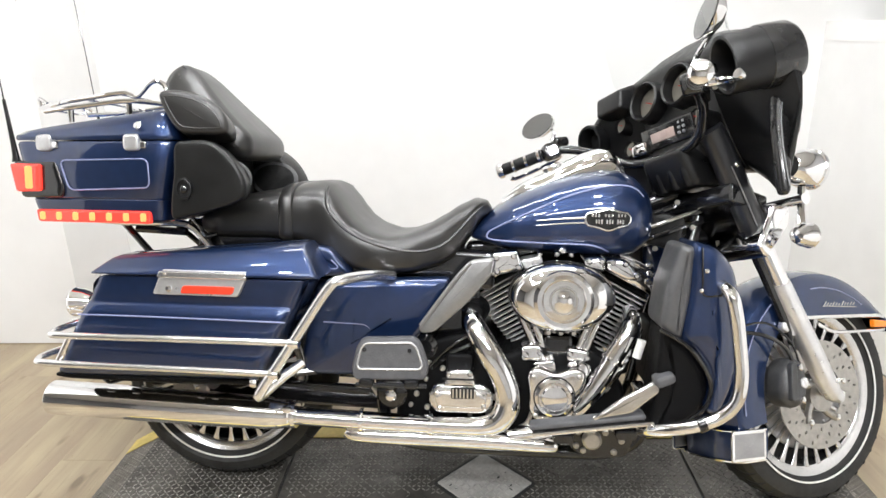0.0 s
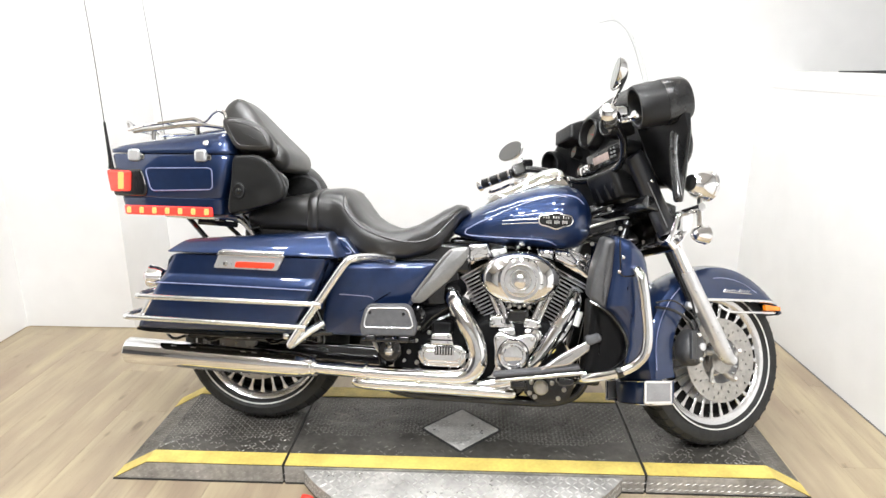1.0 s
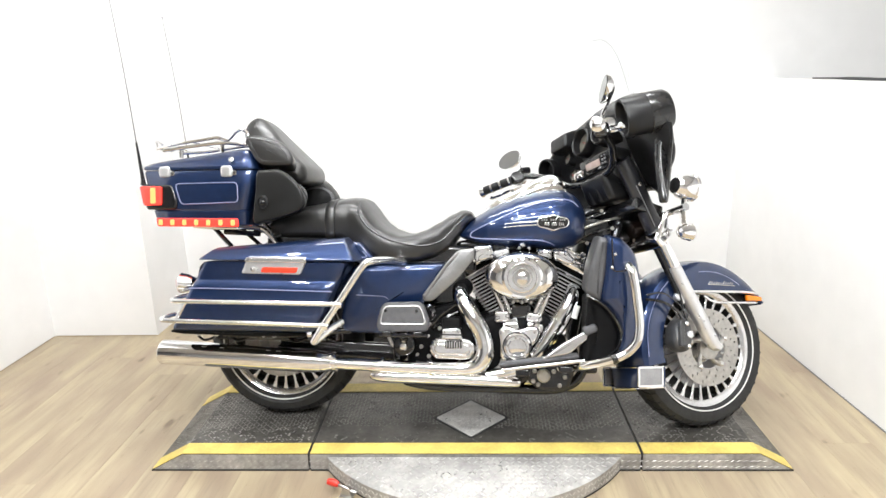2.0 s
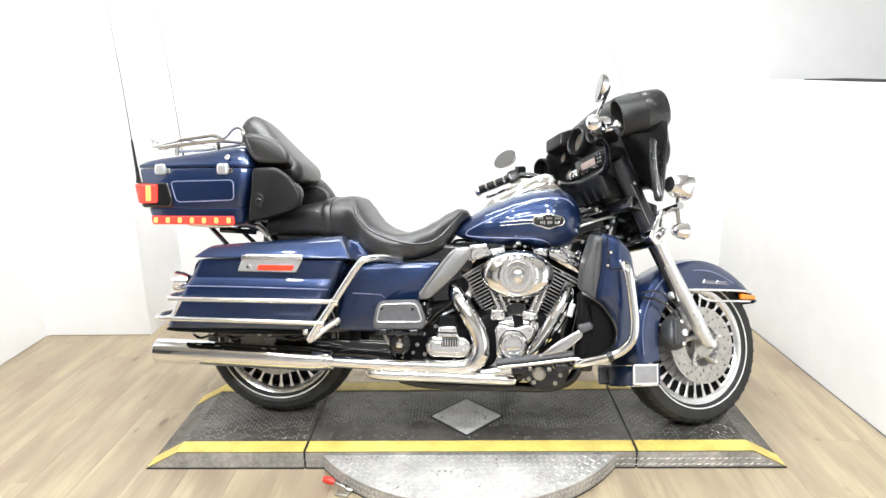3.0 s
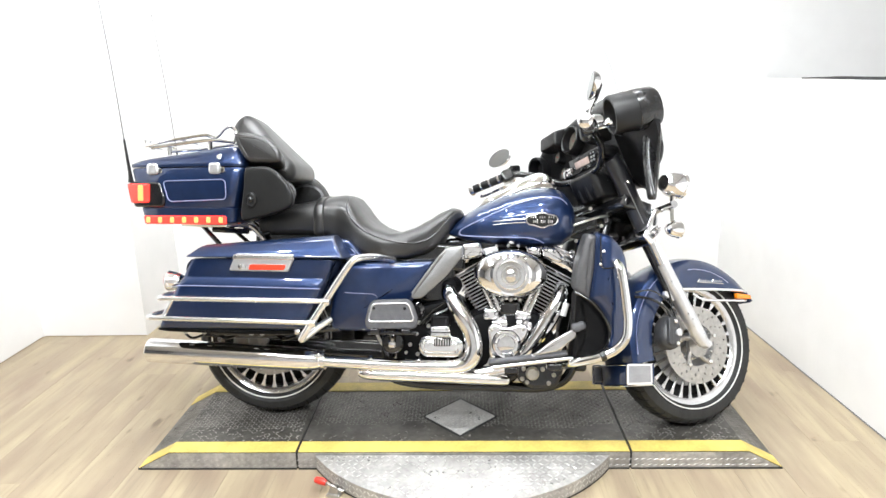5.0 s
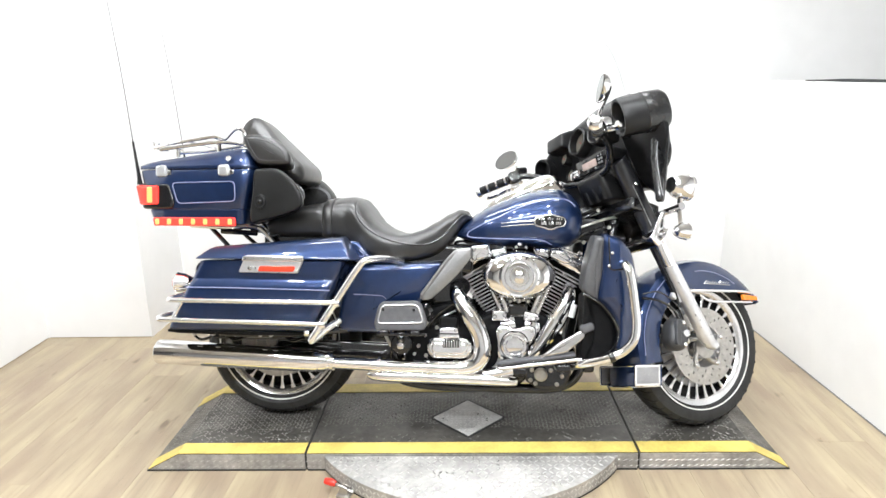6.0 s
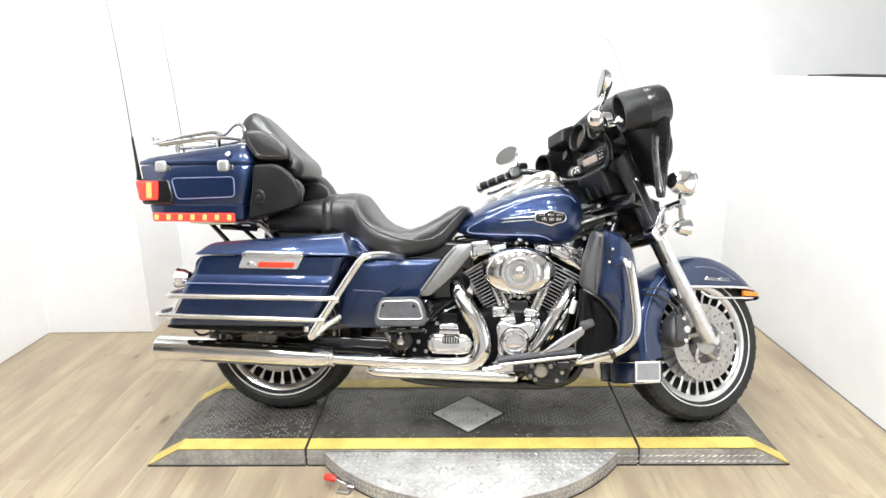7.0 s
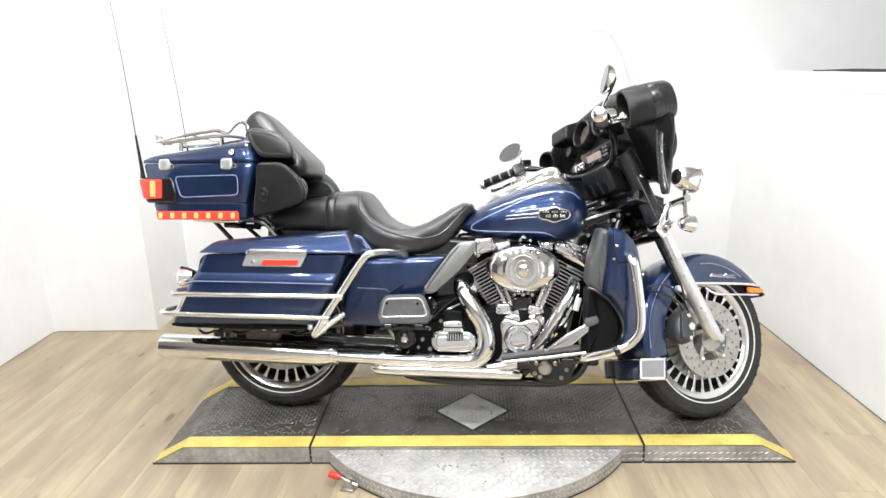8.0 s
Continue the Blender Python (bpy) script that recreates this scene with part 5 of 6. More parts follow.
# backrest
back_outline = spline([(-0.110, 1.065), (-0.148, 1.120), (-0.150, 1.165), (-0.128, 1.196), (-0.098, 1.198), (-0.060, 1.172), (-0.018, 1.128), (0.028, 1.080), (0.072, 1.036), (0.104, 1.000), (0.104, 0.958), (0.060, 0.940), (-0.04, 0.985)], 4, True)
bv, bf = pillow(back_outline, -0.165, 0.165, 0.045, 6)
bv = [(x + 0.01 - 0.13 * y * y, y * (1.0 - 0.62 * max(0.0, (z - 1.02) / 0.17) ** 1.3), z) for x, y, z in bv]
backrest = part("backrest", (bv, bf), SEAT, None, "padded black vinyl passenger backrest", 60)
for s in (-1, 1):
    part("backrest_seam", tube([(-0.105, 0.052 * s, 1.196), (-0.062, 0.062 * s, 1.166), (-0.022, 0.085 * s, 1.118), (0.018, 0.105 * s, 1.068), (0.050, 0.12 * s, 1.022)], 0.004, 6), SEAT)
    drop, far = (0.0, 0.0) if s < 0 else (-0.045, -0.030)
    arm_outline = spline([(-0.070, 1.085), (-0.040, 1.098), (0.028, 1.087), (0.074, 1.062), (0.098, 1.030), (0.102, 1.000), (0.088, 0.990), (0.050, 0.988), (-0.016, 0.994), (-0.050, 1.034)], 5, True)
    av, af = pillow(arm_outline, -0.262, -0.150, 0.014, 6, 0.002)
    av = [(x - 0.35 * (y + 0.21) * (y > -0.21) + far, -s * y, z + 0.008 + drop - 0.30 * (y + 0.21) * (y > -0.21)) for x, y, z in av]
    part("armrest", (av, af), SEAT, None, "black vinyl armrest pad", 60)
    part("armrest_piping", tube([(x + far, s * 0.2620, z + 0.008 + drop) for x, z in inset(arm_outline, 0.016)], 0.0018, 6, 1, True), SEAT)
pod_outline = spline([(-0.040, 0.796), (-0.032, 0.90), (-0.026, 0.972), (0.008, 0.982), (0.060, 0.981), (0.100, 0.956), (0.132, 0.918), (0.150, 0.876), (0.140, 0.842), (0.093, 0.820), (0.010, 0.798)], 5, True)
pv, pf = pillow(pod_outline, -0.276, -0.190, 0.010, 6, 0.0)
pv = [(x - 0.45 * max(y + 0.235, 0) * min(max(x, 0.0) / 0.06, 1), y, z) for x, y, z in pv]
pair("speaker_pod", (pv, pf), VINYL, None, "black rear speaker pod", 60)
pair("pod_ring", lathe([(0.024, -0.003), (0.024, 0.003), (0.019, 0.004), (0.017, -0.001)], (-0.002, -0.280, 0.864), (0, -1, 0), 24, (1.15, 0.85)), PLASTIC)
pair("pod_button", lathe([(0.009, -0.002), (0.009, 0.004), (0.005, 0.006)], (-0.002, -0.280, 0.864), (0, -1, 0), 14), GLOSS)
pair("pod_grille", lathe([(0.050, -0.02), (0.054, 0.0), (0.048, 0.004), (0.01, 0.006)], (0.064, -0.184, 0.889), (0.15, 1, 0.05), 32, (0.92, 1.28)), DEEP, None, "oval black speaker grille")
pair("grille_ring", lathe([(0.052, -0.004), (0.0575, -0.002), (0.0575, 0.003), (0.053, 0.004)], (0.064, -0.184, 0.889), (0.15, 1, 0.05), 32, (0.92, 1.28)), TRIM_GREY)
part("backrest_base", pillow(rounded([(-0.05, 0.80), (-0.04, 0.98), (0.010, 0.98), (0.012, 0.83), (0.0, 0.79)], 0.02), -0.16, 0.16, 0.015), VINYL)

# trunk supports
for s in (-1, 1):
    part("support_tube", tube([(-0.33, 0.13 * s, 0.778), (-0.20, 0.15 * s, 0.772), (-0.08, 0.16 * s, 0.772), (-0.03, 0.165 * s, 0.755), (0.02, 0.17 * s, 0.70)], 0.010, 10), CHROME, None, "chrome trunk support")
    part("support_strut", tube([(-0.26, 0.12 * s, 0.775), (-0.17, 0.14 * s, 0.69), (-0.13, 0.145 * s, 0.65)], 0.009, 8), GLOSS, None, "black trunk support strut")
    part("support_brace", tube([(-0.20, 0.15 * s, 0.755), (-0.06, 0.155 * s, 0.748)], 0.010, 8, 1), GLOSS)
    part("wiring", tube([(-0.04, 0.17 * s, 0.79), (-0.01, 0.18 * s, 0.765), (0.0, 0.175 * s, 0.74), (0.03, 0.17 * s, 0.745)], 0.006, 8), GLOSS)

# -- saddlebags
def bag_loft(section_of, s0, s1, steps, soft):
    rings = []
    for k in range(steps + 1):
        t = k / steps
        s = s0 + (s1 - s0) * (0.5 - 0.5 * math.cos(math.pi * t)) if steps > 4 else s0 + (s1 - s0) * t
        d = min(s - s0, s1 - s)
        shrink = 0.0 if d > soft else soft - math.sqrt(max(soft * soft - (soft - d) ** 2, 0))
        rings.append([(s + 0.5 * (z - 0.40), y, z) for y, z in section_of(s, shrink)])
    return loft(rings)


def bag_body(s, shrink):
    o = -0.012 * (s - 0.0) / 0.3
    poly = [(-0.195, 0.402), (-0.325, 0.402), (-0.346 + o, 0.425), (-0.352 + o, 0.50), (-0.350 + o, 0.566), (-0.343 + o, 0.583), (-0.338 + o, 0.590), (-0.341 + o, 0.61), (-0.343 + o, 0.656), (-0.195, 0.656)]
    return inset(rounded(poly, [0.01, 0.02, 0.02, 0.01, 0.008, 0.006, 0.006, 0.01, 0.004, 0.01], 3), shrink)


def bag_lid():
    """The lid: its side leans in, its ends slope towards the top, its top falls off to the rear."""
    rings = []
    for u, grow in ((0.0, 0.0), (0.06, 0.003), (0.16, 0.002), (0.45, -0.010), (0.75, -0.022), (0.92, -0.034), (1.0, -0.055), (1.02, -0.085)):
        x0, x1 = -0.214 + 0.040 * u ** 1.5, 0.352 - 0.045 * u
        outer, ring = 0.352 + grow, []
        for x, y in rounded([(x0, -outer + 0.008), (x1, -outer - 0.010), (x1, -0.195 - max(0, -grow) * 0.4), (x0, -0.195 - max(0, -grow) * 0.4)], 0.013, 6) :
            t = 0.738 - 0.055 * max(0.0, min(1.0, (0.13 - x) / 0.36)) ** 2
            ring.append((x, y, 0.661 + u * (t - 0.661)))
        rings.append(ring)
    return loft(rings)


pair("bag_base", pillow(rounded([(-0.330, 0.406), (0.176, 0.406), (0.166, 0.390), (-0.02, 0.387), (-0.29, 0.392), (-0.330, 0.397)], 0.008), -0.326, -0.205, 0.007, 3), CASE, None, "black saddlebag floor")
bag = part("saddlebag", bag_loft(bag_body, -0.334, 0.196, 24, 0.022), BLUE, None, "deep blue hard saddlebag with chrome rails", 38)
part("saddlebag", mirror_y(bag_loft(bag_body, -0.334, 0.196, 24, 0.022)), BLUE, None, "deep blue hard saddlebag", 38)
pair("saddlebag_lid", bag_lid(), BLUE, None, "deep blue saddlebag lid", 38)
part("pinstripe", tube([(-0.250, -0.3425, 0.560), (-0.1, -0.347, 0.560), (0.1, -0.354, 0.558), (0.272, -0.361, 0.556)], 0.0021, 6, 3), STRIPE, bag, "light blue pinstripe")
plate_o = rounded([(-0.030, 0.676), (0.186, 0.675), (0.157, 0.613), (-0.056, 0.615)], 0.008, 4)
bag_bend = lambda x, z: -0.04 * x
part("latch_plate", pillow(plate_o, -0.351, -0.337, 0.003, 3, 0, bag_bend), SLIDER, bag, "chrome latch plate with red reflector")
part("latch_step", pillow(rounded([(-0.036, 0.672), (0.182, 0.671), (0.175, 0.655), (-0.042, 0.656)], 0.004, 3), -0.356, -0.347, 0.003, 3, 0, bag_bend), RAIL, bag)
part("bag_reflector", pillow(rounded([(0.022, 0.638), (0.152, 0.638), (0.145, 0.619), (0.016, 0.619)], 0.007, 4), -0.3545, -0.349, 0.002, 3, 0, bag_bend), REFLECTOR, bag, "red reflector")
part("latch_lock", lathe([(0.008, 0), (0.008, 0.004), (0.005, 0.005)], (-0.012, -0.351, 0.630), (0, -1, 0), 14), CHROME, bag)
for x, z in ((-0.018, 0.668), (0.172, 0.668), (0.180, 0.660)):
    part("rivet", lathe([(0.004, 0), (0.004, 0.003), (0.002, 0.004)], (x, -0.357 - 0.04 * x, z), (0, -1, 0), 10), CHROME, bag)
# rails round the bag
part("bag_rail", tube([(-0.235, -0.20, 0.537), (-0.300, -0.30, 0.524), (-0.295, -0.375, 0.520), (-0.24, -0.392, 0.5195), (0.05, -0.395, 0.519), (0.316, -0.398, 0.518)], 0.0085, 12), RAIL, bag, "chrome saddlebag rail")
part("bag_rail", tube([(-0.28, -0.20, 0.463), (-0.338, -0.30, 0.456), (-0.335, -0.375, 0.453), (-0.28, -0.392, 0.451), (0.0, -0.395, 0.448), (0.268, -0.398, 0.444)], 0.0085, 12), RAIL, bag, "chrome saddlebag rail")
part("rail_link", tube([(-0.242, -0.385, 0.518), (-0.278, -0.385, 0.451)], 0.008, 10, 1), CHROME, bag)
for x, z in ((0.304, 0.518), (0.256, 0.444)):
    part("rail_clamp", lathe([(0.013, -0.012), (0.014, 0), (0.013, 0.012)], (x, -0.398, z), (1, 0, 0), 16), CHROME, bag)
part("saddlebag_guard", tube([(0.50, -0.20, 0.648), (0.460, -0.30, 0.663), (0.415, -0.385, 0.664), (0.385, -0.398, 0.645), (0.306, -0.398, 0.526), (0.224, -0.395, 0.402), (0.222, -0.380, 0.390), (0.255, -0.345, 0.418), (0.292, -0.300, 0.442)], 0.0125, 14), RAIL, None, "chrome saddlebag guard")
part("bag_bumper", lathe([(0.010, -0.008), (0.012, 0), (0.010, 0.008)], (0.19, -0.352, 0.406), (1, 0, 0), 14), CHROME, bag)
# rear turn signal
sig = part("rear_turn_signal", lathe([(0.004, 0.040), (0.024, 0.034), (0.034, 0.014), (0.037, -0.008), (0.039, -0.012), (0.037, -0.018)], (-0.332, -0.205, 0.563), (1, 0, 0), 28), CHROME, None, "chrome rear turn signal")
part("signal_lens", lathe([(0.035, -0.016), (0.028, -0.024), (0.01, -0.027)], (-0.332, -0.205, 0.563), (1, 0, 0), 24), RED_LENS, sig)
part("signal_stem", tube([(-0.31, -0.19, 0.57), (-0.27, -0.14, 0.575), (-0.22, -0.10, 0.57)], 0.010, 10), CHROME, sig)

# -- rear fender and frame
rf = []
for k in range(33):
    a = radians(20 + 128 * k / 32)
    ro = 0.365
    sec = [(ro - 0.06, -0.105), (ro - 0.02, -0.105), (ro, -0.07), (ro + 0.004, 0), (ro, 0.07), (ro - 0.02, 0.105), (ro - 0.06, 0.105)]
    sec += [(r - 0.004, y * 0.96) for r, y in reversed(sec)]
    rf.append([(r * math.cos(a), y, 0.334 + r * math.sin(a)) for r, y in sec])
part("rear_fender", loft(rf), BLUE, None, "deep blue rear fender", 50)
part("swingarm", block((0.24, -0.125, 0.31), (0.52, 0.035, 0.06), 0.008, 2), GLOSS)
part("swingarm", block((0.24, 0.125, 0.31), (0.52, 0.035, 0.06), 0.008, 2), GLOSS)
part("shock_absorber", tube([(0.02, -0.15, 0.36), (0.22, -0.15, 0.62)], 0.022, 14, 1), GLOSS)
part("frame_rail", tube([(1.30, 0, 0.88), (1.10, 0, 0.80), (0.70, 0, 0.66), (0.45, 0, 0.60), (0.20, 0, 0.62)], 0.024, 12), GLOSS)
for s in (-1, 1):
    part("frame_downtube", tube([(1.29, 0.05 * s, 0.80), (1.21, 0.11 * s, 0.50), (1.16, 0.13 * s, 0.26), (1.08, 0.14 * s, 0.185), (0.90, 0.14 * s, 0.175), (0.55, 0.14 * s, 0.185), (0.47, 0.14 * s, 0.25), (0.46, 0.12 * s, 0.50)], 0.018, 12), GLOSS, None, "black frame tube")
    part("rear_frame", tube([(0.47, 0.13 * s, 0.60), (0.25, 0.14 * s, 0.66), (0.0, 0.14 * s, 0.70), (-0.15, 0.14 * s, 0.66)], 0.014, 10), GLOSS)
    part("bag_bracket", tube([(0.30, 0.20 * s, 0.395), (0.05, 0.22 * s, 0.375), (-0.18, 0.22 * s, 0.375)], 0.012, 8), GLOSS)
part("muffler_bracket", block((0.0, -0.20, 0.37), (0.42, 0.02, 0.035), 0.004), GLOSS)
for x in (-0.27, -0.20, -0.02, 0.02):
    part("bracket_bolt", lathe([(0.010, 0), (0.010, 0.006), (0.006, 0.009)], (x, -0.232, 0.378), (0, -1, 0), 8), STEEL)
for x in (-0.25, -0.12, 0.10):
    part("muffler_strap", tube([(x - 0.03, -0.215, 0.365), (x, -0.225, 0.352), (x + 0.035, -0.215, 0.362)], 0.005, 8), GLOSS)
part("kick_stand", tube([(0.90, 0.15, 0.20), (0.88, 0.26, 0.135), (0.87, 0.33, 0.112)], [0.014, 0.011, 0.011], 10), CHROME, None, "chrome side stand")
part("stand_foot", block((0.87, 0.335, 0.1085), (0.07, 0.05, 0.008), 0.003), CHROME)

# side cover and rear quarter
side_o = rounded([(0.30, 0.634), (0.650, 0.646), (0.618, 0.560), (0.550, 0.470), (0.462, 0.385), (0.272, 0.385), (0.262, 0.44)], [0.01, 0.02, 0.06, 0.06, 0.012, 0.012, 0.01], 5)
pair("side_cover", pillow(side_o, -0.215, -0.150, 0.022, 5, 0.006), BLUE, None, "deep blue side cover with pinstripe", 45)
pair("pinstripe", tube([(0.325, -0.2175, 0.528), (0.40, -0.2195, 0.526), (0.432, -0.2195, 0.523), (0.446, -0.219, 0.508), (0.442, -0.2175, 0.488)], 0.0020, 6, 4), STRIPE)
fill_o = rounded([(0.290, 0.727), (0.345, 0.720), (0.400, 0.654), (0.330, 0.645)], 0.012, 4)
pair("bag_filler", pillow(fill_o, -0.232, -0.17, 0.010, 4), BLUE, None, "deep blue filler panel", 45)
pair("pinstripe", tube([(0.350, -0.2335, 0.690), (0.366, -0.2335, 0.674), (0.360, -0.2335, 0.668), (0.333, -0.2335, 0.668)], 0.0016, 6, 3), STRIPE)
guard_o = rounded([(0.759, 0.704), (0.700, 0.697), (0.672, 0.664), (0.590, 0.557), (0.571, 0.523), (0.580, 0.512), (0.611, 0.515), (0.703, 0.600), (0.752, 0.662)], 0.012, 4)
pair("heat_deflector", pillow(guard_o, -0.250, -0.228, 0.008, 4, 0.004), DEFLECTOR, None, "satin grey leg heat deflector", 45)
pair("deflector_lip", tube([(0.700, -0.246, 0.690), (0.660, -0.250, 0.645), (0.578, -0.250, 0.532)], 0.006, 8), DEFLECTOR)

# -- engine
part("crankcase", pillow(rounded([(0.72, 0.22), (1.08, 0.22), (1.10, 0.36), (1.02, 0.46), (0.86, 0.47), (0.74, 0.42)], 0.03), -0.165, 0.165, 0.015), CASE, None, "black crankcase")
part("gearbox", pillow(rounded([(0.50, 0.24), (0.76, 0.24), (0.77, 0.46), (0.70, 0.50), (0.52, 0.46)], 0.03), -0.165, 0.165, 0.015), CASE, None, "black gearbox case")
part("oil_pan", pillow(rounded([(0.56, 0.200), (0.94, 0.186), (0.98, 0.24), (0.58, 0.25)], 0.02), -0.14, 0.14, 0.012), GLOSS)
part("battery_box", block((0.62, 0, 0.56), (0.20, 0.26, 0.16), 0.01), GLOSS)
part("engine_backplate", block((0.93, 0.10, 0.55), (0.36, 0.10, 0.28), 0.02), CASE)


def cylinder(cx, cz, tilt, n=16):
    """A finned barrel standing on the crankcase, leaning by some degrees."""
    base = pose(cx, 0, cz, 0, tilt, 0)
    seat_at = BODY @ base
    cyl = part("cylinder", moved(lathe([(0.050, 0), (0.050, 0.20)], (0, 0, 0), (0, 0, 1), 32), base), CASE, bike, "black finned cylinder with polished fin edges")
    shared = None
    for k in range(n):
        grow = 0.70 + 0.38 * k / (n - 1)
        if shared is None:
            o = rounded([(-0.068, -0.075), (0.068, -0.075), (0.068, 0.075), (-0.068, 0.075)], 0.028, 5)
            fin = loft([[(x * q, y * q, z) for x, y in o] for q, z in ((0.97, -0.0016), (1.0, -0.0008), (1.0, 0.0008), (0.97, 0.0016))])
            edge = [[(x * q, y * q, z) for x, y in o] for q, z in ((0.985, -0.0018), (1.004, -0.0011), (1.004, 0.0011), (0.985, 0.0018))]
            shared = bpy.data.meshes.new("fin")
            shared.from_pydata(fin[0] + [p for r in edge for p in r], [], fin[1] + [tuple(i + len(fin[0]) for i in f) for f in loft(edge)[1]])
            shared.materials.append(CASE)
            shared.materials.append(FIN)
            for i, poly in enumerate(shared.polygons):
                poly.material_index = 1 if i >= len(fin[1]) else 0
        ob = new("fin", shared)
        ob.parent = cyl
        ob.matrix_local = seat_at @ pose(0, 0, 0.010 + 0.0136 * k) @ Matrix.Diagonal((grow, grow, 1, 1))
    head = moved(block((0, 0, 0.222), (0.130, 0.150, 0.020), 0.008), base)
    part("cylinder_head", head, CASE, cyl, "black cylinder head")
    rocker = moved(block((0.0, -0.01, 0.258), (0.150, 0.180, 0.052), 0.016), base)
    part("rocker_cover", rocker, CAST, cyl, "chrome rocker cover")
    for sx in (-0.055, 0.055):
        part("cover_bolt", moved(lathe([(0.008, 0), (0.008, 0.008), (0.005, 0.011)], (sx, -0.100, 0.256), (0, -1, 0), 12), base), CHROME, cyl)
    part("rocker_top", moved(block((0.0, -0.01, 0.290), (0.112, 0.150, 0.016), 0.007), base), CHROME, cyl)
    return cyl


cylinder(0.872, 0.425, -30)
cylinder(1.000, 0.415, 28)
# pushrod tubes
for x0, x1, dx in ((0.880, 0.812, 0.0), (0.902, 0.838, 0.012), (0.962, 1.022, 0.0), (0.982, 1.052, 0.012)):
    rod = part("pushrod_tube", tube([(x0, -0.155, 0.425), (x1, -0.140, 0.580 + dx)], 0.0105, 12, 1), CHROME, None, "chrome pushrod tube")
    part("pushrod_collar", lathe([(0.011, -0.006), (0.016, -0.006), (0.016, 0.010), (0.011, 0.014)], (x0, -0.155, 0.432), (x1 - x0, 0.015, 0.155), 16), CHROME, rod)
for x in (0.888, 0.975):
    part("lifter_block", block((x, -0.158, 0.412), (0.062, 0.05, 0.038), 0.008, -8 if x < 0.9 else 8), CAST, None, "chrome lifter block")
    for q in (-0.024, 0.024):
        part("block_bolt", lathe([(0.006, 0), (0.006, 0.006), (0.003, 0.008)], (x + q, -0.183, 0.412), (0, -1, 0), 10), CHROME)
# cam cover
cam_o = spline([(0.846, 0.405), (0.870, 0.425), (0.915, 0.412), (0.960, 0.425), (0.990, 0.412), (0.985, 0.375), (0.962, 0.345), (0.962, 0.305), (0.930, 0.285), (0.878, 0.285), (0.852, 0.310), (0.850, 0.36)], 4, True)
cam_cover = part("cam_cover", pillow(cam_o, -0.222, -0.165, 0.012, 5), CAST, None, "chrome cam cover")
part("timer_cover", lathe([(0.048, 0.0), (0.050, 0.004), (0.048, 0.012), (0.042, 0.016), (0.040, 0.013), (0.034, 0.013), (0.030, 0.017), (0.010, 0.020)], (0.912, -0.222, 0.352), (0, -1, 0), 40), CHROME, cam_cover, "round chrome timer cover")
part("timer_gasket", lathe([(0.0525, 0.0), (0.0525, 0.002), (0.050, 0.003)], (0.912, -0.2215, 0.352), (0, -1, 0), 40), DEEP, cam_cover)
for a in range(5):
    w = 2 * math.pi * a / 5 + 0.5
    part("cover_screw", lathe([(0.004, 0), (0.004, 0.003), (0.002, 0.004)], (0.912 + 0.036 * math.cos(w), -0.237, 0.352 + 0.036 * math.sin(w)), (0, -1, 0), 10), STEEL, cam_cover)
for x, z in ((0.860, 0.402), (0.972, 0.405), (0.952, 0.300), (0.866, 0.302)):
    part("cover_screw", lathe([(0.006, 0), (0.006, 0.005), (0.003, 0.007)], (x, -0.221, z), (0, -1, 0), 10), STEEL, cam_cover)
# air cleaner
AX, AZ = 0.926, 0.602
flat = (0.68, 1.03)
cleaner = part("air_cleaner", lathe([(0.118, -0.075), (0.124, -0.07), (0.126, -0.02), (0.121, -0.004), (0.108, 0.008), (0.085, 0.016), (0.072, 0.018)], (AX, -0.235, AZ), (0, -1, 0), 64, flat), CHROME, None, "oval chrome air cleaner cover")
part("cleaner_ring", lathe([(0.074, -0.002), (0.072, 0.006), (0.064, 0.011), (0.054, 0.010), (0.050, 0.004), (0.046, 0.0)], (AX, -0.2505, AZ), (0, -1, 0), 48), CHROME, cleaner)
part("cleaner_medallion", lathe([(0.047, -0.002), (0.046, 0.002), (0.036, 0.003), (0.034, 0.006), (0.027, 0.007), (0.016, 0.0078), (0.012, 0.0100), (0.004, 0.0108)], (AX, -0.2505, AZ), (0, -1, 0), 40), CAST, cleaner, "round silver medallion")
part("medallion_ring", lathe([(0.0335, 0.0055), (0.0325, 0.0085), (0.0300, 0.0085), (0.0290, 0.0055)], (AX, -0.2505, AZ), (0, -1, 0), 40), STEEL, cleaner)
part("cleaner_backplate", lathe([(0.128, -0.012), (0.130, 0.0), (0.128, 0.006)], (AX, -0.166, AZ), (0, -1, 0), 48, flat), GLOSS, cleaner)
part("intake", block((0.925, -0.10, 0.56), (0.10, 0.12, 0.09), 0.02), CASE)
part("horn_cover", block((0.925, -0.150, 0.470), (0.075, 0.04, 0.055), 0.012), GLOSS)
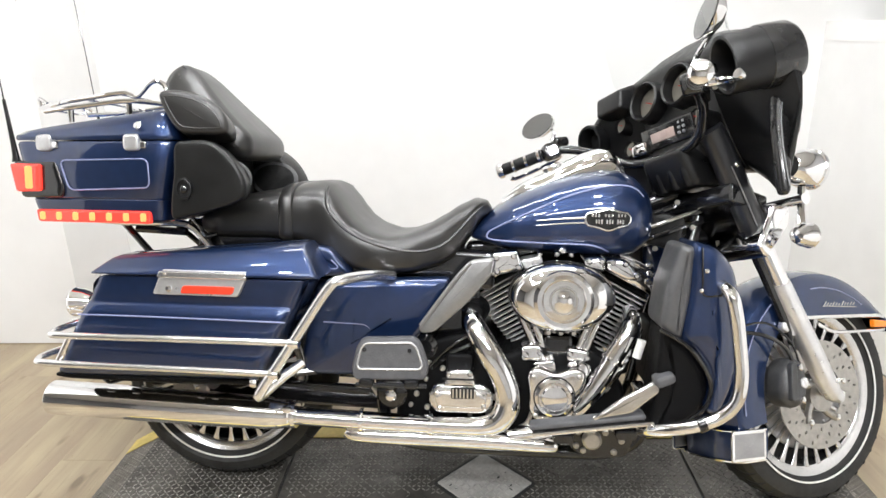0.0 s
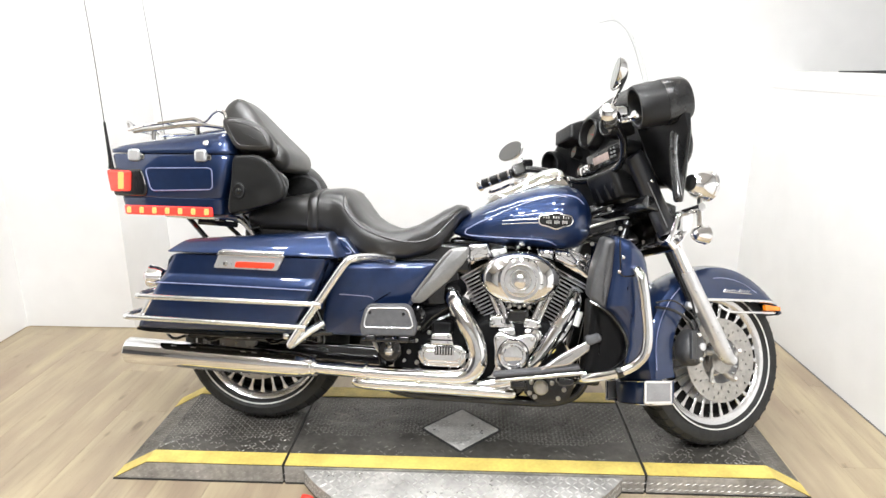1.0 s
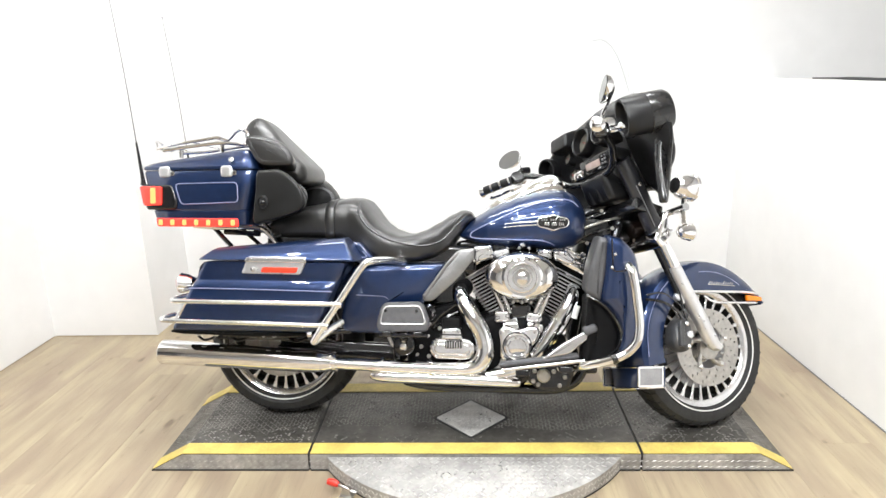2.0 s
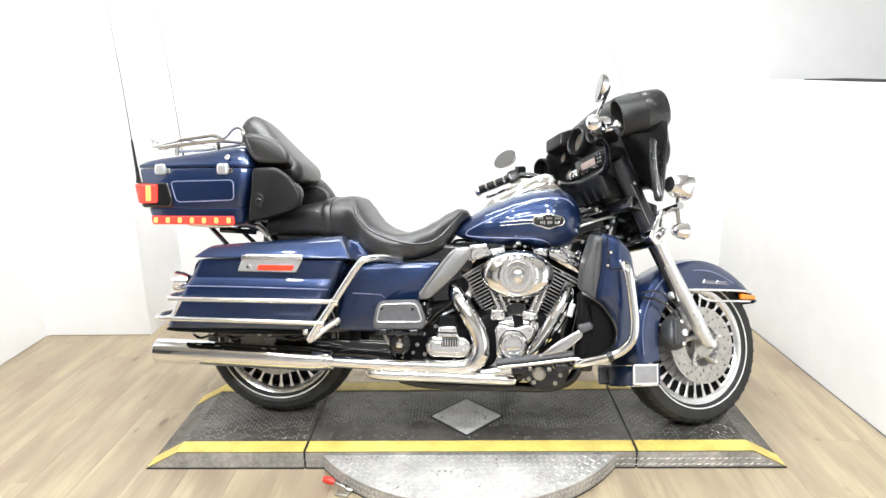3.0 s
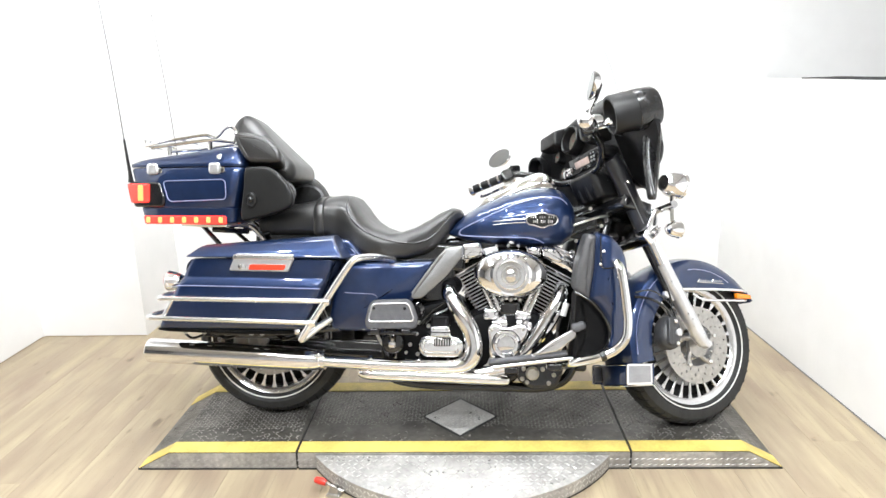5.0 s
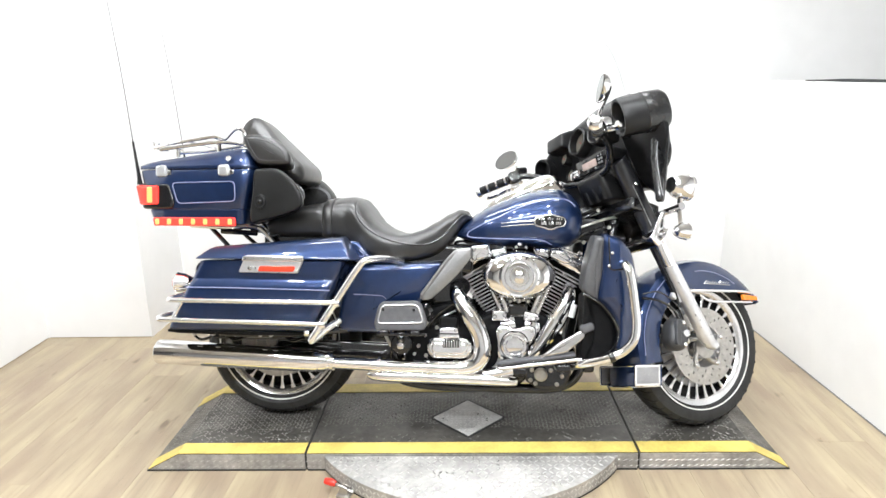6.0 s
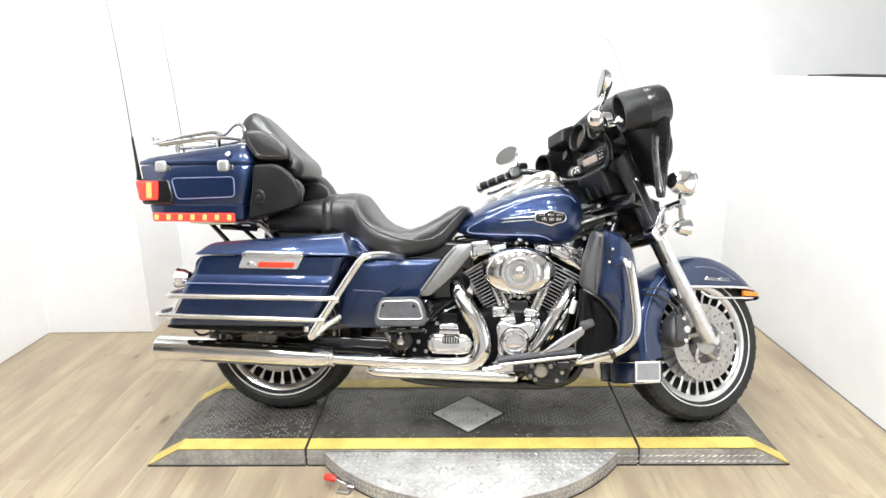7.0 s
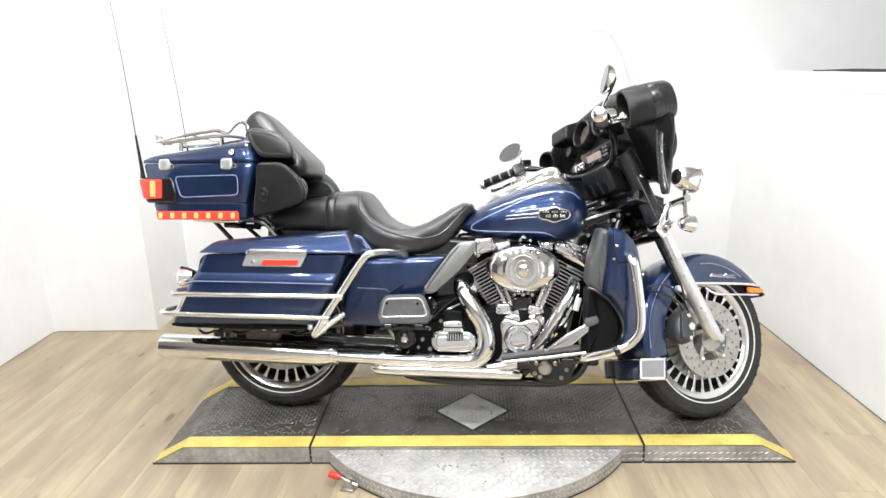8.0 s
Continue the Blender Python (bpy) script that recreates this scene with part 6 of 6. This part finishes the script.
# gearbox end cover
gb_o = rounded([(0.594, 0.318), (0.614, 0.295), (0.736, 0.295), (0.760, 0.318), (0.760, 0.352), (0.736, 0.374), (0.614, 0.374), (0.594, 0.352)], 0.020, 5)
gear_cover = part("gear_cover", pillow(gb_o, -0.215, -0.160, 0.012, 5), CAST, None, "chrome gearbox end cover")
part("gear_cover_step", pillow(inset(gb_o, 0.018), -0.222, -0.205, 0.006, 4), CAST, gear_cover)
part("gear_cover_window", pillow(rounded([(0.652, 0.367), (0.716, 0.369), (0.717, 0.340), (0.652, 0.338)], 0.006), -0.2245, -0.215, 0.002), DEEP, gear_cover)
for k in range(7):
    part("gear_cover_rib", block((0.658 + 0.0092 * k, -0.2245, 0.353), (0.0045, 0.004, 0.024), 0.001), CAST, gear_cover)
part("gear_cover_seam", block((0.672, -0.2150, 0.388), (0.085, 0.008, 0.006), 0.002), DEEP, gear_cover)
part("gear_cover_cap", pillow(rounded([(0.640, 0.410), (0.706, 0.412), (0.716, 0.368), (0.632, 0.366)], 0.008), -0.218, -0.165, 0.008, 4), CAST, gear_cover)
for x, z in ((0.622, 0.312), (0.735, 0.318), (0.747, 0.352), (0.614, 0.352), (0.646, 0.402), (0.700, 0.404)):
    part("cover_screw", lathe([(0.007, 0), (0.007, 0.006), (0.004, 0.009)], (x, -0.218, z), (0, -1, 0), 10), CHROME, gear_cover)
for x, z in ((0.628, 0.405), (0.700, 0.405), (0.592, 0.418), (0.600, 0.338), (0.762, 0.332), (0.588, 0.300), (0.755, 0.30), (0.560, 0.335)):
    part("case_bolt", lathe([(0.0075, 0), (0.0075, 0.006), (0.005, 0.009)], (x, -0.178, z), (0, -1, 0), 12), STEEL)
part("solenoid", block((0.672, -0.165, 0.425), (0.07, 0.06, 0.045), 0.008), CASE)
part("hose", tube([(0.60, -0.16, 0.40), (0.64, -0.18, 0.44), (0.70, -0.17, 0.47), (0.73, -0.15, 0.52)], 0.008, 8), GLOSS)
part("starter_motor", lathe([(0.03, -0.06), (0.034, -0.05), (0.034, 0.03), (0.02, 0.04)], (0.58, -0.15, 0.46), (0, -1, 0), 24), GLOSS)
# engine dressing
for o, name in (([(0.750, 0.706), (0.816, 0.712), (0.832, 0.664), (0.745, 0.645)], "rocker_box"), ([(0.985, 0.697), (1.034, 0.699), (1.036, 0.662), (0.982, 0.672)], "rocker_box"), ([(1.040, 0.696), (1.090, 0.692), (1.132, 0.642), (1.092, 0.640), (1.040, 0.664)], "rocker_box")):
    part(name, pillow(rounded(o, 0.009), -0.172, -0.06, 0.010, 4), CAST, None, "chrome rocker box")
part("breather_strip", pillow(rounded([(0.825, 0.688), (0.877, 0.698), (0.883, 0.676), (0.837, 0.661)], 0.006), -0.155, -0.08, 0.005), SLIDER)
for x, z, y in ((0.762, 0.694, -0.174), (0.806, 0.700, -0.174), (0.818, 0.672, -0.174), (0.765, 0.660, -0.174), (0.995, 0.690, -0.174), (1.026, 0.690, -0.174), (1.052, 0.688, -0.174), (1.084, 0.684, -0.174), (1.112, 0.655, -0.174),
                (0.874, 0.700, -0.128), (0.918, 0.703, -0.128), (0.954, 0.701, -0.128), (1.149, 0.679, -0.15), (1.153, 0.657, -0.15), (1.147, 0.636, -0.15), (0.840, 0.450, -0.19), (0.876, 0.456, -0.19), (0.952, 0.455, -0.19), (0.994, 0.446, -0.19)):
    part("engine_bolt", lathe([(0.0085, -0.012), (0.0085, 0.004), (0.005, 0.008)], (x, y, z), (0, -1, 0), 6), CHROME)
for o in ([(0.830, 0.472), (0.880, 0.474), (0.884, 0.432), (0.828, 0.430)], [(0.947, 0.471), (1.002, 0.460), (0.998, 0.432), (0.943, 0.434)]):
    part("lifter_cover", pillow(rounded(o, 0.010), -0.186, -0.13, 0.008, 4), CAST, None, "chrome lifter cover")
part("oil_filler", lathe([(0.017, -0.04), (0.018, 0.0), (0.014, 0.006), (0.004, 0.008)], (0.982, -0.205, 0.416), (0.1, -1, 0.1), 20, (1.25, 0.85)), CAST)
part("spark_wire", tube([(0.905, -0.15, 0.500), (0.87, -0.178, 0.53), (0.835, -0.165, 0.565), (0.818, -0.14, 0.60)], 0.0045, 8), GLOSS)
part("spark_wire", tube([(0.945, -0.15, 0.500), (0.985, -0.178, 0.53), (1.02, -0.165, 0.560), (1.045, -0.14, 0.60)], 0.0045, 8), GLOSS)
for k in range(5):
    part("fitting", lathe([(0.006, -0.008), (0.008, 0), (0.006, 0.008)], (0.895 + 0.016 * k, -0.172, 0.505 + 0.006 * (k % 2)), (0.3, -1, 0), 8), STEEL)
part("oil_line", tube([(0.74, -0.175, 0.30), (0.775, -0.18, 0.245), (0.84, -0.185, 0.262), (0.86, -0.185, 0.30)], 0.0055, 8), STEEL)
part("clutch_cable", tube([(0.595, -0.19, 0.412), (0.638, -0.195, 0.458), (0.690, -0.19, 0.495), (0.735, -0.17, 0.53)], 0.004, 8), GLOSS)
part("inner_pipe", tube([(1.117, -0.172, 0.554), (1.097, -0.178, 0.481), (1.071, -0.18, 0.421), (1.028, -0.18, 0.361)], 0.009, 10), CHROME, None, "slim chrome pipe")
for x, y, z, d in ((0.60, -0.205, 0.263, (1, 0, 0)), (0.42, -0.205, 0.266, (1, 0, 0)), (1.06, -0.178, 0.44, (0.5, 0.03, 0.86))):
    part("pipe_clamp", lathe([(0.024, -0.005), (0.0315, -0.005), (0.0322, 0), (0.0315, 0.005), (0.024, 0.005)], (x, y, z), d, 24), CHROME)
for x, z in ((0.600, 0.455), (0.560, 0.420), (0.585, 0.375), (0.545, 0.305), (0.62, 0.27), (0.70, 0.28)):
    part("case_stud", lathe([(0.006, 0), (0.006, 0.01), (0.003, 0.013)], (x, -0.176, z), (0, -1, 0), 8), STEEL)
# exhaust
pipe = part("exhaust_header", tube([(0.697, -0.130, 0.545), (0.706, -0.175, 0.518), (0.746, -0.198, 0.455), (0.784, -0.203, 0.394), (0.798, -0.205, 0.338), (0.784, -0.205, 0.292), (0.750, -0.205, 0.268), (0.68, -0.205, 0.262), (0.45, -0.205, 0.265), (0.235, -0.206, 0.274)], [0.025, 0.030, 0.033, 0.034, 0.034, 0.033, 0.029, 0.025, 0.024, 0.024], 18, 6), CHROME, None, "chrome exhaust pipe with heat shield")
part("header_port", lathe([(0.034, 0), (0.036, 0.02), (0.030, 0.05)], (0.715, -0.10, 0.55), (-0.3, -1, -0.1), 24), CASE)
part("exhaust_header", tube([(1.115, -0.09, 0.545), (1.105, -0.16, 0.520), (1.060, -0.178, 0.440), (1.015, -0.182, 0.365), (0.965, -0.185, 0.300), (0.90, -0.19, 0.255), (0.80, -0.19, 0.235)], [0.022, 0.026, 0.027, 0.027, 0.026, 0.024, 0.022], 16), CHROME, None, "chrome front exhaust pipe")
part("header_shield", tube([(1.128, -0.165, 0.520), (1.088, -0.185, 0.440), (1.045, -0.19, 0.375), (1.005, -0.192, 0.325)], [0.008, 0.012, 0.012, 0.008], 10), CHROME, None, "chrome heat shield strip")
part("lower_pipe", tube([(0.385, -0.195, 0.232), (0.42, -0.20, 0.227), (0.73, -0.20, 0.223), (0.90, -0.20, 0.216), (0.925, -0.20, 0.214)], [0.012, 0.023, 0.024, 0.020, 0.010], 14), CHROME, None, "chrome lower exhaust pipe")
muffler = part("muffler", lathe([(0.030, 0.675), (0.031, 0.662), (0.038, 0.640), (0.043, 0.60), (0.0455, 0.40), (0.0455, 0.02), (0.045, 0.004), (0.042, 0.0), (0.036, 0.006), (0.034, 0.08)], (-0.427, -0.207, 0.300), (0.9993, 0, -0.036), 36), CHROME, None, "long chrome muffler")
part("muffler_clamp", lathe([(0.031, -0.014), (0.036, -0.014), (0.037, -0.004), (0.034, 0.0), (0.037, 0.004), (0.036, 0.014), (0.031, 0.014)], (0.234, -0.206, 0.277), (1, 0, 0), 24), CHROME, muffler, "chrome clamp")
part("clamp_bolt", block((0.228, -0.232, 0.297), (0.028, 0.016, 0.016), 0.004), CHROME, muffler)
part("muffler_mouth", lathe([(0.034, 0.03), (0.02, 0.031)], (-0.427, -0.207, 0.300), (0.9993, 0, -0.036), 28), DEEP, muffler)
# boards and pedals
board = part("rider_footboard", block((0.985, -0.275, 0.316), (0.275, 0.046, 0.013), 0.005, -8), PAD, None, "rider footboard with rubber top")
part("board_frame", block((0.998, -0.275, 0.301), (0.290, 0.052, 0.012), 0.005, -8), CHROME, board, "chrome footboard frame")
part("board_bracket", block((0.93, -0.22, 0.27), (0.05, 0.14, 0.025), 0.005), GLOSS)
part("board_bracket", block((1.08, -0.22, 0.285), (0.05, 0.14, 0.025), 0.005), GLOSS)
part("bracket_bolt", lathe([(0.024, 0), (0.024, 0.012), (0.018, 0.018)], (1.005, -0.235, 0.252), (0, -1, 0), 24), STEEL)
part("mount_plate", pillow(rounded([(0.945, 0.28), (0.950, 0.222), (1.00, 0.190), (1.095, 0.198), (1.118, 0.26), (1.10, 0.30)], 0.015), -0.215, -0.165, 0.006), GLOSS, None, "black footboard mount")
for x, z in ((0.970, 0.226), (0.988, 0.214), (1.042, 0.262), (1.082, 0.242), (1.064, 0.212), (1.062, 0.274), (0.975, 0.262)):
    part("case_bolt", lathe([(0.008, 0), (0.008, 0.005), (0.005, 0.008)], (x, -0.215, z), (0, -1, 0), 12), STEEL)
part("brake_pedal", pillow(rounded([(0.995, 0.322), (1.088, 0.342), (1.166, 0.407), (1.150, 0.428), (1.065, 0.378)], 0.008), -0.296, -0.282, 0.005), ALLOY, None, "silver brake pedal")
part("pedal_pad", block((1.156, -0.300, 0.432), (0.048, 0.05, 0.026), 0.008, -24), PAD, None, "grey rubber pedal pad")
pb = [(0.446, 0.514), (0.568, 0.519), (0.586, 0.505), (0.606, 0.450), (0.600, 0.418), (0.427, 0.414), (0.420, 0.440), (0.432, 0.495)]
fold = lambda x, z: 0.10 * (z - 0.42)
pboard = part("passenger_footboard", pillow(rounded(pb, 0.018, 5), -0.330, -0.306, 0.006, 4, 0, fold), PAD, None, "folded passenger footboard with silver border")
inner = rounded([(0.455, 0.503), (0.563, 0.507), (0.576, 0.497), (0.592, 0.454), (0.585, 0.444), (0.440, 0.441), (0.434, 0.450), (0.444, 0.492)], 0.012, 5)
part("board_border", tube([(x, -0.331 + fold(x, z), z) for x, z in inner], 0.0028, 8, 1, True), LETTER, pboard, "silver border line")
for x in (0.452, 0.560):
    part("pad_screw", lathe([(0.005, 0), (0.005, 0.002)], (x, -0.3305 + fold(x, 0.485), 0.488), (0, -1, 0), 10), GLOSS, pboard)
    part("board_hinge", block((x + 0.005, -0.325, 0.408), (0.035, 0.03, 0.022), 0.006), GLOSS, pboard, "black hinge block")
part("hinge_pin", tube([(0.43, -0.322, 0.400), (0.60, -0.322, 0.402)], 0.006, 10, 1), GLOSS, pboard)
part("board_mount", lathe([(0.040, -0.10), (0.040, 0), (0.034, 0.006), (0.024, 0.008)], (0.500, -0.215, 0.345), (0, -1, 0), 28), GLOSS)
part("mount_bolt", lathe([(0.015, 0), (0.015, 0.012), (0.011, 0.018), (0.004, 0.020)], (0.500, -0.224, 0.345), (0, -1, 0), 20), CHROME)
part("board_arm", tube([(0.50, -0.22, 0.36), (0.51, -0.29, 0.39), (0.515, -0.32, 0.405)], 0.014, 10), GLOSS)
part("spring", tube([(0.43, -0.20, 0.40), (0.45, -0.21, 0.36), (0.47, -0.21, 0.33)], 0.006, 8), STEEL)

# -- lower fairings and crash bar
leg_o = spline([(1.204, 0.745), (1.232, 0.750), (1.265, 0.736), (1.303, 0.694), (1.320, 0.630), (1.326, 0.54), (1.324, 0.455), (1.303, 0.385), (1.278, 0.348), (1.250, 0.366), (1.260, 0.415), (1.248, 0.462), (1.215, 0.508), (1.188, 0.538), (1.198, 0.63)], 4, True)
leg_bend = lambda x, z: 0.35 * max(0.0, x - 1.26)
pair("lower_fairing", pillow(leg_o, -0.325, -0.170, 0.026, 6, 0.008, leg_bend), BLUE, None, "deep blue lower fairing", 50)
trim_o = rounded([(1.180, 0.750), (1.212, 0.745), (1.206, 0.63), (1.190, 0.530), (1.168, 0.534), (1.138, 0.560), (1.150, 0.65)], 0.014, 4)
pair("fairing_trim", pillow(trim_o, -0.322, -0.175, 0.018, 5), TRIM_GREY, None, "satin grey fairing inner trim", 50)
box_o = rounded([(1.150, 0.552), (1.205, 0.512), (1.252, 0.452), (1.262, 0.400), (1.245, 0.345), (1.180, 0.300), (1.130, 0.290), (1.140, 0.39), (1.145, 0.48)], 0.014, 4)
pair("fairing_pocket", pillow(box_o, -0.300, -0.165, 0.018, 5), CASE, None, "black fairing pocket", 50)
pair("pocket_rim", tube([(1.140, -0.318, 0.552), (1.205, -0.324, 0.513), (1.250, -0.328, 0.448), (1.254, -0.328, 0.402), (1.236, -0.324, 0.362), (1.160, -0.305, 0.298)], 0.0055, 8), GLOSS)
pair("fairing_seam", tube([(1.220, -0.3335, 0.745), (1.2235, -0.3345, 0.68), (1.228, -0.3335, 0.638), (1.262, -0.331, 0.636), (1.30, -0.316, 0.637)], 0.0022, 6, 4), GLOSS)
pair("fairing_screw", lathe([(0.005, 0), (0.005, 0.003), (0.003, 0.004)], (1.222, -0.333, 0.648), (0, -1, 0), 10), CHROME)
pair("fairing_screw", lathe([(0.005, 0), (0.005, 0.003), (0.003, 0.004)], (1.232, -0.333, 0.692), (0, -1, 0), 10), CHROME)
bar_pts = [(1.235, -0.20, 0.655), (1.262, -0.30, 0.660), (1.278, -0.352, 0.645), (1.288, -0.362, 0.612), (1.300, -0.362, 0.540), (1.309, -0.362, 0.461), (1.303, -0.360, 0.405), (1.275, -0.355, 0.367), (1.225, -0.345, 0.338), (1.140, -0.30, 0.305), (1.09, -0.20, 0.27)]
pair("crash_bar", tube(bar_pts, 0.0155, 16), CHROME, None, "chrome crash bar")
pair("bar_clamp", lathe([(0.016, -0.010), (0.019, -0.008), (0.019, 0.008), (0.016, 0.010)], (1.232, -0.348, 0.342), (1, 0.1, 0.4), 18), GLOSS)
# clutter between the tank and the fork
for k, (z, y) in enumerate(((0.815, -0.09), (0.785, -0.11), (0.755, -0.10), (0.735, -0.06))):
    part("control_cable", tube([(1.13, y, z - 0.02), (1.18, y - 0.02, z), (1.24, y, z + 0.02), (1.30, y * 0.6, z + 0.03)], 0.007 - 0.002 * (k % 2), 8), STEEL if k % 2 else GLOSS)
part("wiring_block", block((1.19, -0.04, 0.765), (0.10, 0.14, 0.09), 0.012, 12), PLASTIC)
for x, z in ((1.215, 0.838), (1.255, 0.775), (1.165, 0.72)):
    part("clip", lathe([(0.006, -0.006), (0.007, 0), (0.005, 0.006)], (x, -0.13, z), (0, 1, 0), 14), STEEL)
part("oil_cooler", block((1.20, 0, 0.42), (0.05, 0.18, 0.18), 0.008), CASE)
part("regulator", block((1.18, -0.05, 0.28), (0.06, 0.16, 0.09), 0.008), GLOSS)
part("coil_wire", tube([(1.095, -0.20, 0.395), (1.11, -0.20, 0.46), (1.125, -0.19, 0.51)], 0.004, 6), GLOSS)
part("switch_unit", tube([(1.112, -0.21, 0.455), (1.124, -0.21, 0.50)], 0.011, 10, 1), WHITE_LINE, None, "white connector sleeve")


# ---- floor planks ----
PLANK_W, PLANK_L, GAP_W = 0.182, 1.22, 0.0002
plank_meshes = []
for v in range(6):
    w, l = PLANK_W / 2 - GAP_W, PLANK_L / 2 - GAP_W
    o = [(-w, -l), (w, -l), (w, l), (-w, l)]
    verts, faces = loft([[(x, y, -0.006) for x, y in o], [(x, y, -0.0006) for x, y in o], [(x * (1 - 0.0004 / w), y * (1 - 0.0004 / l), 0.0) for x, y in o]])
    me = bpy.data.meshes.new("plank")
    me.from_pydata(verts, [], faces)
    me.materials.append(WOOD)
    plank_meshes.append(me)
rng = random.Random(11)
x = -1.80
while x < 2.35:
    y = -4.55 + rng.random() * PLANK_L
    while y < BACK + PLANK_L / 2 - 0.02:
        if not (x < PIER_X - 0.1 and y - PLANK_L / 2 > PIER_Y):
            ob = new("plank", plank_meshes[rng.randrange(6)])
            ob.parent = floor
            end = min(y + PLANK_L / 2, BACK + 0.05)
            mid, share = (y - PLANK_L / 2 + end) / 2, (end - y + PLANK_L / 2) / PLANK_L
            ob.matrix_world = pose(x, mid, 0.0) @ Matrix.Diagonal((1, share, 1, 1))
        y += PLANK_L
    x += PLANK_W
slab("floor_far", x - PLANK_W / 2, 3.6, FRONT, BACK, -0.005, -0.001, WOOD, "pale oak vinyl floor beyond the half wall", "floor")
slab("floor_near", LEFT, x - PLANK_W / 2, FRONT, -3.2, -0.0055, -0.002, WOOD, "pale oak vinyl floor", "floor")
slab("floor_west", FAR_WEST, LEFT - 0.001, FRONT, WEST_END, -0.0055, -0.002, WOOD, "pale oak vinyl floor", "floor")
